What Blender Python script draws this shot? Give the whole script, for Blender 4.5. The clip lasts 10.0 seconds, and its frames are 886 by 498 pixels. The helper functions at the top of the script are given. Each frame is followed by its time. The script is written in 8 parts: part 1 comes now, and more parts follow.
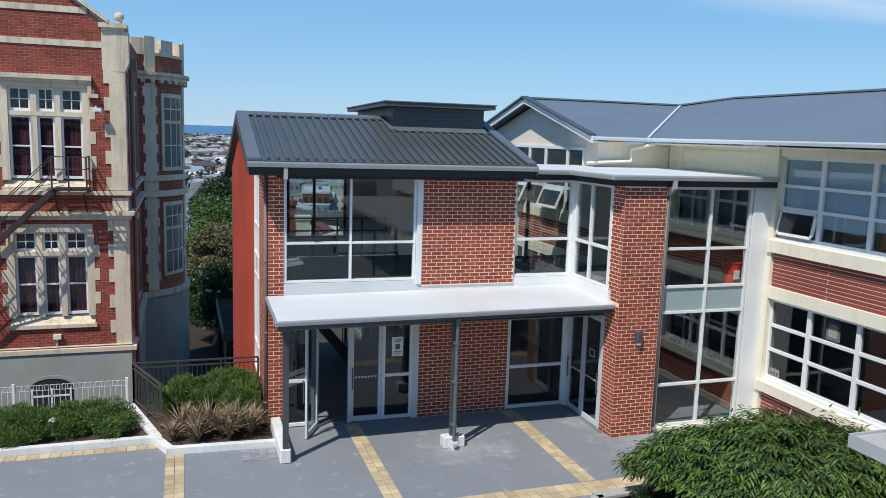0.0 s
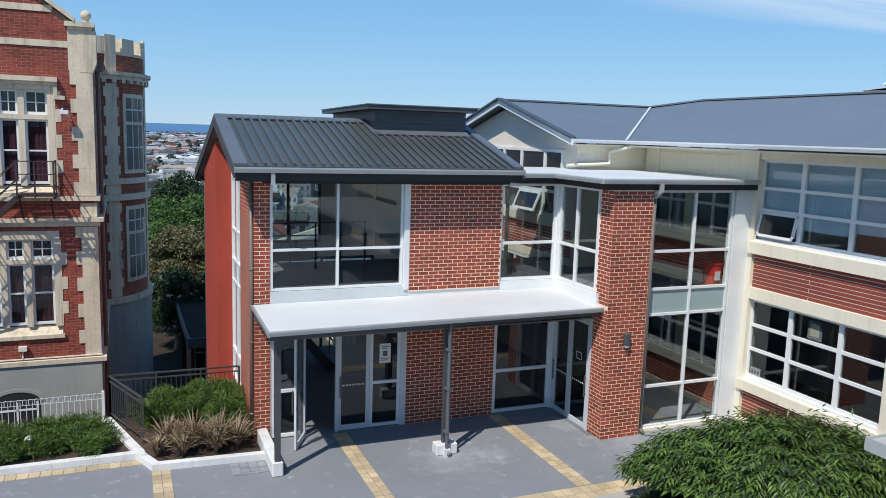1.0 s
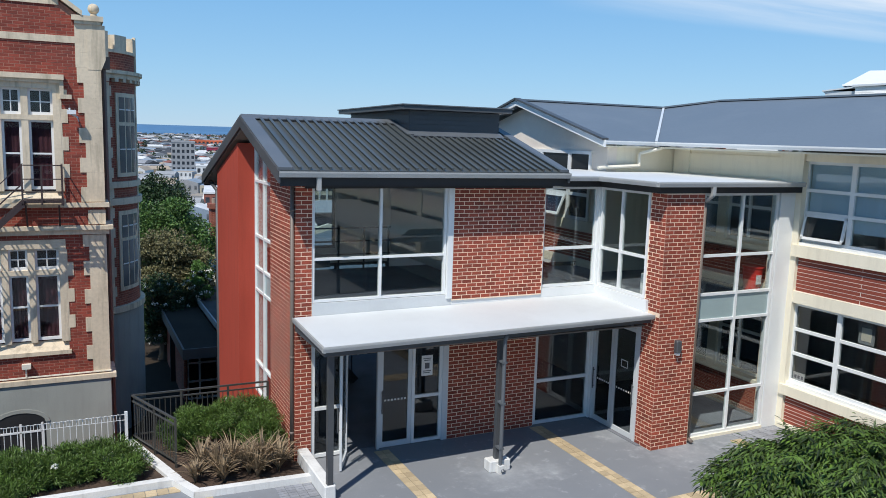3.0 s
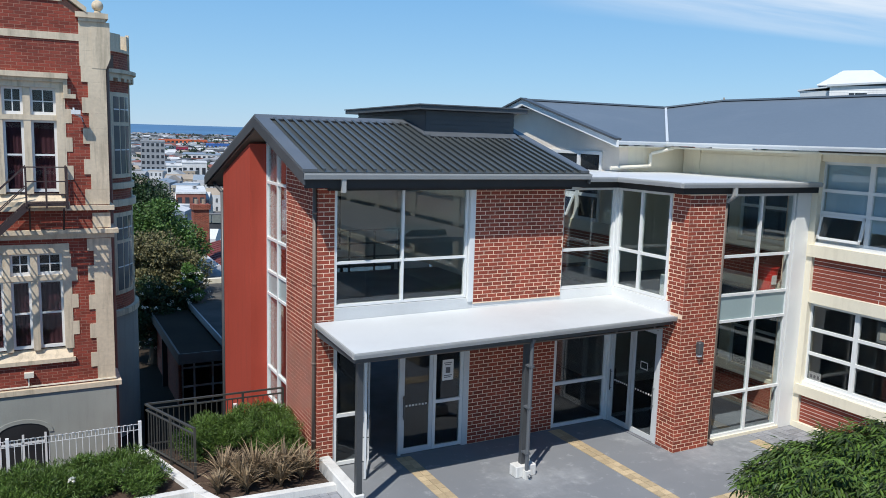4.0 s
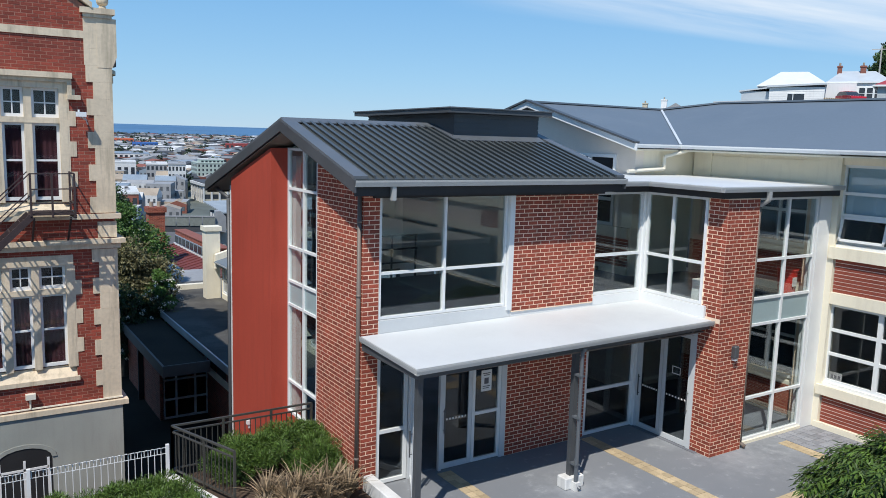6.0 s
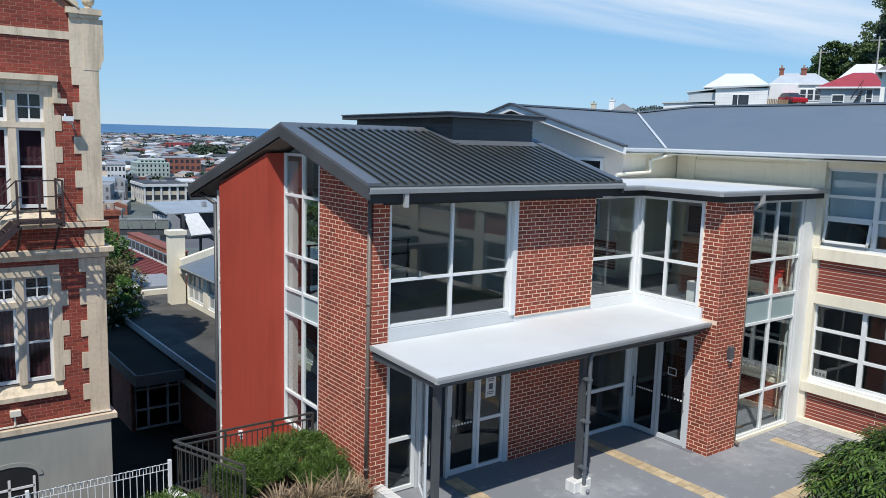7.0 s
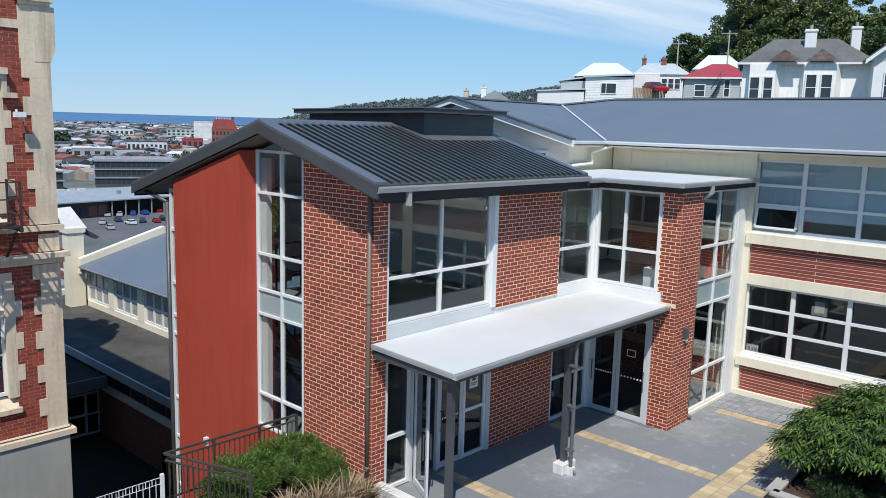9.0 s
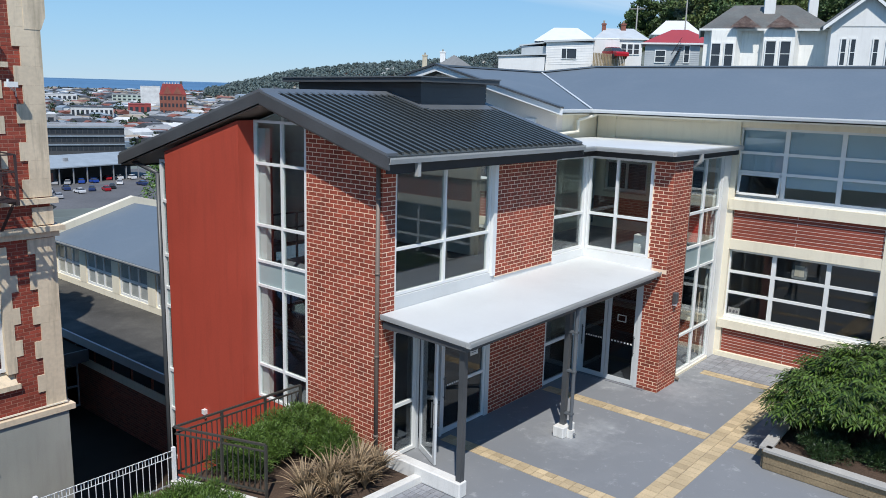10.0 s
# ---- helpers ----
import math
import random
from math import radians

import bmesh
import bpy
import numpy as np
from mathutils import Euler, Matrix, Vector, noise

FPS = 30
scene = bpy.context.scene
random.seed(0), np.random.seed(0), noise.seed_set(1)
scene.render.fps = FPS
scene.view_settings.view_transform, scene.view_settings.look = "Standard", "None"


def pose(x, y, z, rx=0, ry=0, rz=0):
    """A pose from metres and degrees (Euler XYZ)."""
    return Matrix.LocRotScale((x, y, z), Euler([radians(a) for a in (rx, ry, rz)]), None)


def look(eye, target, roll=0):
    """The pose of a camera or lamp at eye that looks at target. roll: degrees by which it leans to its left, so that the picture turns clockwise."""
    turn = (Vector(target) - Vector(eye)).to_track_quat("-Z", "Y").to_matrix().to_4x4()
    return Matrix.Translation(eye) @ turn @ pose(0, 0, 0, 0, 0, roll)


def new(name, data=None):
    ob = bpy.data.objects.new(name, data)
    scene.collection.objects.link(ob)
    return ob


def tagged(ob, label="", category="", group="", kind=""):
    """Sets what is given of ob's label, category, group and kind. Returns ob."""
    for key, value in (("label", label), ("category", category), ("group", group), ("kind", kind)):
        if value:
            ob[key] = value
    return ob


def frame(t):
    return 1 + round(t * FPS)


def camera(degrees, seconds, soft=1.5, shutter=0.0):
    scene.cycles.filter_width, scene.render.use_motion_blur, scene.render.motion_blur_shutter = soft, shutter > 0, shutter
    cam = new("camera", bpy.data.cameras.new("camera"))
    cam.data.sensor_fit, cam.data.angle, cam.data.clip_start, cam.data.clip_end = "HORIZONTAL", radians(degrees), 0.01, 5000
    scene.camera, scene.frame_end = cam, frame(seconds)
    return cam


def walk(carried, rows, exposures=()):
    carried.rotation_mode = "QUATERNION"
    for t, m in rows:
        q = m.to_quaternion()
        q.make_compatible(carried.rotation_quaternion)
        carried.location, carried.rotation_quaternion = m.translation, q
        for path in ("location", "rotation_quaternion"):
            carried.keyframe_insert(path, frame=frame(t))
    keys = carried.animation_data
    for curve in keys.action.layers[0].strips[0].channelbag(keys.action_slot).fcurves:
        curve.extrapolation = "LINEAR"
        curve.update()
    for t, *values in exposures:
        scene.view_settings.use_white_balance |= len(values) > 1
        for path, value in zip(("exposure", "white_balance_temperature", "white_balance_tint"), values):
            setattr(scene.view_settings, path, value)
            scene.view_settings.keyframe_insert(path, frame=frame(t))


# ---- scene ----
cam = camera(58.9, 10.0, soft=0.9)
METRES, EYE, TILT, LEAN, TURN = 11.2, 6.65, 0.0, 0.0, -18.4
ROWS = [
    (0.0, 0.0, 0.0, 0.0, 0.25, -8.18, -1.76),
    (0.5, -0.0394, 0.0068, 0.006, -1.77, -8.22, -1.73),
    (1.0, -0.0831, 0.02, 0.0105, -3.67, -8.25, -1.71),
    (1.5, -0.1269, 0.0448, 0.0115, -4.59, -8.23, -1.7),
    (2.0, -0.1706, 0.0697, 0.0103, -5.25, -8.19, -1.7),
    (2.5, -0.2134, 0.0896, 0.0086, -6.2, -8.16, -1.69),
    (4.0, -0.3465, 0.146, 0.0093, -9.24, -8.17, -1.63),
    (4.5, -0.3908, 0.1675, 0.0096, -10.39, -8.18, -1.62),
    (5.0, -0.4355, 0.1899, 0.0108, -11.36, -8.21, -1.61),
    (5.5, -0.4812, 0.2106, 0.0124, -12.61, -8.2, -1.62),
    (7.0, -0.6294, 0.2719, 0.0233, -18.13, -8.12, -1.62),
    (7.5, -0.6851, 0.2909, 0.028, -20.88, -8.13, -1.61),
    (8.0, -0.7401, 0.3096, 0.0313, -23.62, -8.07, -1.61),
    (8.5, -0.7916, 0.329, 0.035, -26.08, -8.24, -1.58),
    (9.0, -0.8382, 0.349, 0.0375, -28.21, -8.91, -1.54),
    (9.5, -0.8797, 0.3677, 0.0415, -29.88, -10.11, -1.54),
    (10.0, -0.9183, 0.3845, 0.0442, -31.56, -11.32, -1.52),
]
walk(cam, [(t, pose(0, 0, EYE, TILT, LEAN, TURN) @ pose(METRES * x, METRES * y, METRES * z, 90 + pitch, roll, yaw)) for t, x, y, z, yaw, pitch, roll in ROWS],
     exposures=[(0.0, 0.0), (10.0, 0.0)])

# ---- world and sun ----
SUN_TO = Vector((0.53, 0.44, -1.0))
world = bpy.data.worlds.new("world")
scene.world = world
world.use_nodes = True
wn, wl = world.node_tree.nodes, world.node_tree.links
wbg = wn["Background"]
sky = wn.new("ShaderNodeTexSky")
sky.sky_type, sky.sun_disc = "NISHITA", False
sky.sun_elevation, sky.sun_rotation = radians(55.4), radians(230.3)
sky.altitude, sky.air_density, sky.dust_density, sky.ozone_density = 60, 1.0, 0.0, 2.5
wtc = wn.new("ShaderNodeTexCoord")
BAND_A, BAND_B = Vector((0.519, 0.840, 0.160)).normalized(), Vector((0.852, 0.511, 0.104)).normalized()
BAND_UP = BAND_B.cross(BAND_A).normalized()
BAND_UP = BAND_UP if BAND_UP.z > 0 else -BAND_UP
BAND_ON = (BAND_B - BAND_A * BAND_A.dot(BAND_B)).normalized()


def sky_along(axis):
    n = wn.new("ShaderNodeVectorMath")
    n.operation = "DOT_PRODUCT"
    wl.new(wtc.outputs["Generated"], n.inputs[0])
    n.inputs[1].default_value = axis
    return n.outputs["Value"]


def sky_ramp(value, stops):
    r = wn.new("ShaderNodeValToRGB")
    for el, (at, v) in zip((r.color_ramp.elements[0], r.color_ramp.elements[1]), (stops[0], stops[-1])):
        el.position, el.color = at, (v, v, v, 1)
    for at, v in stops[1:-1]:
        r.color_ramp.elements.new(at).color = (v, v, v, 1)
    wl.new(value, r.inputs["Fac"])
    return r.outputs["Color"]


def sky_math(mode, a, b):
    n = wn.new("ShaderNodeMath")
    n.operation = mode
    for i, v in enumerate((a, b)):
        if isinstance(v, (int, float)):
            n.inputs[i].default_value = v
        else:
            wl.new(v, n.inputs[i])
    return n.outputs[0]


band_v, band_u = sky_along(BAND_UP), sky_along(BAND_ON)
wcomb = wn.new("ShaderNodeCombineXYZ")
wl.new(sky_math("MULTIPLY", band_u, 3.0), wcomb.inputs[0])
wl.new(sky_math("MULTIPLY", sky_math("ADD", band_v, sky_math("MULTIPLY", band_u, 0.06)), 36.0), wcomb.inputs[1])
cloud = wn.new("ShaderNodeTexNoise")
cloud.inputs["Scale"].default_value, cloud.inputs["Detail"].default_value, cloud.inputs["Roughness"].default_value = 1.0, 6.0, 0.55
wl.new(wcomb.outputs[0], cloud.inputs["Vector"])
streaks = sky_ramp(cloud.outputs["Fac"], ((0.32, 0.22), (0.64, 1.0)))
thick = sky_ramp(sky_math("ADD", sky_math("MULTIPLY", band_v, 4.0), 0.4), ((0.385, 0.0), (0.43, 0.55), (0.52, 1.0), (0.66, 0.8), (0.95, 0.05)))
reach = sky_ramp(band_u, ((0.0, 0.0), (0.12, 0.45), (0.36, 1.0), (0.75, 0.5)))
wmix = wn.new("ShaderNodeMix")
wmix.data_type = "RGBA"
wmix.inputs["B"].default_value = (6.5, 7.2, 8.0, 1)
wl.new(sky_math("MULTIPLY", streaks, sky_math("MULTIPLY", thick, reach)), wmix.inputs["Factor"])
wsep, wramp, wsky = wn.new("ShaderNodeSeparateXYZ"), wn.new("ShaderNodeValToRGB"), wn.new("ShaderNodeMix")
wl.new(wtc.outputs["Generated"], wsep.inputs[0])
wl.new(wsep.outputs["Z"], wramp.inputs["Fac"])
stops = wramp.color_ramp.elements
stops[0].position, stops[0].color = 0.0, (0.315, 0.55, 0.80, 1)
stops[1].position, stops[1].color = 1.0, (0.06, 0.20, 0.50, 1)
for at, c in ((0.07, (0.255, 0.52, 0.81, 1)), (0.20, (0.155, 0.42, 0.78, 1)), (0.40, (0.075, 0.29, 0.68, 1))):
    stops.new(at).color = c
wgain = wn.new("ShaderNodeVectorMath")
wgain.operation = "SCALE"
wgain.inputs["Scale"].default_value = 8.6
wl.new(wramp.outputs["Color"], wgain.inputs[0])
wsky.data_type = "RGBA"
wsky.inputs["Factor"].default_value = 0.8
wl.new(sky.outputs["Color"], wsky.inputs["A"])
wl.new(wgain.outputs["Vector"], wsky.inputs["B"])
wl.new(wsky.outputs["Result"], wmix.inputs["A"])
wl.new(wmix.outputs["Result"], wbg.inputs["Color"])
wbg.inputs["Strength"].default_value = 0.124
sun = new("sun", bpy.data.lights.new("sun", "SUN"))
sun.data.energy, sun.data.angle, sun.data.color = 4.45, radians(0.55), (1.0, 0.95, 0.885)
sun.matrix_world = look((-30, -25, 60), Vector((-30, -25, 60)) + SUN_TO)


# ---- materials ----
def coords(nt, scale=1.0):
    """World position, so that grain has its true size."""
    g, m = nt.nodes.new("ShaderNodeNewGeometry"), nt.nodes.new("ShaderNodeMapping")
    m.inputs["Scale"].default_value = (scale, scale, scale)
    nt.links.new(g.outputs["Position"], m.inputs["Vector"])
    return m.outputs["Vector"]


def noise_of(nt, vec, scale, detail=4.0, rough=0.55):
    n = nt.nodes.new("ShaderNodeTexNoise")
    n.inputs["Scale"].default_value, n.inputs["Detail"].default_value, n.inputs["Roughness"].default_value = scale, detail, rough
    nt.links.new(vec, n.inputs["Vector"])
    return n.outputs["Fac"]


def ramp_of(nt, fac, lo, hi, a=0.35, b=0.65):
    r = nt.nodes.new("ShaderNodeValToRGB")
    r.color_ramp.elements[0].position, r.color_ramp.elements[1].position = a, b
    r.color_ramp.elements[0].color, r.color_ramp.elements[1].color = (*lo, 1), (*hi, 1)
    nt.links.new(fac, r.inputs["Fac"])
    return r.outputs["Color"]


def mixed(nt, a, b, fac, mode="MIX"):
    m = nt.nodes.new("ShaderNodeMix")
    m.data_type, m.blend_type = "RGBA", mode
    for value, key in ((a, "A"), (b, "B"), (fac, "Factor")):
        if isinstance(value, (int, float)):
            m.inputs[key].default_value = value
        elif isinstance(value, tuple):
            m.inputs[key].default_value = (*value, 1)
        else:
            nt.links.new(value, m.inputs[key])
    return m.outputs["Result"]


def shade(c, k):
    return tuple(min(1.0, v * k) for v in c)


def material(name, base, rough=0.6, metal=0.0, vary=0.18, scale=1.2, fine=45.0, bump=0.15, dist=0.01, random_part=0.0, spec=0.5, dirt=None, streak=False):
    m = bpy.data.materials.new(name)
    m.use_nodes = True
    nt = m.node_tree
    bs = nt.nodes["Principled BSDF"]
    vec = coords(nt)
    big, small = noise_of(nt, vec, scale, 5.0), noise_of(nt, vec, fine, 3.0)
    col = ramp_of(nt, big, shade(base, 1 - vary), shade(base, 1 + vary), 0.3, 0.7)
    col = mixed(nt, col, ramp_of(nt, small, (1 - vary,) * 3, (1 + vary * 0.6,) * 3, 0.3, 0.7), 0.8, "MULTIPLY")
    if random_part:
        oi, ge = nt.nodes.new("ShaderNodeObjectInfo"), nt.nodes.new("ShaderNodeNewGeometry")
        add, fr = nt.nodes.new("ShaderNodeMath"), nt.nodes.new("ShaderNodeMath")
        fr.operation = "FRACT"
        nt.links.new(oi.outputs["Random"], add.inputs[0])
        nt.links.new(ge.outputs["Random Per Island"], add.inputs[1])
        nt.links.new(add.outputs[0], fr.inputs[0])
        col = mixed(nt, col, ramp_of(nt, fr.outputs[0], (1 - random_part,) * 3, (1 + random_part,) * 3, 0.0, 1.0), 1.0, "MULTIPLY")
    if dirt:
        vec2 = vec
        if streak:
            mp = nt.nodes.new("ShaderNodeMapping")
            mp.inputs["Scale"].default_value = (5.0, 5.0, 0.5)
            nt.links.new(vec, mp.inputs["Vector"])
            vec2 = mp.outputs["Vector"]
        stain = noise_of(nt, vec2, 0.9 if not streak else 1.0, 6.0, 0.65)
        col = mixed(nt, col, dirt[0], ramp_of(nt, stain, (0, 0, 0), (dirt[1],) * 3, 0.5, 0.72))
    nt.links.new(col, bs.inputs["Base Color"])
    rg = nt.nodes.new("ShaderNodeMapRange")
    rg.inputs["To Min"].default_value, rg.inputs["To Max"].default_value = max(0.03, rough - 0.1), min(1.0, rough + 0.1)
    nt.links.new(big, rg.inputs["Value"])
    nt.links.new(rg.outputs["Result"], bs.inputs["Roughness"])
    bs.inputs["Metallic"].default_value = metal
    bs.inputs["Specular IOR Level"].default_value = spec
    if bump:
        bn = nt.nodes.new("ShaderNodeBump")
        bn.inputs["Strength"].default_value, bn.inputs["Distance"].default_value = bump, dist
        nt.links.new(small, bn.inputs["Height"])
        nt.links.new(bn.outputs["Normal"], bs.inputs["Normal"])
    return m


def glass(name, tint, gloss=1.0, f0=0.055):
    """A thin pane: clear with a tint, and a Fresnel gloss."""
    m = bpy.data.materials.new(name)
    m.use_nodes = True
    nt = m.node_tree
    out = nt.nodes["Material Output"]
    nt.nodes.remove(nt.nodes["Principled BSDF"])
    tr, gl, mx, lw, pw, mr = (nt.nodes.new(k) for k in ("ShaderNodeBsdfTransparent", "ShaderNodeBsdfGlossy", "ShaderNodeMixShader", "ShaderNodeLayerWeight", "ShaderNodeMath", "ShaderNodeMapRange"))
    tr.inputs["Color"].default_value = (*tint, 1)
    gl.inputs["Color"].default_value, gl.inputs["Roughness"].default_value = (gloss, gloss, gloss, 1), 0.012
    lw.inputs["Blend"].default_value = 0.5
    pw.operation = "POWER"
    pw.inputs[1].default_value = 4.6
    mr.inputs["To Min"].default_value = f0
    nt.links.new(lw.outputs["Facing"], pw.inputs[0])
    nt.links.new(pw.outputs[0], mr.inputs["Value"])
    wob = noise_of(nt, coords(nt), 0.8, 1.0)
    bn = nt.nodes.new("ShaderNodeBump")
    bn.inputs["Strength"].default_value, bn.inputs["Distance"].default_value = 0.04, 0.02
    nt.links.new(wob, bn.inputs["Height"])
    nt.links.new(bn.outputs["Normal"], gl.inputs["Normal"])
    nt.links.new(mr.outputs["Result"], mx.inputs["Fac"])
    nt.links.new(tr.outputs["BSDF"], mx.inputs[1])
    nt.links.new(gl.outputs["BSDF"], mx.inputs[2])
    nt.links.new(mx.outputs["Shader"], out.inputs["Surface"])
    return m


def coursed(name, brick, mortar, length, height, joint, vary=0.25, dirt=None):
    """Far brickwork: courses too fine to build one by one."""
    m = material(name, brick, 0.85, vary=0.15, bump=0.0, dirt=dirt)
    nt = m.node_tree
    bs = nt.nodes["Principled BSDF"]
    col = bs.inputs["Base Color"].links[0].from_socket
    g, sp, ad, cb = nt.nodes.new("ShaderNodeNewGeometry"), nt.nodes.new("ShaderNodeSeparateXYZ"), nt.nodes.new("ShaderNodeMath"), nt.nodes.new("ShaderNodeCombineXYZ")
    nt.links.new(g.outputs["Position"], sp.inputs[0])
    nt.links.new(sp.outputs["X"], ad.inputs[0])
    nt.links.new(sp.outputs["Y"], ad.inputs[1])
    nt.links.new(ad.outputs[0], cb.inputs["X"])
    nt.links.new(sp.outputs["Z"], cb.inputs["Y"])
    bt = nt.nodes.new("ShaderNodeTexBrick")
    nt.links.new(cb.outputs[0], bt.inputs["Vector"])
    bt.inputs["Scale"].default_value = 1.0
    bt.inputs["Brick Width"].default_value, bt.inputs["Row Height"].default_value = length, height
    bt.inputs["Mortar Size"].default_value, bt.inputs["Mortar Smooth"].default_value, bt.inputs["Bias"].default_value = joint, 0.2, 0.0
    bt.inputs["Color1"].default_value = (1 - vary, 1 - vary, 1 - vary, 1)
    bt.inputs["Color2"].default_value = (1 + vary, 1 + vary, 1 + vary, 1)
    bt.inputs["Mortar"].default_value = (1, 1, 1, 1)
    col = mixed(nt, col, bt.outputs["Color"], 1.0, "MULTIPLY")
    col = mixed(nt, col, mortar, bt.outputs["Fac"])
    nt.links.new(col, bs.inputs["Base Color"])
    bn = nt.nodes.new("ShaderNodeBump")
    bn.invert = True
    bn.inputs["Strength"].default_value, bn.inputs["Distance"].default_value = 0.6, 0.01
    nt.links.new(bt.outputs["Fac"], bn.inputs["Height"])
    nt.links.new(bn.outputs["Normal"], bs.inputs["Normal"])
    return m


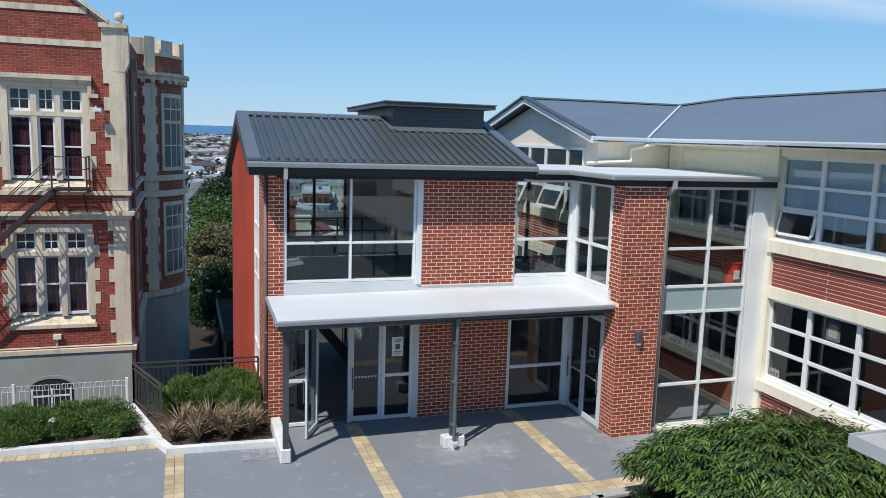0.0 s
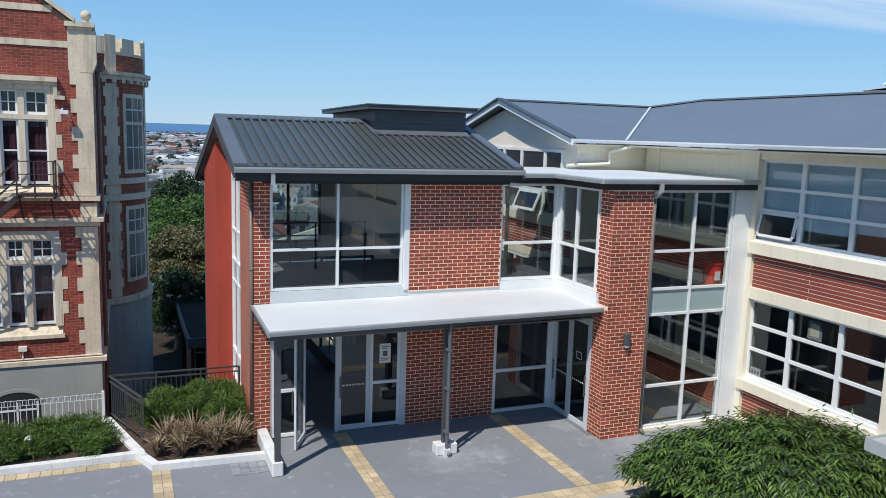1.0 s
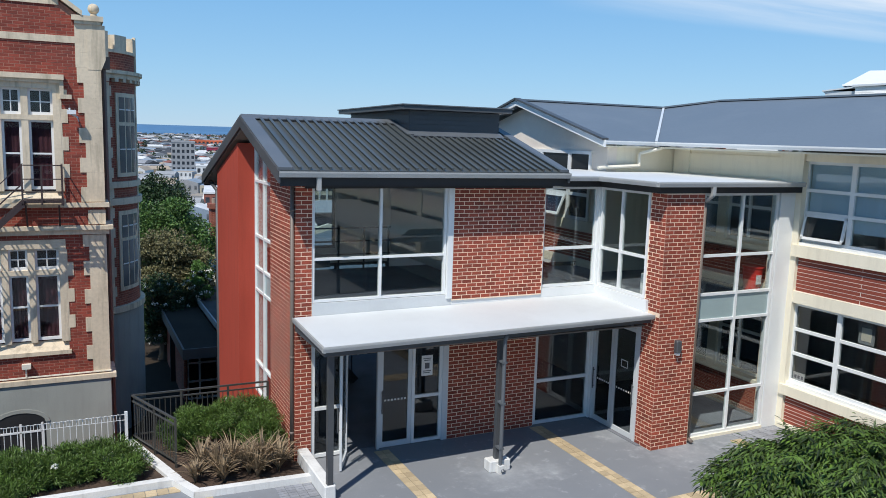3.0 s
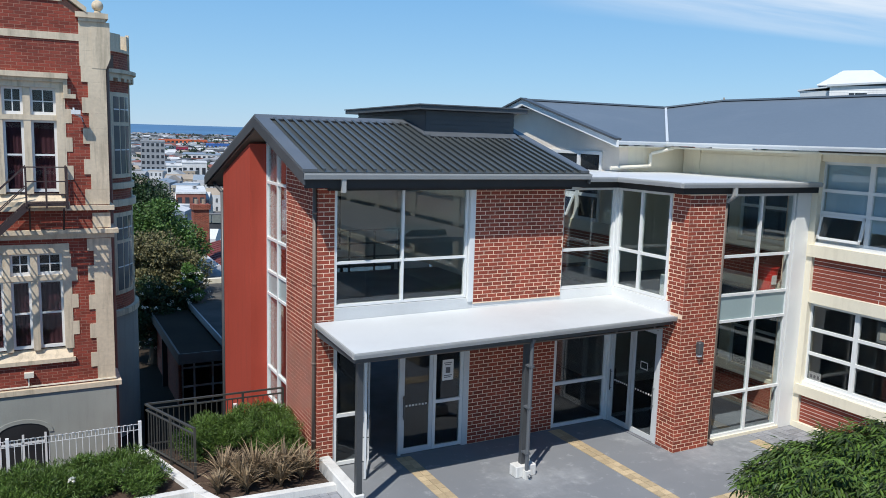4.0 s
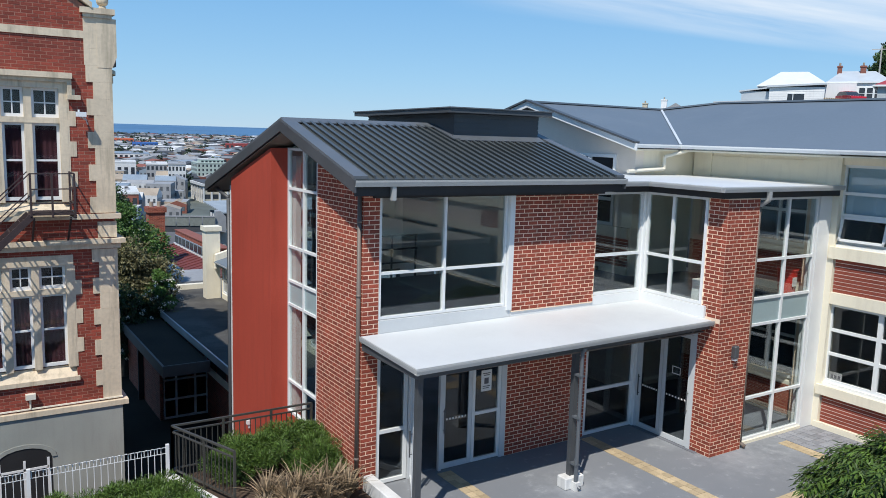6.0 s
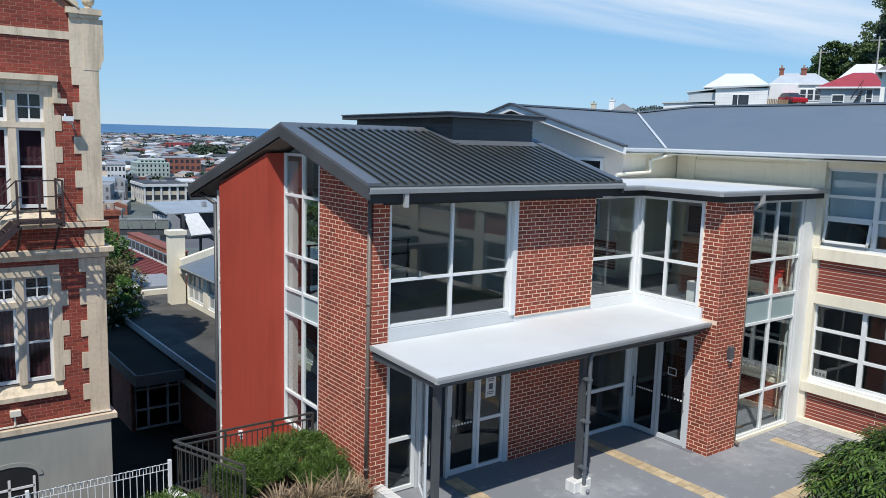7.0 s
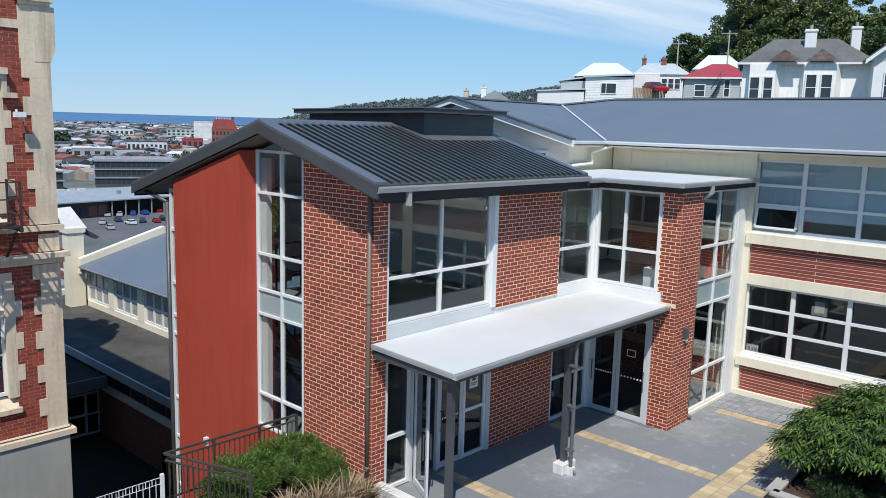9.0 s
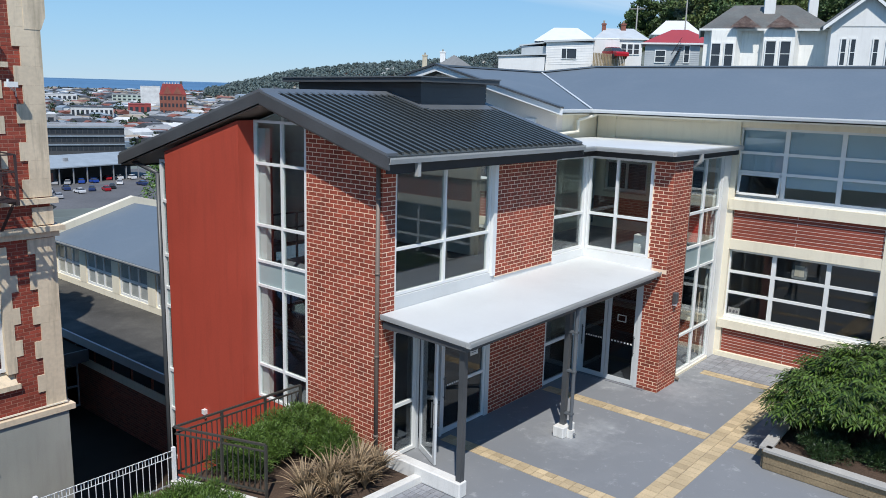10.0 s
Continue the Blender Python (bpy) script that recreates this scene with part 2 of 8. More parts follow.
M = {
    "brick": material("red_brick", (0.300, 0.061, 0.033), 0.85, vary=0.22, scale=2.0, fine=60, bump=0.3, random_part=0.21),
    "mortar": material("pale_mortar", (0.95, 0.72, 0.53), 0.9, vary=0.08),
    "long_brick": material("dark_red_brick", (0.27, 0.060, 0.036), 0.85, vary=0.2, fine=60, bump=0.25, random_part=0.08),
    "white_mortar": material("white_mortar", (0.74, 0.62, 0.54), 0.9, vary=0.1),
    "old_brick": coursed("weathered_red_brick", (0.29, 0.070, 0.040), (0.36, 0.17, 0.11), 0.235, 0.078, 0.010, 0.28, dirt=((0.13, 0.045, 0.035), 0.5)),
    "old_brick_piece": material("weathered_dark_red_brick", (0.270, 0.052, 0.031), 0.85, vary=0.22, scale=1.2, fine=40, bump=0.3, random_part=0.24, dirt=((0.14, 0.05, 0.04), 0.5)),
    "old_mortar": material("pinkish_old_mortar", (0.37, 0.18, 0.125), 0.9, vary=0.25, scale=1.5),
    "stone": material("pale_limestone", (0.70, 0.59, 0.43), 0.85, vary=0.10, scale=1.0, fine=14, bump=0.25, dirt=((0.22, 0.185, 0.12), 0.62), streak=True),
    "render_grey": material("grey_render", (0.345, 0.355, 0.315), 0.9, vary=0.1, scale=0.8, dirt=((0.24, 0.24, 0.22), 0.35), streak=True),
    "cream": material("cream_paint", (0.83, 0.77, 0.61), 0.6, vary=0.05, scale=0.8, bump=0.05, dirt=((0.55, 0.49, 0.38), 0.3), streak=True),
    "white": material("white_powder_coat", (0.76, 0.78, 0.77), 0.4, vary=0.03, bump=0.0),
    "alu": material("pale_aluminium", (0.62, 0.65, 0.66), 0.35, vary=0.05, bump=0.0),
    "grey_metal": material("charcoal_steel", (0.070, 0.076, 0.082), 0.42, vary=0.15, bump=0.03),
    "roof_metal": material("charcoal_roof_steel", (0.072, 0.082, 0.083), 0.38, vary=0.12, scale=0.5, bump=0.02),
    "roof_flash": material("flashing_steel", (0.112, 0.125, 0.138), 0.42, vary=0.1, bump=0.0),
    "gutter": material("grey_gutter", (0.40, 0.41, 0.40), 0.4, vary=0.08, bump=0.0),
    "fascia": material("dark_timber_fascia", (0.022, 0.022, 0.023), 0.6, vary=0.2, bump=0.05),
    "soffit": material("brown_soffit", (0.20, 0.16, 0.13), 0.7, vary=0.1),
    "membrane": material("white_roof_membrane", (0.61, 0.635, 0.635), 0.55, vary=0.05, scale=0.6, bump=0.03, dirt=((0.45, 0.46, 0.46), 0.25)),
    "red_wall": material("red_panel_render", (0.43, 0.061, 0.033), 0.75, vary=0.07, scale=0.5, fine=30, bump=0.05, dirt=((0.25, 0.04, 0.022), 0.35), streak=True),
    "pipe": material("brown_downpipe", (0.17, 0.135, 0.11), 0.5, vary=0.1, bump=0.0),
    "white_pipe": material("white_downpipe", (0.78, 0.74, 0.62), 0.5, vary=0.05, bump=0.0),
    "wing_roof": material("slate_blue_roof", (0.132, 0.166, 0.200), 0.55, vary=0.06, scale=0.25, fine=12, bump=0.02, dirt=((0.165, 0.198, 0.23), 0.4)),
    "asphalt": material("grey_painted_asphalt", (0.205, 0.219, 0.235), 0.75, vary=0.05, scale=0.2, fine=90, bump=0.25, dirt=((0.27, 0.285, 0.30), 0.30)),
    "car_park": material("worn_car_park_asphalt", (0.115, 0.115, 0.118), 0.9, vary=0.2, scale=0.08, fine=2.0, bump=0.0),
    "night_glass": material("dark_room_glass", (0.018, 0.021, 0.025), 0.08, vary=0.2, bump=0.0),
    "shaded_pane": material("glass_over_grey_blind", (0.13, 0.14, 0.14), 0.12, vary=0.15, scale=2.0, bump=0.0),
    "blind_glass": material("glass_over_pale_blind", (0.36, 0.38, 0.36), 0.12, vary=0.15, scale=2.0, bump=0.0),
    # Dark warm tone set in the colour to cancel blue skylight in the shade.
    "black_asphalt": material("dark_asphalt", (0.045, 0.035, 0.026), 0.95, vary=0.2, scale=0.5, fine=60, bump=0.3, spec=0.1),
    "paver": material("ochre_paver", (0.50, 0.395, 0.245), 0.85, vary=0.15, fine=40, bump=0.2, random_part=0.18),
    "paver_grey": material("grey_paver", (0.26, 0.27, 0.29), 0.85, vary=0.15, fine=40, bump=0.2, random_part=0.15),
    "concrete": material("white_painted_concrete", (0.72, 0.72, 0.69), 0.75, vary=0.08, scale=1.5, dirt=((0.40, 0.39, 0.36), 0.4), streak=True),
    "plain_concrete": material("bare_concrete", (0.42, 0.41, 0.38), 0.85, vary=0.12, dirt=((0.25, 0.24, 0.22), 0.4)),
    "soil": material("bark_mulch", (0.07, 0.045, 0.03), 0.95, vary=0.4, fine=30, bump=0.8),
    "steel_rail": material("galvanised_rail", (0.075, 0.073, 0.064), 0.45, metal=0.3, vary=0.1, bump=0.0),
    "fence_white": material("white_wire_fence", (0.80, 0.81, 0.80), 0.5, vary=0.04, bump=0.0),
    "iron": material("rusty_iron", (0.045, 0.028, 0.028), 0.7, vary=0.3, bump=0.2),
    "dark_curtain": material("dark_maroon_curtain", (0.085, 0.028, 0.042), 0.9, vary=0.2, bump=0.0),
    "old_sash": material("white_sash_paint", (0.78, 0.78, 0.76), 0.5, vary=0.05, bump=0.02),
    "interior": material("interior_grey_wall", (0.72, 0.72, 0.70), 0.8, vary=0.05),
    "carpet": material("grey_carpet", (0.17, 0.18, 0.20), 0.95, vary=0.2, bump=0.3),
    "ceiling": material("interior_white_ceiling", (0.80, 0.80, 0.78), 0.8, vary=0.04, bump=0.0),
    "blind": material("blue_grey_blind", (0.70, 0.79, 0.90), 0.7, vary=0.06, scale=0.6, bump=0.0),
    "paper": material("white_paper", (0.80, 0.80, 0.77), 0.7, vary=0.04, bump=0.0),
    "ink": material("grey_print", (0.12, 0.12, 0.13), 0.7, vary=0.05, bump=0.0),
    "red_plastic": material("red_plastic", (0.65, 0.035, 0.025), 0.4, vary=0.08, bump=0.0),
    "wood": material("weathered_sleeper", (0.26, 0.20, 0.12), 0.85, vary=0.3, fine=25, bump=0.4),
    "bark": material("grey_bark", (0.11, 0.085, 0.06), 0.9, vary=0.3, bump=0.6),
    "leaf": material("bright_green_leaf", (0.056, 0.100, 0.013), 0.42, vary=0.35, scale=2.0, bump=0.0, random_part=0.75),
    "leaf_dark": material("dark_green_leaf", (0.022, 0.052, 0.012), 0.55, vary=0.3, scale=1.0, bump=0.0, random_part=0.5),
    "leaf_bush": material("shrub_leaf", (0.078, 0.140, 0.022), 0.55, vary=0.25, scale=2.5, bump=0.0, random_part=0.45),
    "flax": material("bronze_flax_leaf", (0.27, 0.20, 0.12), 0.6, vary=0.3, scale=4.0, bump=0.0, random_part=0.5),
    "petal": material("white_petal", (0.80, 0.79, 0.72), 0.6, vary=0.05, bump=0.0),
    "sea": material("sea_water", (0.085, 0.185, 0.315), 0.8, vary=0.12, scale=0.002, fine=0.02, bump=0.0, spec=0.1),
    "plain": material("hazy_city_ground", (0.135, 0.155, 0.135), 0.95, vary=0.35, scale=0.012, fine=0.08, bump=0.0),
    "glass": glass("window_glass", (0.80, 0.85, 0.85)),
    "dark_glass": glass("tinted_window_glass", (0.50, 0.54, 0.56)),
    "old_glass": glass("old_window_glass", (0.80, 0.80, 0.80), f0=0.03),
    "frosted": material("frosted_spandrel_glass", (0.33, 0.42, 0.42), 0.25, vary=0.05, scale=0.6, bump=0.0),
}


def splashed(m, spots, tint):
    """Pale lime stains with ragged edges round the given feet (x, y, reach)."""
    nt = m.node_tree
    bs = nt.nodes["Principled BSDF"]
    vec = coords(nt)
    rag = noise_of(nt, vec, 3.2, 6.0, 0.7)
    col = bs.inputs["Base Color"].links[0].from_socket
    for x, y, reach in spots:
        d = nt.nodes.new("ShaderNodeVectorMath")
        d.operation = "DISTANCE"
        nt.links.new(vec, d.inputs[0])
        d.inputs[1].default_value = (x, y, 0)
        near = nt.nodes.new("ShaderNodeMapRange")
        near.inputs["From Min"].default_value, near.inputs["From Max"].default_value = 0.1, reach
        near.inputs["To Min"].default_value, near.inputs["To Max"].default_value = 0.36, -0.06
        nt.links.new(d.outputs["Value"], near.inputs["Value"])
        both = nt.nodes.new("ShaderNodeMath")
        nt.links.new(near.outputs["Result"], both.inputs[0])
        nt.links.new(rag, both.inputs[1])
        col = mixed(nt, col, tint, ramp_of(nt, both.outputs[0], (0, 0, 0), (0.27, 0.27, 0.27), 0.52, 0.92))
    nt.links.new(col, bs.inputs["Base Color"])


splashed(M["asphalt"], ((5.5, 15.1, 1.3), (6.4, 14.9, 0.6), (9.8, 14.6, 1.5), (11.4, 14.4, 1.3), (9.0, 16.0, 0.8)), (0.52, 0.54, 0.55))


# ---- building helpers ----
WORLD_OF = {}


def thing(name, label, category, base=(0, 0, 0), group="", kind=""):
    ob = new(name)
    ob.location = base
    WORLD_OF[ob] = Matrix.Translation(base)
    return tagged(ob, label, category, group, kind)


def part(name, bm, mat, parent=None, label="", smooth=False):
    bmesh.ops.recalc_face_normals(bm, faces=bm.faces)
    me = bpy.data.meshes.new(name)
    bm.to_mesh(me)
    bm.free()
    return placed(name, me, mat, parent, label, smooth)


def placed(name, me, mat, parent=None, label="", smooth=False):
    me.materials.append(M[mat] if isinstance(mat, str) else mat)
    if smooth:
        me.polygons.foreach_set("use_smooth", [True] * len(me.polygons))
    ob = new(name, me)
    WORLD_OF[ob] = Matrix.Identity(4)
    if parent is not None:
        ob.parent = parent
        ob.matrix_parent_inverse = WORLD_OF[parent].inverted()
    if label:
        tagged(ob, label)
    return ob


def hexa(bm, pts):
    v = [bm.verts.new(p) for p in pts]
    for f in ((0, 1, 2, 3), (4, 5, 6, 7), (0, 1, 5, 4), (1, 2, 6, 5), (2, 3, 7, 6), (3, 0, 4, 7)):
        bm.faces.new([v[i] for i in f])


def box(bm, x0, x1, y0, y1, z0, z1):
    hexa(bm, [(x0, y0, z0), (x1, y0, z0), (x1, y1, z0), (x0, y1, z0), (x0, y0, z1), (x1, y0, z1), (x1, y1, z1), (x0, y1, z1)])


def prism(bm, poly, lift):
    """A polygon of 3D points pushed along the vector lift."""
    lift = Vector(lift)
    a = [bm.verts.new(p) for p in poly]
    b = [bm.verts.new(Vector(p) + lift) for p in poly]
    bm.faces.new(a)
    bm.faces.new(b)
    for i in range(len(poly)):
        j = (i + 1) % len(poly)
        bm.faces.new((a[i], a[j], b[j], b[i]))


def tube(bm, a, b, r, seg=8, r2=None):
    a, b = Vector(a), Vector(b)
    r2 = r if r2 is None else r2
    q = (b - a).to_track_quat("Z", "Y")
    rings = []
    for p, rr in ((a, r), (b, r2)):
        rings.append([bm.verts.new(p + q @ Vector((rr * math.cos(2 * math.pi * i / seg), rr * math.sin(2 * math.pi * i / seg), 0))) for i in range(seg)])
    for i in range(seg):
        j = (i + 1) % seg
        bm.faces.new((rings[0][i], rings[0][j], rings[1][j], rings[1][i]))
    bm.faces.new(rings[0])
    bm.faces.new(rings[1])


def bar(bm, a, b, w, h):
    """A square bar from a to b, w wide and h high."""
    a, b = Vector(a), Vector(b)
    d = (b - a).normalized()
    s = d.cross(Vector((0, 0, 1)))
    s = s.normalized() if s.length > 1e-4 else Vector((1, 0, 0))
    u = s.cross(d).normalized()
    hexa(bm, [p + s * i * w / 2 + u * j * h / 2 for p in (a, b) for i, j in ((-1, -1), (1, -1), (1, 1), (-1, 1))])


class Face:
    """A wall's plane: u along it, z up, d outwards."""

    def __init__(self, origin, along, out):
        self.o, self.u, self.n = Vector(origin), Vector(along), Vector(out)

    def at(self, u, z, d=0.0):
        return self.o + self.u * u + self.n * d + Vector((0, 0, z))

    def slab(self, bm, u0, u1, z0, z1, d0, d1):
        hexa(bm, [self.at(u0, z0, d0), self.at(u1, z0, d0), self.at(u1, z0, d1), self.at(u0, z0, d1),
                  self.at(u0, z1, d0), self.at(u1, z1, d0), self.at(u1, z1, d1), self.at(u0, z1, d1)])

    def poly(self, bm, pts, d0, d1):
        prism(bm, [self.at(u, z, d0) for u, z in pts], self.n * (d1 - d0))


def south(y):
    return Face((0, y, 0), (1, 0, 0), (0, -1, 0))


def west(x):
    return Face((x, 0, 0), (0, 1, 0), (-1, 0, 0))


def glazing(owner, f, us, zs, d=0.0, depth=0.08, w=0.06, mat="white", pane="glass", special=(), skip=(), label="", wide=()):
    """A window of owner: one mesh of bars, with a pane a cell. special: (column, row, material)."""
    bm = bmesh.new()
    h = w / 2
    rim = [(us[0] - h, zs[0] - h, us[-1] + h, zs[-1] + h), (us[0] + h, zs[0] + h, us[-1] - h, zs[-1] - h)]
    loops = []
    for q in (d - depth, d):
        for u0, z0, u1, z1 in rim:
            loops.append([bm.verts.new(f.at(u, z, q)) for u, z in ((u0, z0), (u1, z0), (u1, z1), (u0, z1))])
    bo, bi, fo, fi = loops
    for i in range(4):
        j = (i + 1) % 4
        for a, b in ((fo, fi), (bi, bo), (bo, fo), (fi, bi)):
            bm.faces.new((a[i], a[j], b[j], b[i]))
    win = part("window", bm, mat, owner, label)
    for i, u in enumerate(us[1:-1], 1):
        ww = w * (1.5 if i in wide else 1.0)
        bm = bmesh.new()
        f.slab(bm, u - ww / 2, u + ww / 2, zs[0] + h, zs[-1] - h, d - depth, d)
        part("mullion", bm, mat, win)
    for z in zs[1:-1]:
        for a, b in zip(us, us[1:]):
            bm = bmesh.new()
            f.slab(bm, a + h - 0.002, b - h + 0.002, z - h, z + h, d - depth + 0.003, d - 0.003)
            part("transom", bm, mat, win)
    spec = {(i, j): k for i, j, k in special}
    for i, (a, b) in enumerate(zip(us, us[1:])):
        for j, (z0, z1) in enumerate(zip(zs, zs[1:])):
            if (i, j) in skip:
                continue
            bm = bmesh.new()
            f.slab(bm, a + w / 2 - 0.01, b - w / 2 + 0.01, z0 + w / 2 - 0.01, z1 - w / 2 + 0.01, d - depth * 0.6, d - depth * 0.6 + 0.008)
            k = spec.get((i, j), pane)
            p = part("pane", bm, k, win)
            p.visible_shadow = k not in ("glass", "dark_glass", "old_glass")
    return win


BRICK_MESH = {}


def brick_piece(length, proud, mat, course):
    key = (round(length, 3), mat, course)
    if key not in BRICK_MESH:
        bm = bmesh.new()
        l, h, e = key[0] / 2, course * 0.424, 0.0015
        back = [(-l, 0, -h), (l, 0, -h), (l, 0, h), (-l, 0, h)]
        front = [(-l + e, -proud, -h + e), (l - e, -proud, -h + e), (l - e, -proud, h - e), (-l + e, -proud, h - e)]
        v = [bm.verts.new(p) for p in back + front]
        for q in ((4, 5, 6, 7), (0, 1, 5, 4), (1, 2, 6, 5), (2, 3, 7, 6), (3, 0, 4, 7)):
            bm.faces.new([v[i] for i in q])
        bmesh.ops.recalc_face_normals(bm, faces=bm.faces)
        me = bpy.data.meshes.new("brick")
        bm.to_mesh(me)
        bm.free()
        me.materials.append(M[mat])
        BRICK_MESH[key] = me
    return BRICK_MESH[key]


BRICK_JOBS = []


def brick_face(owner, f, u0, u1, z0, z1, d=0.0, top=None, near=(0, 0, 0, 0), mat="brick", length=0.24, shift=0.0, course=0.086):
    """Notes a face of brickwork; it is laid at the end of the file. top(u): the highest z there. near: the stretch whose bricks are objects of their own."""
    BRICK_JOBS.append((owner, f, u0, u1, z0, z1, d, top, near, mat, length, shift, course))


def lay(owner, f, u0, u1, z0, z1, d, top, near, mat, length, shift, course):
    rng = random.Random(int(u0 * 100) + int(z1 * 10))
    verts, faces = [], []
    proud, count = 0.0025, 0
    rows = int((z1 - z0) / course + 0.02)
    rot = Matrix((f.u, -f.n, Vector((0, 0, 1)))).transposed().to_4x4()
    for r in range(rows):
        zc = z0 + (r + 0.5) * course
        u = u0 + shift - (length / 2 if r % 2 else 0.0) - length
        while u < u1:
            a, b = max(u, u0) + 0.007, min(u + length, u1) - 0.007
            u += length
            if b - a < 0.04 or (top and zc + 0.03 > min(top(a), top(b))):
                continue
            out = d + rng.uniform(-0.0015, 0.002)
            c = (a + b) / 2
            if near[0] <= c <= near[1] and near[2] <= zc <= near[3] and count < 300:
                count += 1
                ob = new("brick", brick_piece(b - a, proud, mat, course))
                ob.matrix_basis = Matrix.Translation(f.at(c, zc, out)) @ rot
                ob.parent = owner
                ob.matrix_parent_inverse = WORLD_OF[owner].inverted()
                continue
            n, e, h = len(verts), 0.0015, course * 0.424
            for uu, zz in ((a, -h), (b, -h), (b, h), (a, h)):
                verts.append(f.at(uu, zc + zz, out))
            for uu, zz in ((a + e, -h + e), (b - e, -h + e), (b - e, h - e), (a + e, h - e)):
                verts.append(f.at(uu, zc + zz, out + proud))
            faces += [(n + 4, n + 5, n + 6, n + 7), (n, n + 1, n + 5, n + 4), (n + 1, n + 2, n + 6, n + 5), (n + 2, n + 3, n + 7, n + 6), (n + 3, n, n + 4, n + 7)]
    if faces:
        me = bpy.data.meshes.new("brickwork")
        me.from_pydata(verts, [], faces)
        bm = bmesh.new()
        bm.from_mesh(me)
        bmesh.ops.recalc_face_normals(bm, faces=bm.faces)
        flip = [q for q in bm.faces if q.normal.dot(f.n) < -0.3]
        if flip:
            bmesh.ops.reverse_faces(bm, faces=bm.faces)
        bm.to_mesh(me)
        bm.free()
        tagged(placed("brickwork", me, mat, owner), kind="stuff")


# ---- ground ----
def sheet(name, poly, z, mat, label, category, drop=0.0):
    bm = bmesh.new()
    if drop:
        prism(bm, [(x, y, z) for x, y in poly], (0, 0, -drop))
    else:
        bm.faces.new([bm.verts.new((x, y, z)) for x, y in poly])
    return tagged(part(name, bm, mat), label, category, kind="structure")


LOW = -3.9
plaza = sheet("plaza", [(-30, -30), (24, -30), (24, 15.2), (9.1, 15.2), (9.1, 17.4), (1.72, 17.4), (1.72, 19.5), (-1.2, 19.5), (-30, 19.5)], 0.0, "asphalt",
              "grey painted asphalt courtyard with worn pale patches", "courtyard", drop=4.4)
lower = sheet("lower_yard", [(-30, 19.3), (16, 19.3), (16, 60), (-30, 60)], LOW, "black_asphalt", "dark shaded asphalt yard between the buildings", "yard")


def ramp(v, a, b):
    return min(1.0, max(0.0, (v - a) / (b - a)))


def terrain_z(x, y):
    """The land: a hillside that falls away to the plain and rises on the east."""
    r, az = math.hypot(x, y), math.atan2(x, y)
    z = LOW - 0.35 - 4.0 * ramp(r, 45, 100) - 15.5 * ramp(r, 100, 205) - 0.4 * ramp(r, 205, 400)
    east = ramp(az, 0.72, 0.90) * (1.0 - ramp(az, 2.2, 2.8))
    climb = 9.5 * ramp(r, 26, 56) + (4.0 + 16.0 * ramp(az, 0.95, 1.15)) * ramp(r, 84, 190)
    return z + east * (climb - z) * ramp(r, 24, 50) * (1.0 - ramp(r, 350, 900))


RIDGE = ((33.0, -12.0), (36.0, 8.0), (38.7, 28.0), (44.0, 50.0), (48.5, 58.0), (52.5, 74.0), (55.5, 92.0), (62.0, 110.0), (84.0, 110.0), (100.0, -20.0))


def ridge_top(deg):
    """The height of the far wooded ridge at a bearing."""
    for (a, p), (b, q) in zip(RIDGE, RIDGE[1:]):
        if a <= deg <= b:
            return p + (q - p) * (deg - a) / (b - a)
    return -30.0


def hill_z(x, y):
    r, az = math.hypot(x, y), math.atan2(x, y)
    far = math.exp(-((r - 1700) / 420.0) ** 2)
    bumps = noise.noise(Vector((x * 0.003, y * 0.003, 3.0))) * 12
    z = terrain_z(x, y) + 13.0 * ramp(r, 400, 2290)
    return z + far * max(0.0, ridge_top(math.degrees(az)) + bumps * 0.5 - z)


bm = bmesh.new()
rings = [0, 20, 30, 38, 46, 54, 62, 70, 80, 92, 108, 130, 160, 200, 260, 340, 440, 560, 700, 850, 1000, 1150, 1300, 1450, 1600, 1800, 2050, 2300, 2700, 3400, 4200, 4950]
SEG = 144
grid = []
for r in rings:
    row = []
    for i in range(SEG):
        a = 2 * math.pi * i / SEG
        x, y = r * math.sin(a), r * math.cos(a)
        z = hill_z(x, y)
        if r > 2250 and (i < 25 or i > 118):
            z = -40.0
        if r < 34:
            z = min(z, LOW - 0.35)
        row.append(bm.verts.new((x, y, z)))
    grid.append(row)
for k in range(1, len(rings)):
    for i in range(SEG):
        j = (i + 1) % SEG
        if k == 1:
            continue
        bm.faces.new((grid[k - 1][i], grid[k - 1][j], grid[k][j], grid[k][i]))
bm.faces.new(grid[1])
for v in grid[0]:
    bm.verts.remove(v)
ground = tagged(part("ground", bm, "plain", smooth=True), "grey-green land falling away to a city plain", "land", kind="structure")
bm = bmesh.new()
prev = None
for r in (2240, 3000, 4000, 4970):
    row = [bm.verts.new((r * math.sin(a), r * math.cos(a), -9.6 + 37.0 * (r - 2240) / 2730)) for a in [radians(-60 + 3 * i) for i in range(45)]]
    if prev:
        for i in range(44):
            bm.faces.new((prev[i], prev[i + 1], row[i + 1], row[i]))
    prev = row
tagged(part("sea", bm, "sea"), "deep blue sea along the horizon", "sea", kind="structure")

# ---- entrance building ----
FRONT, SIDE = south(17.19), west(1.72)
EAVE_Y, EAVE_Z, RIDGE_Y, RIDGE_Z, BACK_Y, BACK_Z = 16.64, 6.04, 20.15, 7.05, 25.7, 5.43
RX0, RX1 = 1.26, 7.74


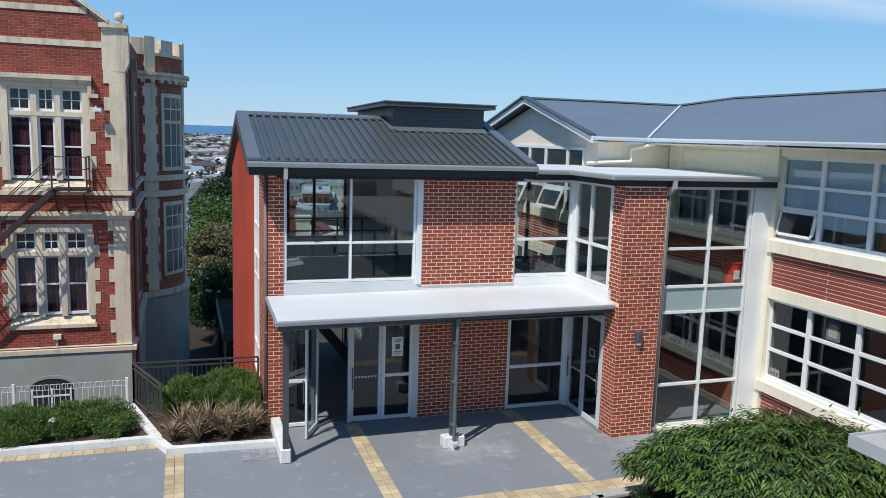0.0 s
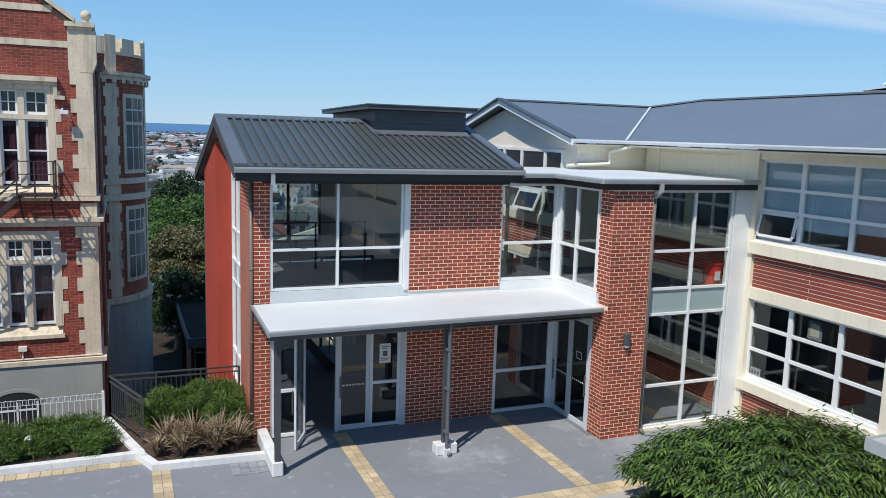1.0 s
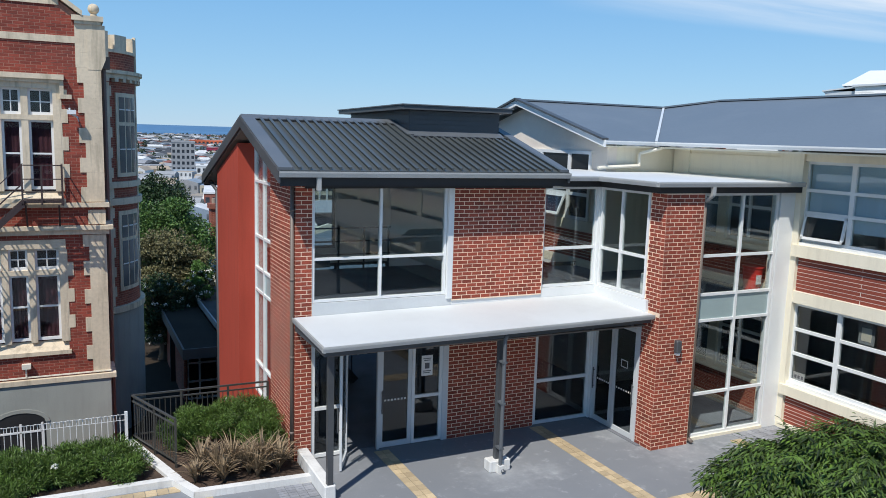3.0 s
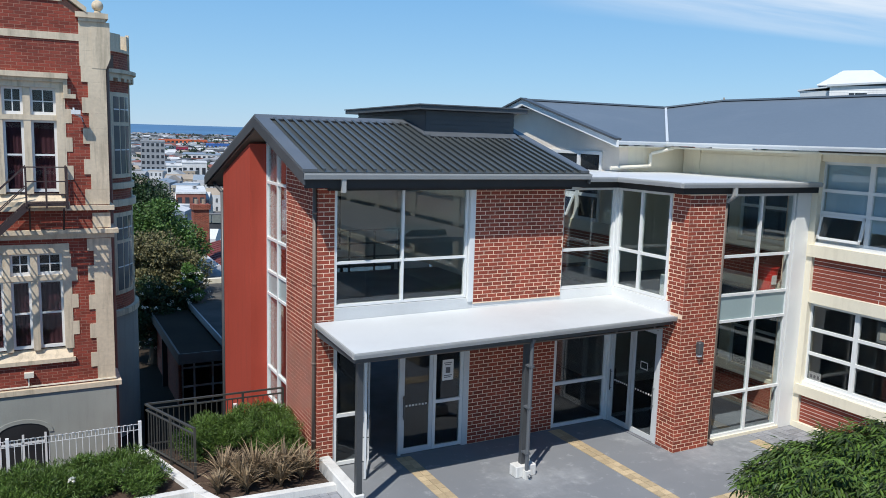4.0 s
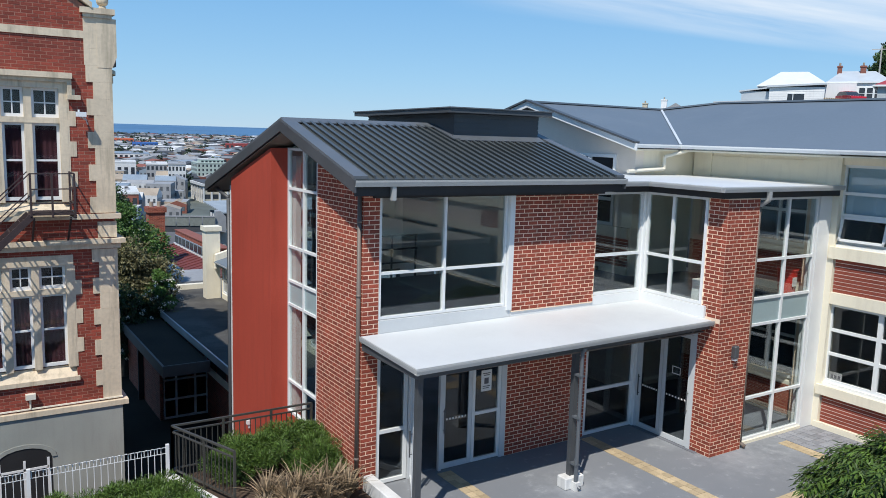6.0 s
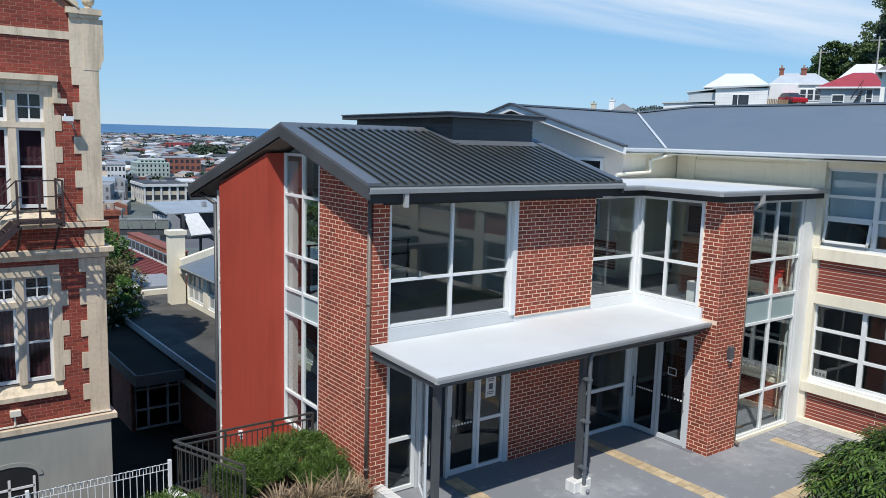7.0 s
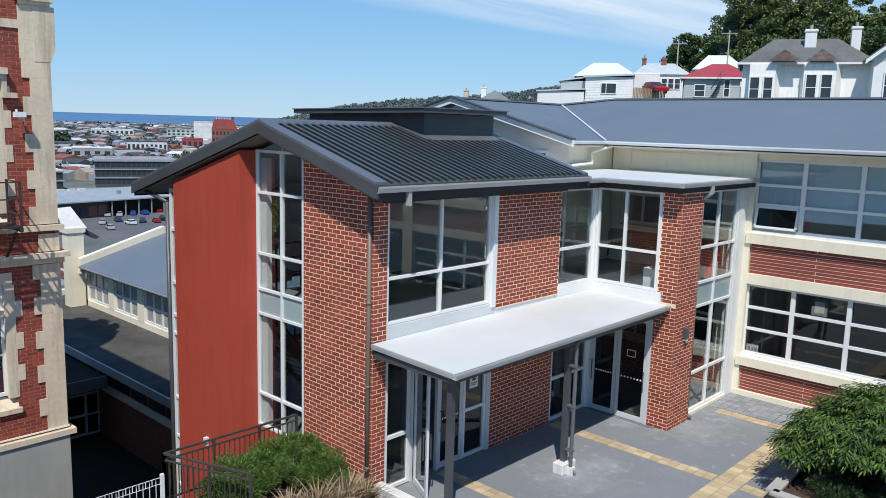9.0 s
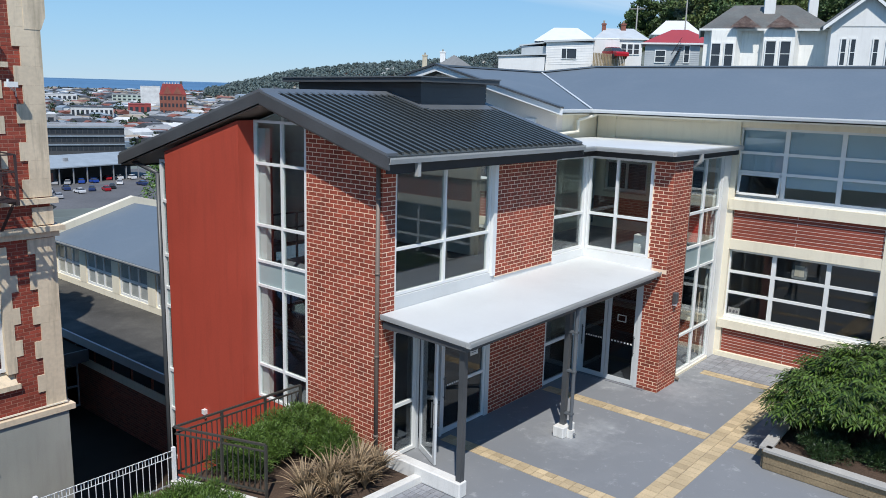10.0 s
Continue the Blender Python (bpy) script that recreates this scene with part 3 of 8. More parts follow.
def roof_z(y):
    if y < RIDGE_Y:
        return EAVE_Z + (RIDGE_Z - EAVE_Z) * (y - EAVE_Y) / (RIDGE_Y - EAVE_Y)
    return RIDGE_Z + (BACK_Z - RIDGE_Z) * (y - RIDGE_Y) / (BACK_Y - RIDGE_Y)


def under(y):
    return roof_z(y) - 0.34


eb = thing("entrance_building", "two-storey red brick and glass entrance building with charcoal metal roof", "building", (4.5, 20, 0))

# brick pier at the front corner and the side wall
bm = bmesh.new()
SIDE.poly(bm, [(17.21, 0.0), (19.3, 0.0), (19.3, under(19.3)), (17.21, under(17.21))], -0.3, 0.0)
side_wall = part("side_wall", bm, "mortar", eb)
brick_face(side_wall, SIDE, 17.185, 19.3, 0.0, 6.7, top=under, near=(17.19, 19.3, 0.9, 3.6))
bm = bmesh.new()
FRONT.slab(bm, 1.723, 2.06, 0.0, 5.80, -0.3, 0.0)
pier = part("front_pier", bm, "mortar", eb)
brick_face(pier, FRONT, 1.715, 2.06, 0.0, 5.80, shift=0.12)
# upper and lower brick panels
bm = bmesh.new()
FRONT.slab(bm, 5.19, 7.50, 3.20, 5.85, -0.25, 0.05)
up_panel = part("upper_panel", bm, "mortar", eb)
brick_face(up_panel, FRONT, 5.19, 7.50, 3.22, 5.85, d=0.05, near=(5.1, 7.6, 3.2, 5.9))
bm = bmesh.new()
FRONT.slab(bm, 5.19, 7.46, 0.0, 3.05, -0.25, 0.0)
low_panel = part("lower_panel", bm, "mortar", eb)
brick_face(low_panel, FRONT, 5.19, 7.46, 0.0, 3.0, near=(5.1, 7.6, 0.3, 2.6))
bm = bmesh.new()
west(7.5).slab(bm, 17.2, 17.46, 3.2, 5.8, -0.004, 0.0)
part("panel_return", bm, "mortar", eb)

# front glazing
glazing(eb, FRONT, [2.09, 3.54, 5.03], [3.36, 4.22, 5.76], d=-0.02, w=0.05, depth=0.10, label="white framed upper window")
bm = bmesh.new()
FRONT.slab(bm, 5.065, 5.185, 3.25, 5.80, -0.1, 0.06)
part("window_jamb", bm, "white", eb)
bm = bmesh.new()
FRONT.slab(bm, 2.06, 5.19, 2.93, 3.325, -0.1, 0.02)
part("window_sill", bm, "membrane", eb)
glazing(eb, FRONT, [2.10, 2.72], [0.06, 1.08, 2.62], d=-0.02, w=0.07, pane="dark_glass")
glazing(eb, FRONT, [4.36, 5.02], [0.06, 1.08, 2.62], d=-0.02, w=0.07, pane="dark_glass")
glazing(eb, FRONT, [7.50, 9.0], [0.06, 1.08, 2.9], d=-0.02, w=0.08, pane="dark_glass")
glazing(eb, FRONT, [7.53, 9.0], [3.37, 4.25, 5.66], d=-0.02, w=0.065)
bm = bmesh.new()
FRONT.slab(bm, 2.06, 5.19, 2.655, 2.925, -0.1, -0.03)
FRONT.slab(bm, 5.055, 5.19, 0.0, 2.655, -0.1, 0.0)
part("door_head", bm, "alu", eb)
REC = west(9.06)
glazing(eb, REC, [15.46, 16.37, 17.12], [3.37, 4.25, 5.66], d=-0.02, w=0.065)
bm = bmesh.new()
FRONT.slab(bm, 5.195, 7.495, 2.93, 3.195, -0.1, 0.02)
FRONT.slab(bm, 7.5, 9.12, 2.93, 3.33, -0.1, 0.02)
REC.slab(bm, 15.3, 17.17, 2.95, 3.33, -0.1, 0.02)
part("window_sill", bm, "white", eb)
bm = bmesh.new()
FRONT.slab(bm, 9.03, 9.10, 0.0, 5.75, -0.05, 0.03)
part("corner_post", bm, "white", eb)


def door_leaf(owner, f, u0, u1, z1, d, hinge_left, dots=True, label="", sign=False):
    """A framed glass leaf in its plane, with pull handles and a row of dots."""
    bm = bmesh.new()
    w = 0.085
    for a, b, z0, zz in ((u0, u0 + w, 0.02, z1), (u1 - w, u1, 0.02, z1), (u0 + w, u1 - w, 0.02, 0.14), (u0 + w, u1 - w, z1 - 0.09, z1)):
        f.slab(bm, a, b, z0, zz, d - 0.045, d)
    leaf = part("door", bm, "alu", owner, label)
    bm = bmesh.new()
    f.slab(bm, u0 + w - 0.01, u1 - w + 0.01, 0.13, z1 - 0.08, d - 0.027, d - 0.02)
    g = part("pane", bm, "dark_glass", leaf)
    g.visible_shadow = False
    hu = u1 - 0.05 if hinge_left else u0 + 0.05
    bm = bmesh.new()
    for s in (0.05, -0.10):
        tube(bm, f.at(hu, 0.80, d + s), f.at(hu, 1.32, d + s), 0.015)
        for z in (0.86, 1.26):
            tube(bm, f.at(hu, z, d - 0.02), f.at(hu, z, d + s), 0.009)
    part("pull_handle", bm, "grey_metal", leaf)
    if dots:
        n = 7
        for i in range(n):
            bm = bmesh.new()
            u = u0 + w + 0.06 + (u1 - u0 - 2 * w - 0.12) * i / (n - 1)
            f.slab(bm, u - 0.02, u + 0.02, 1.05, 1.09, d - 0.019, d - 0.016)
            part("safety_dot", bm, "paper", leaf)
    if sign:
        bm = bmesh.new()
        c = (u0 + u1) / 2 + 0.03
        for a, b, z0, zz in ((c - 0.12, c + 0.12, 1.60, 1.62), (c - 0.12, c + 0.12, 1.76, 1.78), (c - 0.12, c - 0.10, 1.60, 1.78), (c + 0.10, c + 0.12, 1.60, 1.78)):
            f.slab(bm, a, b, z0, zz, d - 0.019, d - 0.016)
        part("door_notice", bm, "paper", leaf)
    return leaf


door_leaf(eb, FRONT, 3.57, 4.32, 2.60, -0.03, False, label="closed glass door leaf in aluminium")
bm = bmesh.new()
for u in (2.80, 3.55):
    FRONT.slab(bm, u - 0.03, u + 0.03, 0.0, 2.66, -0.09, -0.01)
part("door_jamb", bm, "alu", eb)
OPEN = Face((2.80, 17.12, 0), Vector((-0.45, -0.89, 0)).normalized(), Vector((-0.89, 0.45, 0)).normalized())
door_leaf(eb, OPEN, 0.0, 0.80, 2.60, 0.02, True, dots=False, label="glass door leaf standing open")
RECD = west(9.08)
door_leaf(eb, RECD, 16.39, 17.10, 2.60, -0.02, True, label="closed glass door leaf in aluminium")
door_leaf(eb, RECD, 15.55, 16.37, 2.60, -0.02, False, label="closed glass door leaf in aluminium", sign=True)
bm = bmesh.new()
for a, b in ((15.46, 15.55), (17.10, 17.17)):
    RECD.slab(bm, a, b, 0.0, 2.95, -0.1, 0.0)
RECD.slab(bm, 15.55, 17.10, 2.62, 2.70, -0.1, 0.0)
RECD.slab(bm, 15.55, 17.10, 2.90, 3.10, -0.1, 0.0)
part("door_jamb", bm, "alu", eb)
bm = bmesh.new()
RECD.slab(bm, 15.55, 17.10, 2.70, 2.90, -0.06, -0.052)
part("fanlight", bm, "dark_glass", eb)
# poster on the sidelight
poster = thing("poster", "white printed notice with rounded corners on the sidelight", "poster", (4.7, 17.2, 1.9))
bm = bmesh.new()
FRONT.slab(bm, 4.56, 4.83, 1.52, 1.98, -0.062, -0.058)
sheet_p = part("sheet", bm, "paper", poster)
bm = bmesh.new()
for k, (a, b, z) in enumerate(((4.60, 4.79, 1.90), (4.62, 4.77, 1.86), (4.60, 4.79, 1.62), (4.60, 4.76, 1.58))):
    FRONT.slab(bm, a, b, z, z + 0.018, -0.0575, -0.055)
FRONT.slab(bm, 4.64, 4.75, 1.68, 1.81, -0.0575, -0.055)
part("print", bm, "ink", poster)

# pilaster
PIL = south(14.92)
bm = bmesh.new()
box(bm, 9.105, 10.15, 14.92, 15.5, 0.0, 5.72)
pil = part("pilaster", bm, "mortar", eb)
brick_face(pil, PIL, 9.10, 10.15, 0.0, 5.70, near=(9.0, 10.2, 0.3, 5.7))
brick_face(pil, west(9.105), 14.915, 15.5, 0.0, 3.05, shift=0.12)
brick_face(pil, west(9.105), 14.915, 15.42, 3.10, 5.70, shift=0.12)
# right-hand glazing between pilaster and wing
GL = south(15.08)
glazing(eb, GL, [10.33, 11.48, 12.56], [0.10, 1.08, 2.80, 3.40, 4.28, 5.66], w=0.06, special=[(0, 2, "frosted"), (1, 2, "frosted")])
bm = bmesh.new()
GL.slab(bm, 10.15, 12.62, -0.02, 0.07, -0.1, 0.04)
part("glazing_kerb", bm, "cream", eb)
bm = bmesh.new()
tube(bm, (10.22, 14.98, 0.12), (10.22, 14.98, 5.55), 0.045, 10)
tube(bm, (10.22, 14.98, 0.12), (10.26, 14.86, 0.05), 0.045, 10)
part("downpipe", bm, "pipe", eb, smooth=True)

# side strip of glass, red wall and rear strip
glazing(eb, SIDE, [19.36, 20.10, 20.97], [0.42, 1.15, 2.95, 3.49, 4.27, 5.58, 6.45], d=-0.02, w=0.055, special=[(0, 2, "frosted"), (1, 2, "frosted")], skip=((0, 5), (1, 5)))
bm = bmesh.new()
SIDE.poly(bm, [(19.39, 5.6), (20.05, 5.6), (20.05, under(20.05)), (19.39, under(19.39))], -0.07, -0.062)
p = part("gable_pane", bm, "glass", eb)
p.visible_shadow = False
bm = bmesh.new()
SIDE.poly(bm, [(20.1, 5.6), (20.96, 5.6), (20.96, under(20.96)), (20.15, under(20.15))], -0.07, -0.062)
p = part("gable_pane", bm, "glass", eb)
p.visible_shadow = False
bm = bmesh.new()
SIDE.slab(bm, 19.3, 20.99, LOW, 0.38, -0.2, -0.01)
part("base_wall", bm, "red_wall", eb)
bm = bmesh.new()
west(1.35).poly(bm, [(21.0, LOW), (23.82, LOW), (23.82, under(23.82)), (21.0, under(21.0))], -0.40, 0.0)
red = part("red_wall", bm, "red_wall", eb, "tall rust-red rendered fin wall")
glazing(eb, west(1.42), [23.90, 24.18], [LOW + 0.1, -2.0, -0.72, 0.28, 1.9, 2.36, 3.16, 4.46, 5.40], d=-0.02, w=0.07, mat="white", special=[(0, 4, "frosted"), (0, 2, "frosted")])
bm = bmesh.new()
tube(bm, (1.42, 24.28, LOW), (1.42, 24.28, 5.1), 0.05, 10)
tube(bm, (1.42, 24.28, 5.1), (1.40, 25.5, 5.33), 0.05, 10)
part("downpipe", bm, "grey_metal", eb, smooth=True)
bm = bmesh.new()
tube(bm, (1.672, 17.26, 0.1), (1.672, 17.26, 5.82), 0.042, 10)
for z in (0.6, 2.2, 3.8, 5.2):
    tube(bm, (1.672, 17.26, z), (1.672, 17.26, z + 0.05), 0.052, 10)
part("downpipe", bm, "pipe", eb, smooth=True)
# small outdoor lamp on the red wall
wl_ob = thing("wall_fitting", "small white fitting on the rust-red wall", "fitting", (1.3, 22.5, -0.35))
bm = bmesh.new()
west(1.35).slab(bm, 22.44, 22.54, -0.36, -0.25, 0.0, 0.09)
part("housing", bm, "white", wl_ob)
bm = bmesh.new()
west(1.35).slab(bm, 22.46, 22.52, -0.46, -0.36, 0.0, 0.05)
part("bracket", bm, "alu", wl_ob)

# rear wall and rear glazing
REAR = south(24.4)
bm = bmesh.new()
REAR.slab(bm, 6.6, 7.8, LOW, 5.25, -0.25, 0.0)
REAR.slab(bm, 4.86, 6.6, 3.35, 5.45, -0.25, 0.0)
REAR.slab(bm, 1.72, 6.6, 2.9, 3.35, -0.25, 0.0)
part("rear_wall", bm, "interior", eb)
glazing(eb, REAR, [1.76, 3.05, 3.85, 4.82], [3.4, 5.25], w=0.08, mat="grey_metal")
glazing(eb, REAR, [1.76, 3.2, 4.9, 6.56], [LOW + 0.1, -1.0, 1.1, 2.85], w=0.08, mat="grey_metal")
# floors and ceilings inside
bm = bmesh.new()
box(bm, 1.80, 9.0, 17.35, 24.3, -0.25, 0.012)
box(bm, 9.0, 13.0, 15.25, 24.3, -0.25, 0.012)
part("ground_floor", bm, "carpet", eb)
bm = bmesh.new()
box(bm, 1.80, 9.0, 17.33, 21.6, 2.95, 3.22)
box(bm, 1.80, 4.4, 23.4, 24.3, 2.95, 3.22)
box(bm, 9.16, 13.0, 15.2, 19.2, 2.95, 3.22)
box(bm, 9.16, 10.76, 19.2, 20.4, 2.95, 3.22)
part("upper_floor", bm, "carpet", eb)
bm = bmesh.new()
box(bm, 7.9, 13.0, 24.3, 24.45, LOW, 5.7)
box(bm, 6.6, 6.75, 18.8, 24.3, 3.22, 5.9)
box(bm, 1.76, 1.79, 21.1, 23.8, 0.0, 5.7)
box(bm, 1.84, 1.96, 20.74, 21.0, 0.4, 6.3)
part("inner_wall", bm, "interior", eb)
bm = bmesh.new()
pts = [(1.80, y, roof_z(y) - 0.36) for y in (17.35, RIDGE_Y, 24.35)]
prism(bm, [*pts, *[(x, y, z - 0.03) for x, y, z in reversed(pts)]], (5.9, 0, 0))
part("sloped_lining", bm, "ceiling", eb)
bm = bmesh.new()
box(bm, 7.7, 9.15, 17.3, 20.4, 5.64, 5.69)
box(bm, 9.15, 13.0, 15.3, 19.2, 5.64, 5.69)
box(bm, 9.15, 10.74, 19.2, 20.4, 5.64, 5.69)
part("link_lining", bm, "ceiling", eb)
# stair with its rail between the floors
stair = thing("staircase", "dark steel staircase with thin handrail behind the glass", "staircase", (3, 22.5, 0))
bm = bmesh.new()
n = 18
for i in range(n):
    box(bm, 4.6 - 0.15 * i - 0.16, 4.6 - 0.15 * i, 21.7, 22.9, 0.10 + 0.18 * i, 0.14 + 0.18 * i)
part("treads", bm, "grey_metal", stair)
for y in (21.72, 22.88):
    bm = bmesh.new()
    bar(bm, (4.6, y, 0.9), (1.95, y, 4.1), 0.05, 0.05)
    bar(bm, (4.6, y, 0.05), (1.95, y, 3.2), 0.05, 0.25)
    for i in range(5):
        x = 4.5 - 0.62 * i
        bar(bm, (x, y, 0.1 + 0.75 * i), (x, y, 0.98 + 0.75 * i), 0.03, 0.03)
    part("handrail", bm, "grey_metal", stair)
rail_in = thing("inner_balustrade", "dark steel balustrade on the upper floor edge", "balustrade", (3.5, 21.6, 3.22))
bm = bmesh.new()
for z in (3.6, 3.95, 4.3):
    bar(bm, (1.9, 21.58, z), (5.5, 21.58, z), 0.04, 0.04)
for i in range(6):
    bar(bm, (1.95 + 0.7 * i, 21.58, 3.22), (1.95 + 0.7 * i, 21.58, 4.3), 0.04, 0.04)
part("rails", bm, "grey_metal", rail_in)
# things seen behind the right-hand glass
bin_red = thing("storage_tub", "red plastic tub with a white label on the upper floor", "tub", (12.78, 15.85, 3.22))
bm = bmesh.new()
tube(bm, (12.78, 15.85, 3.22), (12.78, 15.85, 3.80), 0.20, 20, 0.24)
part("tub", bm, "red_plastic", bin_red)
bm = bmesh.new()
tube(bm, (12.78, 15.85, 3.80), (12.78, 15.85, 3.84), 0.26, 20)
part("rim", bm, "red_plastic", bin_red)
bm = bmesh.new()
box(bm, 12.66, 12.82, 15.61, 15.625, 3.42, 3.64)
part("label_patch", bm, "paper", bin_red)

box_w = thing("cardboard_carton", "white carton standing on the upper floor", "box", (9.6, 15.9, 3.22))
bm = bmesh.new()
box(bm, 9.42, 9.85, 15.62, 15.98, 3.225, 3.80)
part("body", bm, "paper", box_w)

# roof: pans with standing ribs, ridge, barge and gutter
bm = bmesh.new()
pts = [(RX0, y, roof_z(y)) for y in (EAVE_Y, RIDGE_Y, BACK_Y)]
prism(bm, [*pts, *[(x, y, z - 0.06) for x, y, z in reversed(pts)]], (RX1 - RX0, 0, 0))
roof = part("roof", bm, "roof_metal", eb, "charcoal tray roof with standing ribs")
bm = bmesh.new()
n = 30
for i in range(n):
    x = RX0 + 0.40 + (RX1 - RX0 - 0.62) * i / (n - 1)
    y1 = RIDGE_Y if x < 4.93 else 19.0
    for a, b in ((EAVE_Y + 0.02, y1 - 0.1), (RIDGE_Y + 0.1, BACK_Y - 0.02)):
        za, zb = roof_z(a), roof_z(b)
        hexa(bm, [(x - 0.010, a, za), (x + 0.010, a, za), (x + 0.034, a, za + 0.06), (x - 0.034, a, za + 0.06),
                  (x - 0.010, b, zb), (x + 0.010, b, zb), (x + 0.034, b, zb + 0.06), (x - 0.034, b, zb + 0.06)])
part("roof_ribs", bm, "roof_metal", roof)
# Added dark bars stand in for the shadowed pan gaps under the ridge.
bm = bmesh.new()
for i in range(n - 1):
    x = RX0 + 0.40 + (RX1 - RX0 - 0.62) * (i + 0.5) / (n - 1)
    y1 = RIDGE_Y - 0.22 if x < 4.93 else 18.99
    box(bm, x - 0.085, x + 0.085, y1 - 0.03, y1, roof_z(y1) - 0.02, roof_z(y1) + 0.035)
part("dark_gap_bars", bm, "fascia", roof)
bm = bmesh.new()
for s in (-1, 1):
    y2 = RIDGE_Y + s * 0.22
    prism(bm, [(RX0, RIDGE_Y, RIDGE_Z + 0.075), (RX0, y2, roof_z(y2) + 0.05), (RX0, y2, roof_z(y2) + 0.035), (RX0, RIDGE_Y, RIDGE_Z + 0.05)], (3.62, 0, 0))
part("ridge_cap", bm, "roof_flash", roof)
for a, b in ((EAVE_Y, RIDGE_Y), (RIDGE_Y, BACK_Y)):
    for x0, x1 in ((RX0 - 0.02, RX0 + 0.26), (RX1 - 0.2, RX1 + 0.02)):
        bm = bmesh.new()
        prism(bm, [(x0, a, roof_z(a) + 0.055), (x1, a, roof_z(a) + 0.055), (x1, a, roof_z(a) + 0.004), (x0, a, roof_z(a) + 0.004)], (0, b - a, roof_z(b) - roof_z(a)))
        part("barge_cap", bm, "roof_flash", roof)
for a, b in ((EAVE_Y - 0.05, RIDGE_Y), (RIDGE_Y, BACK_Y + 0.03)):
    for x0, x1 in ((RX0 - 0.03, RX0 + 0.01), (RX1 - 0.01, RX1 + 0.03)):
        bm = bmesh.new()
        prism(bm, [(x0, a, roof_z(a) + 0.0), (x1, a, roof_z(a)), (x1, a, roof_z(a) - 0.22), (x0, a, roof_z(a) - 0.22)], (0, b - a, roof_z(b) - roof_z(a)))
        part("barge_board", bm, "grey_metal", roof)
bm = bmesh.new()
pts = [(RX0 + 0.01, y, roof_z(y) - 0.24) for y in (EAVE_Y + 0.05, RIDGE_Y, BACK_Y - 0.05)]
prism(bm, [*pts, *[(x, y, z - 0.02) for x, y, z in reversed(pts)]], (RX1 - RX0 - 0.02, 0, 0))
part("soffit", bm, "soffit", roof)
bm = bmesh.new()
box(bm, RX0 + 0.02, RX1 - 0.02, EAVE_Y + 0.02, EAVE_Y + 0.06, EAVE_Z - 0.30, EAVE_Z - 0.06)
part("fascia", bm, "fascia", roof)
bm = bmesh.new()
box(bm, RX0 + 0.02, RX1 - 0.02, BACK_Y - 0.06, BACK_Y - 0.02, BACK_Z - 0.28, BACK_Z - 0.06)
part("rear_fascia", bm, "fascia", roof)
bm = bmesh.new()
box(bm, 1.9, 7.66, 17.10, 17.18, 5.66, 5.88)
part("head_trim", bm, "fascia", roof)


def gutter_run(owner, a, b, mat="gutter", w=0.12, h=0.10, name="gutter"):
    """A half-box gutter with an open top from a to b (its back upper edge)."""
    a, b = Vector(a), Vector(b)
    d = (b - a).normalized()
    out = d.cross(Vector((0, 0, 1)))
    prof = [(0, 0), (0, -h), (w * 0.8, -h), (w, -0.02), (w, 0.012), (w - 0.015, 0.012), (w - 0.02, -0.02), (w * 0.75, -h + 0.015), (0.012, -h + 0.015), (0.012, 0)]
    bm = bmesh.new()
    prism(bm, [a + out * p + Vector((0, 0, q)) for p, q in prof], b - a)
    return part(name, bm, mat, owner)


gutter_run(eb, (RX0 - 0.02, EAVE_Y + 0.02, EAVE_Z - 0.03), (RX1 + 0.03, EAVE_Y + 0.02, EAVE_Z - 0.03))
gutter_run(eb, (RX1, BACK_Y - 0.02, BACK_Z - 0.03), (RX0, BACK_Y - 0.02, BACK_Z - 0.03))
bm = bmesh.new()
box(bm, 1.98, 2.06, 16.58, 16.66, 5.66, 5.93)
part("gutter_outlet", bm, "gutter", eb)

# lantern on the ridge
bm = bmesh.new()
box(bm, 4.98, 7.38, 19.22, 23.4, 6.4, 7.34)
lantern = part("roof_lantern", bm, "grey_metal", eb, "dark clad ventilator box on the roof ridge")
bm = bmesh.new()
for i in range(4):
    z = 6.92 + 0.11 * i
    box(bm, 4.97, 7.39, 19.205, 19.22, z, z + 0.09)
    box(bm, 4.965, 4.98, 19.22, 23.4, z, z + 0.09)
part("cladding", bm, "grey_metal", lantern)
bm = bmesh.new()
prism(bm, [(4.72, 18.98, 7.35), (7.62, 18.98, 7.35), (7.62, 23.75, 7.29), (4.72, 23.75, 7.29)], (0, 0, 0.10))
part("lantern_roof", bm, "grey_metal", lantern)
bm = bmesh.new()
prism(bm, [(4.69, 18.95, 7.452), (7.65, 18.95, 7.452), (7.65, 23.78, 7.392), (4.69, 23.78, 7.392)], (0, 0, 0.025))
part("lantern_cap", bm, "roof_flash", lantern)
bm = bmesh.new()
prism(bm, [(4.93, 18.99, roof_z(18.99) + 0.04), (4.93, 19.22, roof_z(19.2) + 0.09), (4.93, 19.22, roof_z(19.2)), (4.93, 18.99, roof_z(18.99))], (2.5, 0, 0))
bar(bm, (4.93, 19.0, roof_z(19.0) + 0.05), (4.93, RIDGE_Y, RIDGE_Z + 0.05), 0.16, 0.03)
part("lantern_flashing", bm, "roof_flash", lantern)

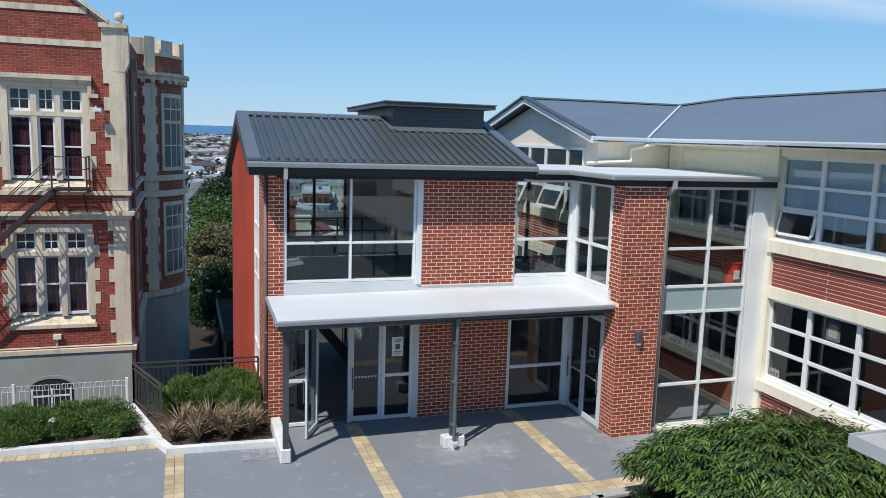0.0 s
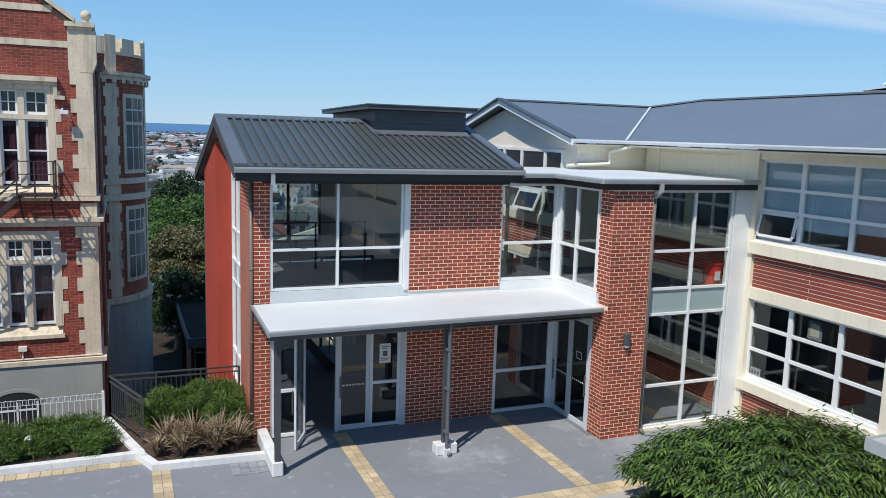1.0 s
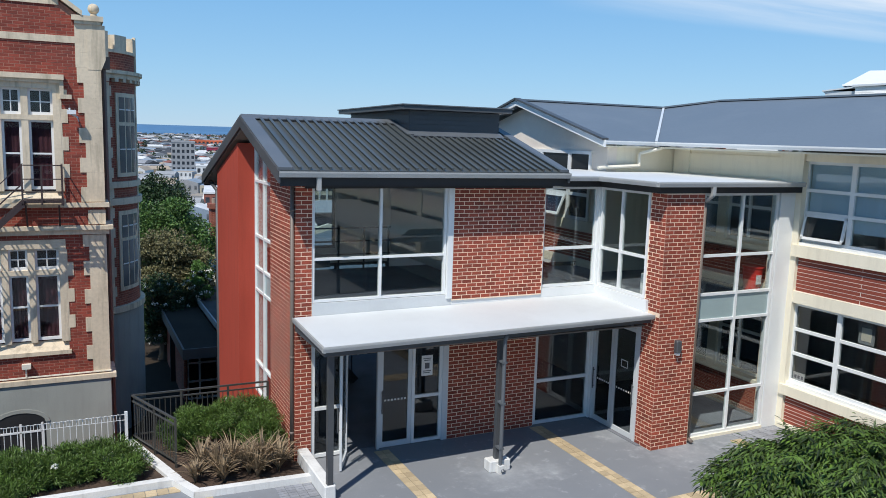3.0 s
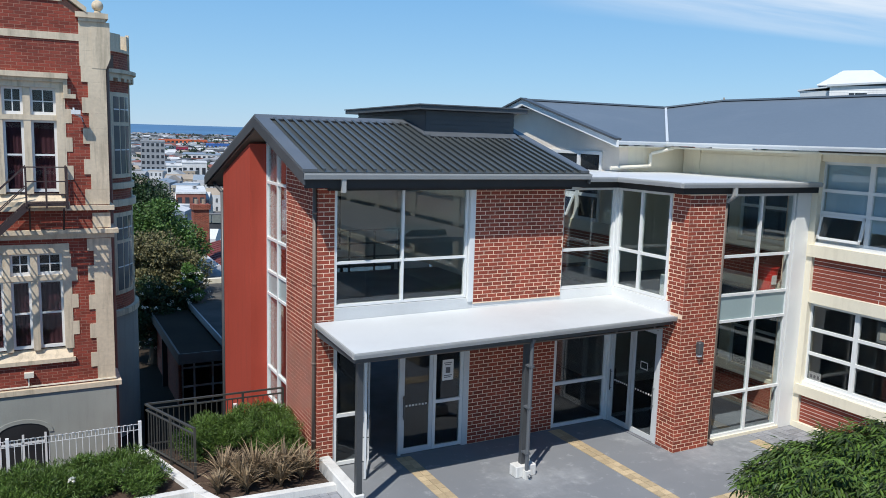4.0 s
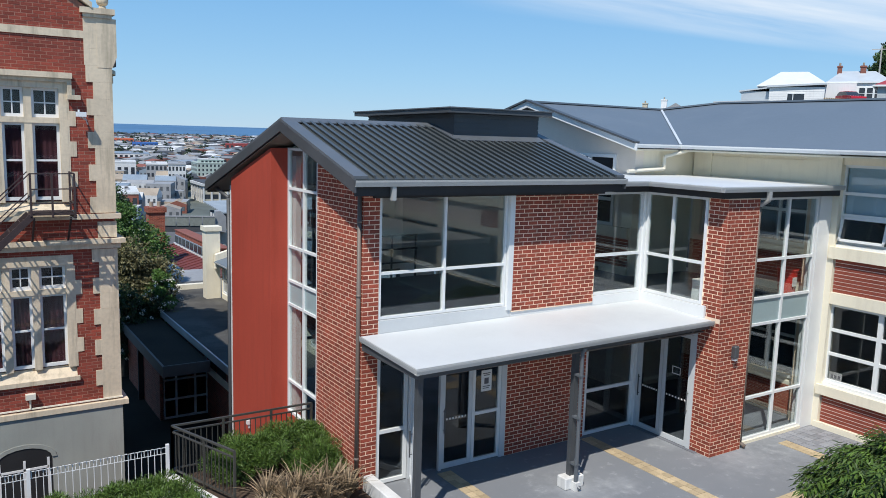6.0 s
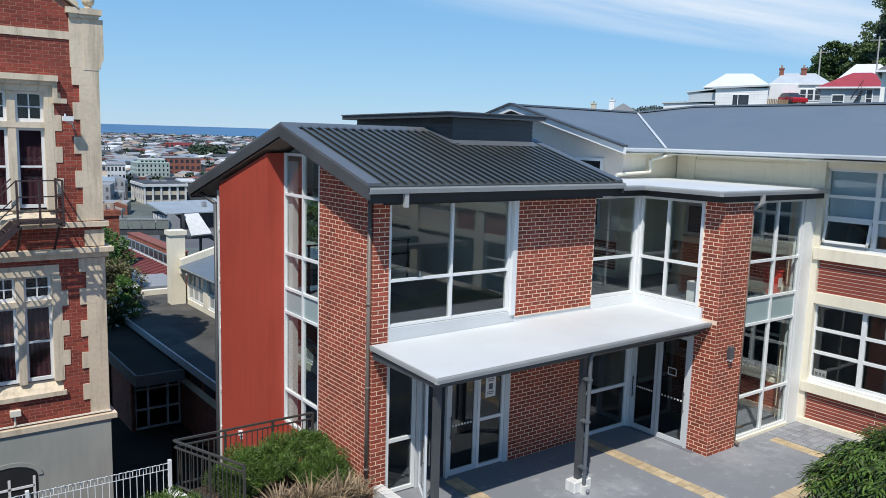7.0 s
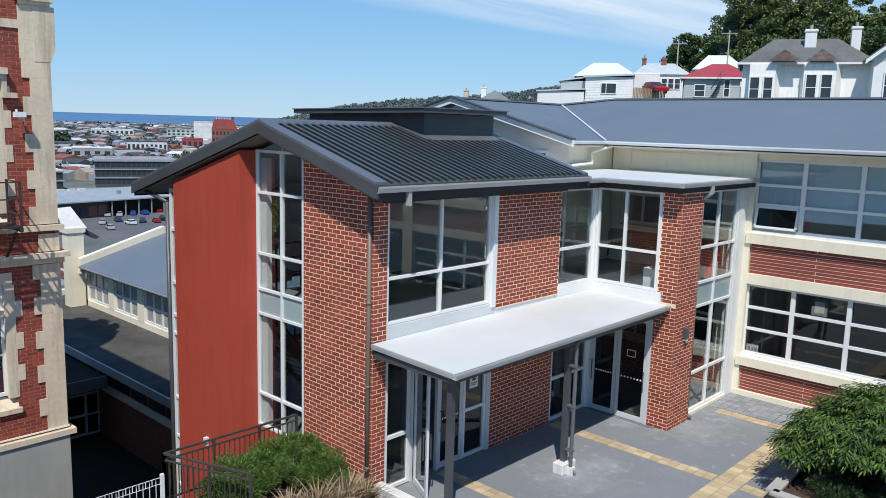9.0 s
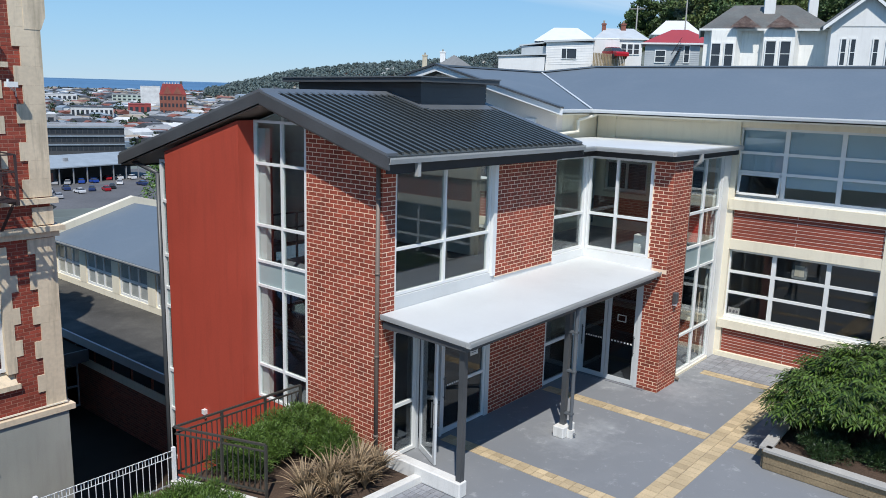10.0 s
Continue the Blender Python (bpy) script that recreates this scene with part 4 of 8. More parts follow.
# flat upper roof over the link
FLAT = [(7.83, 16.85), (8.78, 16.85), (8.78, 14.82), (13.08, 14.82), (13.08, 19.05), (10.7, 19.05), (10.7, 20.4), (7.83, 20.4)]
bm = bmesh.new()
prism(bm, [(x, y, 5.86) for x, y in FLAT], (0, 0, 0.09))
flat_roof = part("flat_roof", bm, "membrane", eb, "flat white membrane roof over the glazed link")
bm = bmesh.new()
prism(bm, [(x - 0.0, y, 5.70) for x, y in [(7.86, 16.93), (8.86, 16.93), (8.86, 14.885), (13.08, 14.885), (13.08, 19.0), (7.86, 19.0)]], (0, 0, 0.155))
part("flat_fascia", bm, "fascia", flat_roof)
for a, b in (((7.83, 16.86, 5.93), (8.78, 16.86, 5.93)), ((8.78, 16.8, 5.93), (8.78, 14.82, 5.93)), ((8.70, 14.82, 5.93), (13.0, 14.82, 5.93))):
    gutter_run(flat_roof, a, b, w=0.1, h=0.09)
bm = bmesh.new()
box(bm, 10.18, 10.26, 14.72, 14.80, 5.66, 5.84)
tube(bm, (10.22, 14.76, 5.66), (10.22, 14.98, 5.52), 0.045, 10)
part("gutter_outlet", bm, "gutter", flat_roof)

# canopy over the doors with two posts
canopy = thing("entrance_canopy", "flat white canopy roof with grey gutter on slim dark posts", "canopy", (5.4, 16.2, 0))
CAN = [(1.69, 15.11), (9.08, 15.11), (9.08, 15.46), (9.04, 15.46), (9.04, 17.16), (1.69, 17.16)]


def can_z(x, y):
    return 2.955 + 0.008 * (x - 1.69) + 0.038 * (y - 15.1)


bm = bmesh.new()
a = [bm.verts.new((x, y, can_z(x, y) - 0.03)) for x, y in CAN]
b = [bm.verts.new((x, y, can_z(x, y) + 0.035)) for x, y in CAN]
bm.faces.new(a), bm.faces.new(b)
for i in range(len(CAN)):
    j = (i + 1) % len(CAN)
    bm.faces.new((a[i], a[j], b[j], b[i]))
part("deck", bm, "membrane", canopy)
bm = bmesh.new()
prism(bm, [(1.70, 15.14, 2.80), (9.06, 15.14, 2.86), (9.06, 15.14, 2.95), (1.70, 15.14, 2.91)], (0, 0.06, 0))
part("front_beam", bm, "grey_metal", canopy)
for i in range(8):
    bm = bmesh.new()
    x = 1.70 if i == 0 else 1.25 + 1.05 * i
    box(bm, x, x + 0.06, 15.21, 17.14, 2.80, 2.92)
    part("rafter", bm, "grey_metal", canopy)
bm = bmesh.new()
box(bm, 1.78, 9.0, 15.22, 17.14, 2.77, 2.795)
part("lining", bm, "soffit", canopy)
gutter_run(canopy, (1.64, 15.11, can_z(1.69, 15.1) + 0.03), (9.08, 15.11, can_z(9.08, 15.1) + 0.03), w=0.09, h=0.085, mat="gutter")
gutter_run(canopy, (1.69, 17.16, can_z(1.69, 17.16) + 0.03), (1.69, 15.03, can_z(1.69, 15.03) + 0.03), w=0.045, h=0.085, mat="gutter")
bm = bmesh.new()
box(bm, 1.82, 1.93, 15.28, 15.39, 0.16, 2.80)
part("post", bm, "grey_metal", canopy)
bm = bmesh.new()
box(bm, 5.39, 5.50, 15.31, 15.42, 0.16, 2.80)
part("post", bm, "grey_metal", canopy)
bm = bmesh.new()
tube(bm, (5.43, 15.17, 0.10), (5.43, 15.17, 2.82), 0.040, 10)
tube(bm, (5.43, 15.17, 2.78), (5.43, 15.09, 2.90), 0.036, 10)
tube(bm, (5.43, 15.17, 0.12), (5.45, 15.06, 0.05), 0.040, 10)
for z in (0.5, 1.45, 2.3):
    box(bm, 5.38, 5.48, 15.13, 15.32, z, z + 0.04)
part("downpipe", bm, "roof_flash", canopy)
block = thing("post_footing", "white painted concrete footing block under the post", "footing", (5.45, 15.32, 0))
bm = bmesh.new()
box(bm, 5.22, 5.70, 15.22, 15.48, 0.0, 0.24)
bmesh.ops.bevel(bm, geom=bm.edges[:], offset=0.015, segments=1, affect="EDGES")
part("block", bm, "concrete", block)
bm = bmesh.new()
box(bm, 5.37, 5.49, 15.09, 15.215, 0.0, 0.17)
part("pipe_shoe", bm, "concrete", block)
plinth = thing("low_wall", "low white concrete wall beside the entrance", "wall", (1.85, 16.2, 0))
bm = bmesh.new()
box(bm, 1.76, 1.98, 15.25, 17.17, 0.0, 0.30)
bmesh.ops.bevel(bm, geom=bm.edges[:], offset=0.02, segments=1, affect="EDGES")
part("coping", bm, "concrete", plinth)
# wall lamp on the pilaster
lamp = thing("wall_lamp", "small dark bronze wall lamp on the brick pilaster", "lamp", (9.62, 14.9, 2.2))
bm = bmesh.new()
PIL.slab(bm, 9.56, 9.70, 2.20, 2.48, 0.0, 0.12)
bmesh.ops.bevel(bm, geom=bm.edges[:], offset=0.02, segments=1, affect="EDGES")
part("shade", bm, "grey_metal", lamp)
bm = bmesh.new()
PIL.slab(bm, 9.59, 9.67, 2.15, 2.20, 0.01, 0.10)
part("lens", bm, "alu", lamp)

# ---- teaching wing ----
wing = thing("school_wing", "cream and red brick two-storey school wing with blue-grey roof", "building", (14, 12, 0))
WF = west(13.1)
YEND = -16.0
for z0, z1, d in ((-0.05, 0.14, 0.03), (0.85, 1.09, 0.07), (3.10, 3.38, 0.0), (4.20, 4.48, 0.07), (6.43, 6.72, 0.0)):
    bm = bmesh.new()
    WF.slab(bm, YEND, 15.0, z0, z1, -0.3, d)
    part("wall_band", bm, "cream", wing)
bm = bmesh.new()
WF.slab(bm, YEND, 14.88, 3.38, 4.20, -0.3, -0.05)
wing_brick_up = part("wall_infill", bm, "white_mortar", wing)
bm = bmesh.new()
WF.slab(bm, YEND, 14.88, 0.14, 0.85, -0.3, -0.05)
wing_brick = part("wall_infill", bm, "white_mortar", wing)
brick_face(wing_brick, WF, 5.0, 14.88, 0.145, 0.85, d=-0.05, mat="long_brick", length=4.1, near=(11.5, 14.9, 0, 1))
brick_face(wing_brick_up, WF, 5.0, 14.88, 3.385, 4.20, d=-0.05, mat="long_brick", length=4.1, near=(11.5, 14.9, 3.3, 4.4), course=0.09)
piers = [(14.90, 15.08)] + [(11.12 - 4.35 * k - 0.55, 11.12 - 4.35 * k) for k in range(6)]
for a, b in piers:
    bm = bmesh.new()
    WF.slab(bm, a, b, 0.0, 6.42, -0.31, 0.012)
    part("wall_pier", bm, "cream", wing)
bm = bmesh.new()
box(bm, 12.62, 13.12, 15.06, 15.30, -0.02, 5.72)
part("link_pier", bm, "white", wing)
for k in range(5):
    y1 = 14.90 - 4.35 * k
    y0 = y1 - 3.78
    us = [y0, y0 + 1.21, y0 + 2.58, y1]
    for z0, zs, hasblind in ((1.09, [1.19, 1.86, 2.45, 3.06], False), (4.48, [4.58, 5.24, 5.76, 6.40], True)):
        if k < 2:
            glazing(wing, WF, us, zs, d=-0.13, w=0.075, depth=0.09, pane="glass" if hasblind else "dark_glass", label="white framed classroom window",
                    wide=(1, 2), skip=(((2, 0),) if hasblind and k == 0 else ()))
        else:
            glazing(wing, WF, [y0, y1], [zs[0], zs[-1]], d=-0.13, w=0.075, depth=0.09, pane="dark_glass")
        bm = bmesh.new()
        WF.slab(bm, y0, y1, z0, zs[0] - 0.03, -0.2, -0.05)
        part("window_sill", bm, "white", wing)
        if hasblind:
            for i, (a, b) in enumerate(zip(us, us[1:])):
                low = (5.02, 4.92, 5.27)[i]
                bm = bmesh.new()
                WF.slab(bm, a + 0.05, b - 0.05, low, 6.39, -0.236, -0.230)
                WF.slab(bm, a + 0.05, b - 0.05, low - 0.03, low, -0.240, -0.226)
                part("roller_blind", bm, "blind", wing)
# open awning sash
bm = bmesh.new()
ya, yb = 13.75, 14.86
AW = Face((13.1 + 0.16, 0, 5.21), (0, 1, 0), (-1, 0, 0))
for a, b, z0, z1 in ((ya, ya + 0.06, -0.58, 0.0), (yb - 0.06, yb, -0.58, 0.0), (ya, yb, -0.58, -0.52), (ya, yb, -0.06, 0.0)):
    q = [AW.at(u, z, 0.05 + 0.11 * (-z / 0.58)) for dd in (0, 1) for u, z in ((a, z0), (b, z0), (b, z1), (a, z1))]
    hexa(bm, [p + Vector((0.0 if i < 4 else 0.05, 0, 0)) for i, p in enumerate(q)])
sash = part("awning_sash", bm, "white", wing, "white sash propped open")
bm = bmesh.new()
q = [AW.at(u, z, 0.03 + 0.11 * (-z / 0.58)) for u, z in ((ya + 0.05, -0.53), (yb - 0.05, -0.53), (yb - 0.05, -0.05), (ya + 0.05, -0.05))]
prism(bm, q, (0.008, 0, 0))
part("pane", bm, "dark_glass", sash).visible_shadow = False
# notices in the lower window
sg = thing("window_notice", "small white notice with grey print inside the window corner", "notice", (13.2, 14.6, 1.3))
bm = bmesh.new()
WF.slab(bm, 14.50, 14.82, 1.20, 1.42, -0.18, -0.176)
part("sheet", bm, "paper", sg)
bm = bmesh.new()
for i in range(3):
    WF.slab(bm, 14.54 + 0.09 * i, 14.60 + 0.09 * i, 1.27, 1.35, -0.175, -0.172)
part("print", bm, "ink", sg)
pic = thing("framed_picture", "pale framed picture hanging inside the classroom window", "picture", (13.3, 13, 2.7))
bm = bmesh.new()
WF.slab(bm, 12.86, 13.24, 2.52, 2.95, -0.20, -0.185)
part("picture_frame", bm, "paper", pic)
bm = bmesh.new()
WF.slab(bm, 12.93, 13.17, 2.59, 2.88, -0.185, -0.181)
part("image", bm, "cream", pic)
# rooms behind
bm = bmesh.new()
box(bm, 17.0, 17.2, YEND, 26, 0, 6.4)
box(bm, 13.4, 17.0, YEND, YEND + 0.2, 0, 6.4)
part("inner_wall", bm, "interior", wing)
bm = bmesh.new()
box(bm, 13.1, 20.9, YEND, 26, -0.05, 0.05)
box(bm, 13.4, 17.0, YEND, 26, 3.25, 3.5)
part("floors", bm, "carpet", wing)
bm = bmesh.new()
box(bm, 13.4, 20.9, YEND, 26, 6.42, 6.5)
part("ceiling_lining", bm, "ceiling", wing)
# old outer wall that now stands inside the glazed link
bm = bmesh.new()
for z0, z1 in ((0, 0.9), (3.14, 4.3), (6.1, 6.42)):
    WF.slab(bm, 15.32, 19.2, z0, z1, -0.3, -0.02)
for a, b in ((15.32, 15.7), (17.2, 17.5), (18.9, 19.2)):
    WF.slab(bm, a, b, 0.9, 3.14, -0.3, -0.02)
    WF.slab(bm, a, b, 4.3, 6.1, -0.3, -0.02)
inner = part("link_inner_wall", bm, "cream", wing)
bm = bmesh.new()
for z0, z1 in ((0.05, 0.8), (3.5, 4.15)):
    WF.slab(bm, 15.72, 19.2, z0, z1, -0.02, 0.0)
part("inner_brick_band", bm, "old_brick", wing)
for z0, z1 in ((1.0, 3.1), (4.4, 6.05)):
    glazing(wing, WF, [15.74, 16.5, 17.17], [z0, (z0 + z1) / 2, z1], d=-0.1, w=0.07, pane="dark_glass")
    glazing(wing, WF, [17.54, 18.2, 18.87], [z0, (z0 + z1) / 2, z1], d=-0.1, w=0.07, pane="dark_glass")
bm = bmesh.new()
WF.slab(bm, 15.30, 15.52, 0.0, 5.7, 0.0, 0.25)
inner_q = part("link_quoin", bm, "mortar", wing)
brick_face(inner_q, south(15.30), 12.84, 13.10, 0.0, 5.7)

# wing roof: hipped at its inner end, with the cross gable running into it
WR, WZ, ER, EZ = 17.0, 8.15, 12.16, 6.76
GX, GY0, GYR, GY1, GZ = 10.38, 18.95, 23.4, 27.9, 7.93
bm = bmesh.new()
vs = {k: bm.verts.new(p) for k, p in {
    "e0": (ER, YEND - 0.5, EZ), "e1": (ER, GY0, EZ), "r0": (WR, YEND - 0.5, WZ), "r1": (WR, 21.6, WZ),
    "b0": (21.8, YEND - 0.5, EZ), "b1": (21.8, 26.5, EZ), "h": (16.2, 23.4, 7.92)}.items()}
slopes = [[vs[k].co.copy() for k in keys] for keys in (("e0", "r0", "r1", "h", "e1"), ("r0", "b0", "b1", "r1"), ("r1", "b1", "h"))]
bm.free()
bm = bmesh.new()
prism(bm, slopes[0], (0, 0, -0.05))
wroof = part("roof", bm, "wing_roof", wing, "blue-grey long-run steel roof")
for s in slopes[1:]:
    bm = bmesh.new()
    prism(bm, s, (0, 0, -0.05))
    part("rear_slope", bm, "wing_roof", wroof)
bm = bmesh.new()
prism(bm, [(GX, GY0, EZ), (ER, GY0, EZ), (16.2, GYR, GZ), (GX, GYR, GZ)], (0, 0, -0.05))
prism(bm, [(GX, GYR, GZ), (21.0, GYR, GZ), (21.0, GY1, EZ), (GX, GY1, EZ)], (0, 0, -0.05))
part("gable_roof", bm, "wing_roof", wroof)
bm = bmesh.new()
bar(bm, (ER, GY0, EZ + 0.03), (16.2, GYR, GZ + 0.03), 0.07, 0.02)
part("valley_flashing", bm, "alu", wroof)
bm = bmesh.new()
bar(bm, (WR, YEND, WZ + 0.02), (WR, 21.6, WZ + 0.02), 0.26, 0.05)
bar(bm, (GX, GYR, GZ + 0.02), (16.2, GYR, GZ + 0.02), 0.26, 0.05)
bar(bm, (WR, 21.6, WZ + 0.02), (16.2, GYR, GZ + 0.02), 0.26, 0.05)
part("ridge_cap", bm, "wing_roof", wroof)
gutter_run(wroof, (ER + 0.02, GY0, EZ), (ER + 0.02, YEND, EZ), mat="white", w=0.12, h=0.085)
gutter_run(wroof, (GX, GY0 + 0.02, EZ), (ER, GY0 + 0.02, EZ), mat="white", w=0.12, h=0.085)
bm = bmesh.new()
box(bm, ER + 0.03, 13.1, YEND, 19.2, 6.60, 6.64)
box(bm, GX + 0.1, ER + 0.1, GY0 + 0.03, 19.3, 6.60, 6.64)
part("eave_lining", bm, "cream", wroof)
bm = bmesh.new()
prism(bm, [(GX - 0.03, GY0 - 0.12, EZ + 0.02), (GX - 0.03, GYR, GZ + 0.02), (GX - 0.03, GY1, EZ + 0.02), (GX - 0.03, GY1, EZ - 0.16), (GX - 0.03, GYR, GZ - 0.16), (GX - 0.03, GY0 - 0.12, EZ - 0.16)], (0.04, 0, 0))
part("barge_board", bm, "white", wroof)
bm = bmesh.new()
bar(bm, (GX, GY0 - 0.1, EZ + 0.05), (GX, GYR, GZ + 0.05), 0.20, 0.05)
bar(bm, (GX, GYR, GZ + 0.05), (GX, GY1, EZ + 0.05), 0.20, 0.05)
part("barge_cap", bm, "grey_metal", wroof)
bm = bmesh.new()
GF = west(10.78)
GF.poly(bm, [(19.246, LOW), (27.6, LOW), (27.6, 6.7), (GYR, 7.75), (19.246, 6.7)], -0.3, 0.0)
part("gable_wall", bm, material("beige_render", (0.80, 0.72, 0.62), 0.8, vary=0.06), wing, "beige rendered gable wall")
bm = bmesh.new()
south(19.25).slab(bm, 10.80, 13.1, LOW, 6.62, -0.3, 0.0)
part("link_wall", bm, "cream", wing)
bm = bmesh.new()
WF.slab(bm, 15.3, 19.2, 5.9, 6.62, -0.3, 0.0)
WF.slab(bm, 18.6, 19.2, 5.9, 6.62, 0.0, 0.06)
WF.slab(bm, 14.88, 15.5, 5.95, 6.62, 0.0, 0.06)
part("upper_wall", bm, "cream", wing)
bm = bmesh.new()
WF.slab(bm, 15.5, 18.6, 6.0, 6.5, 0.0, 0.03)
part("upper_panel", bm, "cream", wing)
bm = bmesh.new()
tube(bm, (12.3, 18.84, 6.62), (11.75, 19.12, 6.45), 0.05, 8)
tube(bm, (11.75, 19.12, 6.45), (11.75, 19.12, 6.12), 0.05, 8)
tube(bm, (11.75, 19.12, 6.12), (10.4, 19.12, 6.05), 0.05, 8)
part("downpipe", bm, "white_pipe", wing)
glazing(wing, GF, [19.97, 20.95, 22.42, 23.62, 24.75], [4.56, 5.24, 5.76, 6.42], d=0.05, w=0.09, pane="night_glass", skip=((1, 0), (3, 0)), wide=(1, 2, 3))
for ya, yb in ((21.0, 22.35), (23.68, 24.70)):
    bm = bmesh.new()
    for a, b, z0, z1 in ((ya, ya + 0.07, 4.62, 5.20), (yb - 0.07, yb, 4.62, 5.20), (ya + 0.07, yb - 0.07, 4.62, 4.69), (ya + 0.07, yb - 0.07, 5.13, 5.20)):
        hexa(bm, [GF.at(u, z, 0.06 + d + 0.42 * (5.20 - z)) for d in (0, 0.05) for u, z in ((a, z0), (b, z0), (b, z1), (a, z1))])
    sash = part("awning_sash", bm, "white", wing, "white sash propped open")
    bm = bmesh.new()
    hexa(bm, [GF.at(u, z, 0.08 + d + 0.42 * (5.20 - z)) for d in (0, 0.006) for u, z in ((ya + 0.06, 4.68), (yb - 0.06, 4.68), (yb - 0.06, 5.14), (ya + 0.06, 5.14))])
    part("pane", bm, "night_glass", sash)
for z0, z1, d in ((4.24, 4.51, 0.09), (3.18, 3.42, 0.05)):
    bm = bmesh.new()
    GF.slab(bm, 19.3, 25.4, z0, z1, 0.0, d)
    part("wall_band", bm, "cream", wing)
bm = bmesh.new()
GF.slab(bm, 19.3, 25.4, 3.42, 4.24, 0.0, 0.02)
old_west = part("wall_infill", bm, "white_mortar", wing)
brick_face(old_west, GF, 19.3, 25.4, 3.43, 4.24, d=0.02, mat="long_brick", length=3.9)
glazing(wing, GF, [20.2, 21.4, 22.6, 23.8, 25.0], [1.2, 1.86, 2.45, 3.12], d=0.05, w=0.09, pane="night_glass")
bm = bmesh.new()
box(bm, 9.25, 9.33, 20.34, 20.42, 3.22, 5.66)
box(bm, 7.8, 7.86, 20.34, 20.42, 3.22, 5.66)
box(bm, 7.86, 10.74, 20.35, 20.41, 3.23, 3.33)
part("link_post", bm, "grey_metal", eb)


# ---- old school building ----
old = thing("old_school", "old red brick school with limestone quoins and mullioned windows", "building", (-6, 26, LOW))
OF = south(23.3)
CX = -1.47
bm = bmesh.new()
OF.poly(bm, [(-14.0, LOW), (CX, LOW), (CX, 0.42), (-14.0, 0.42)], -0.5, 0.10)
plinth_o = part("plinth", bm, "render_grey", old, "grey rendered basement plinth")
# front brick wall around two windows, up to the stepped gable
W2 = (-4.50, -2.40)
for u0, u1, z0, z1 in ((-14, W2[0], 0.42, 8.9), (W2[1], CX - 0.03, 0.42, 8.9), (W2[0], W2[1], 0.42, 1.15), (W2[0], W2[1], 3.95, 4.95), (W2[0], W2[1], 7.75, 8.9)):
    bm = bmesh.new()
    OF.slab(bm, u0, u1, z0, z1, -0.5, 0.0)
    fw = part("front_wall", bm, "old_mortar", old)
for u0, u1, z0, z1 in ((-7.375, CX - 0.03, 0.42, 1.17), (-7.375, W2[0], 1.17, 3.945), (W2[1], CX - 0.03, 1.17, 3.945), (-7.375, CX - 0.03, 3.945, 4.92),
                       (-7.375, W2[0], 4.92, 7.77), (W2[1], CX - 0.03, 4.92, 7.77), (-7.375, CX - 0.03, 7.77, 8.895)):
    brick_face(fw, OF, u0, u1, z0, z1, mat="old_brick_piece", length=0.225, course=0.075, near=(-2.3, -1.4, 5.2, 7.0), shift=-((u0 + 7.375) % 0.225))
bm = bmesh.new()
OF.poly(bm, [(-14, 8.9), (CX - 0.03, 8.9), (CX - 0.03, 9.30), (-1.85, 9.30), (-2.75, 9.95), (-5.2, 12.2), (-14, 12.2)], -0.5, 0.0)
brick_wall_o = part("gable_wall", bm, "old_mortar", old)
brick_face(brick_wall_o, OF, -7.375, CX - 0.03, 8.895, 12.2, mat="old_brick_piece", length=0.225, course=0.075, top=lambda u: 9.28 if u > -1.85 else min(12.2, 9.30 + (-1.85 - u) * 0.72 if u > -2.75 else 9.95 + (-2.75 - u) * 0.918))
bm = bmesh.new()
box(bm, CX - 0.5, CX - 0.03, 23.8, 34.0, 0.42, 9.2)
part("side_wall", bm, "old_brick", old)
bm = bmesh.new()
box(bm, CX - 0.5, CX + 0.04, 23.8, 34.0, LOW, 0.42)
part("side_plinth", bm, "render_grey", old)
# bands and strings
for z0, z1, d in ((0.40, 0.52, 0.14), (4.77, 4.88, 0.10), (4.10, 4.22, 0.08), (4.22, 4.32, 0.17), (8.70, 8.86, 0.03), (9.56, 9.72, 0.03)):
    u1 = CX + d - 0.01 if z1 < 9 else -2.35
    bm = bmesh.new()
    OF.slab(bm, -14, u1, z0, z1, -0.3, d)
    part("string_course", bm, "stone", old)
for z0, z1, d in ((0.40, 0.52, 0.14), (4.77, 4.88, 0.10), (4.22, 4.32, 0.17)):
    bm = bmesh.new()
    box(bm, CX - 0.2, CX + d - 0.01, 23.6, 34.0, z0, z1)
    part("side_string", bm, "stone", old)
# quoins
rng = random.Random(5)
zq, k = 0.54, 0
q_short, q_long = 0.40, 0.54
for lo, hi in ((0.54, 4.08), (4.34, 4.75), (4.90, 9.22)):
    z = lo
    while z < hi - 0.05:
        h = min(0.36, hi - z)
        ln = q_long if k % 2 else q_short
        if z > 7.95:
            ln = 0.56
        bm = bmesh.new()
        box(bm, CX - ln, CX, 23.3 - 0.03, 23.3 + (q_short if k % 2 else q_long), z + 0.0008, z + h - 0.0008)
        part("quoin", bm, "stone", old)
        z, k = z + h, k + 1
bm = bmesh.new()
box(bm, CX - 0.62, CX + 0.08, 23.18, 24.0, 9.24, 9.36)
box(bm, CX - 0.56, CX + 0.02, 23.22, 23.94, 9.16, 9.24)
part("cap_stone", bm, "stone", old)
bm = bmesh.new()
prism(bm, [(CX - 0.3, 23.262, 8.1), (CX + 0.01, 23.262, 8.1), (CX + 0.11, 23.262, 8.35), (CX + 0.11, 23.262, 9.16), (CX - 0.3, 23.262, 9.16)], (0, 0.62, 0))
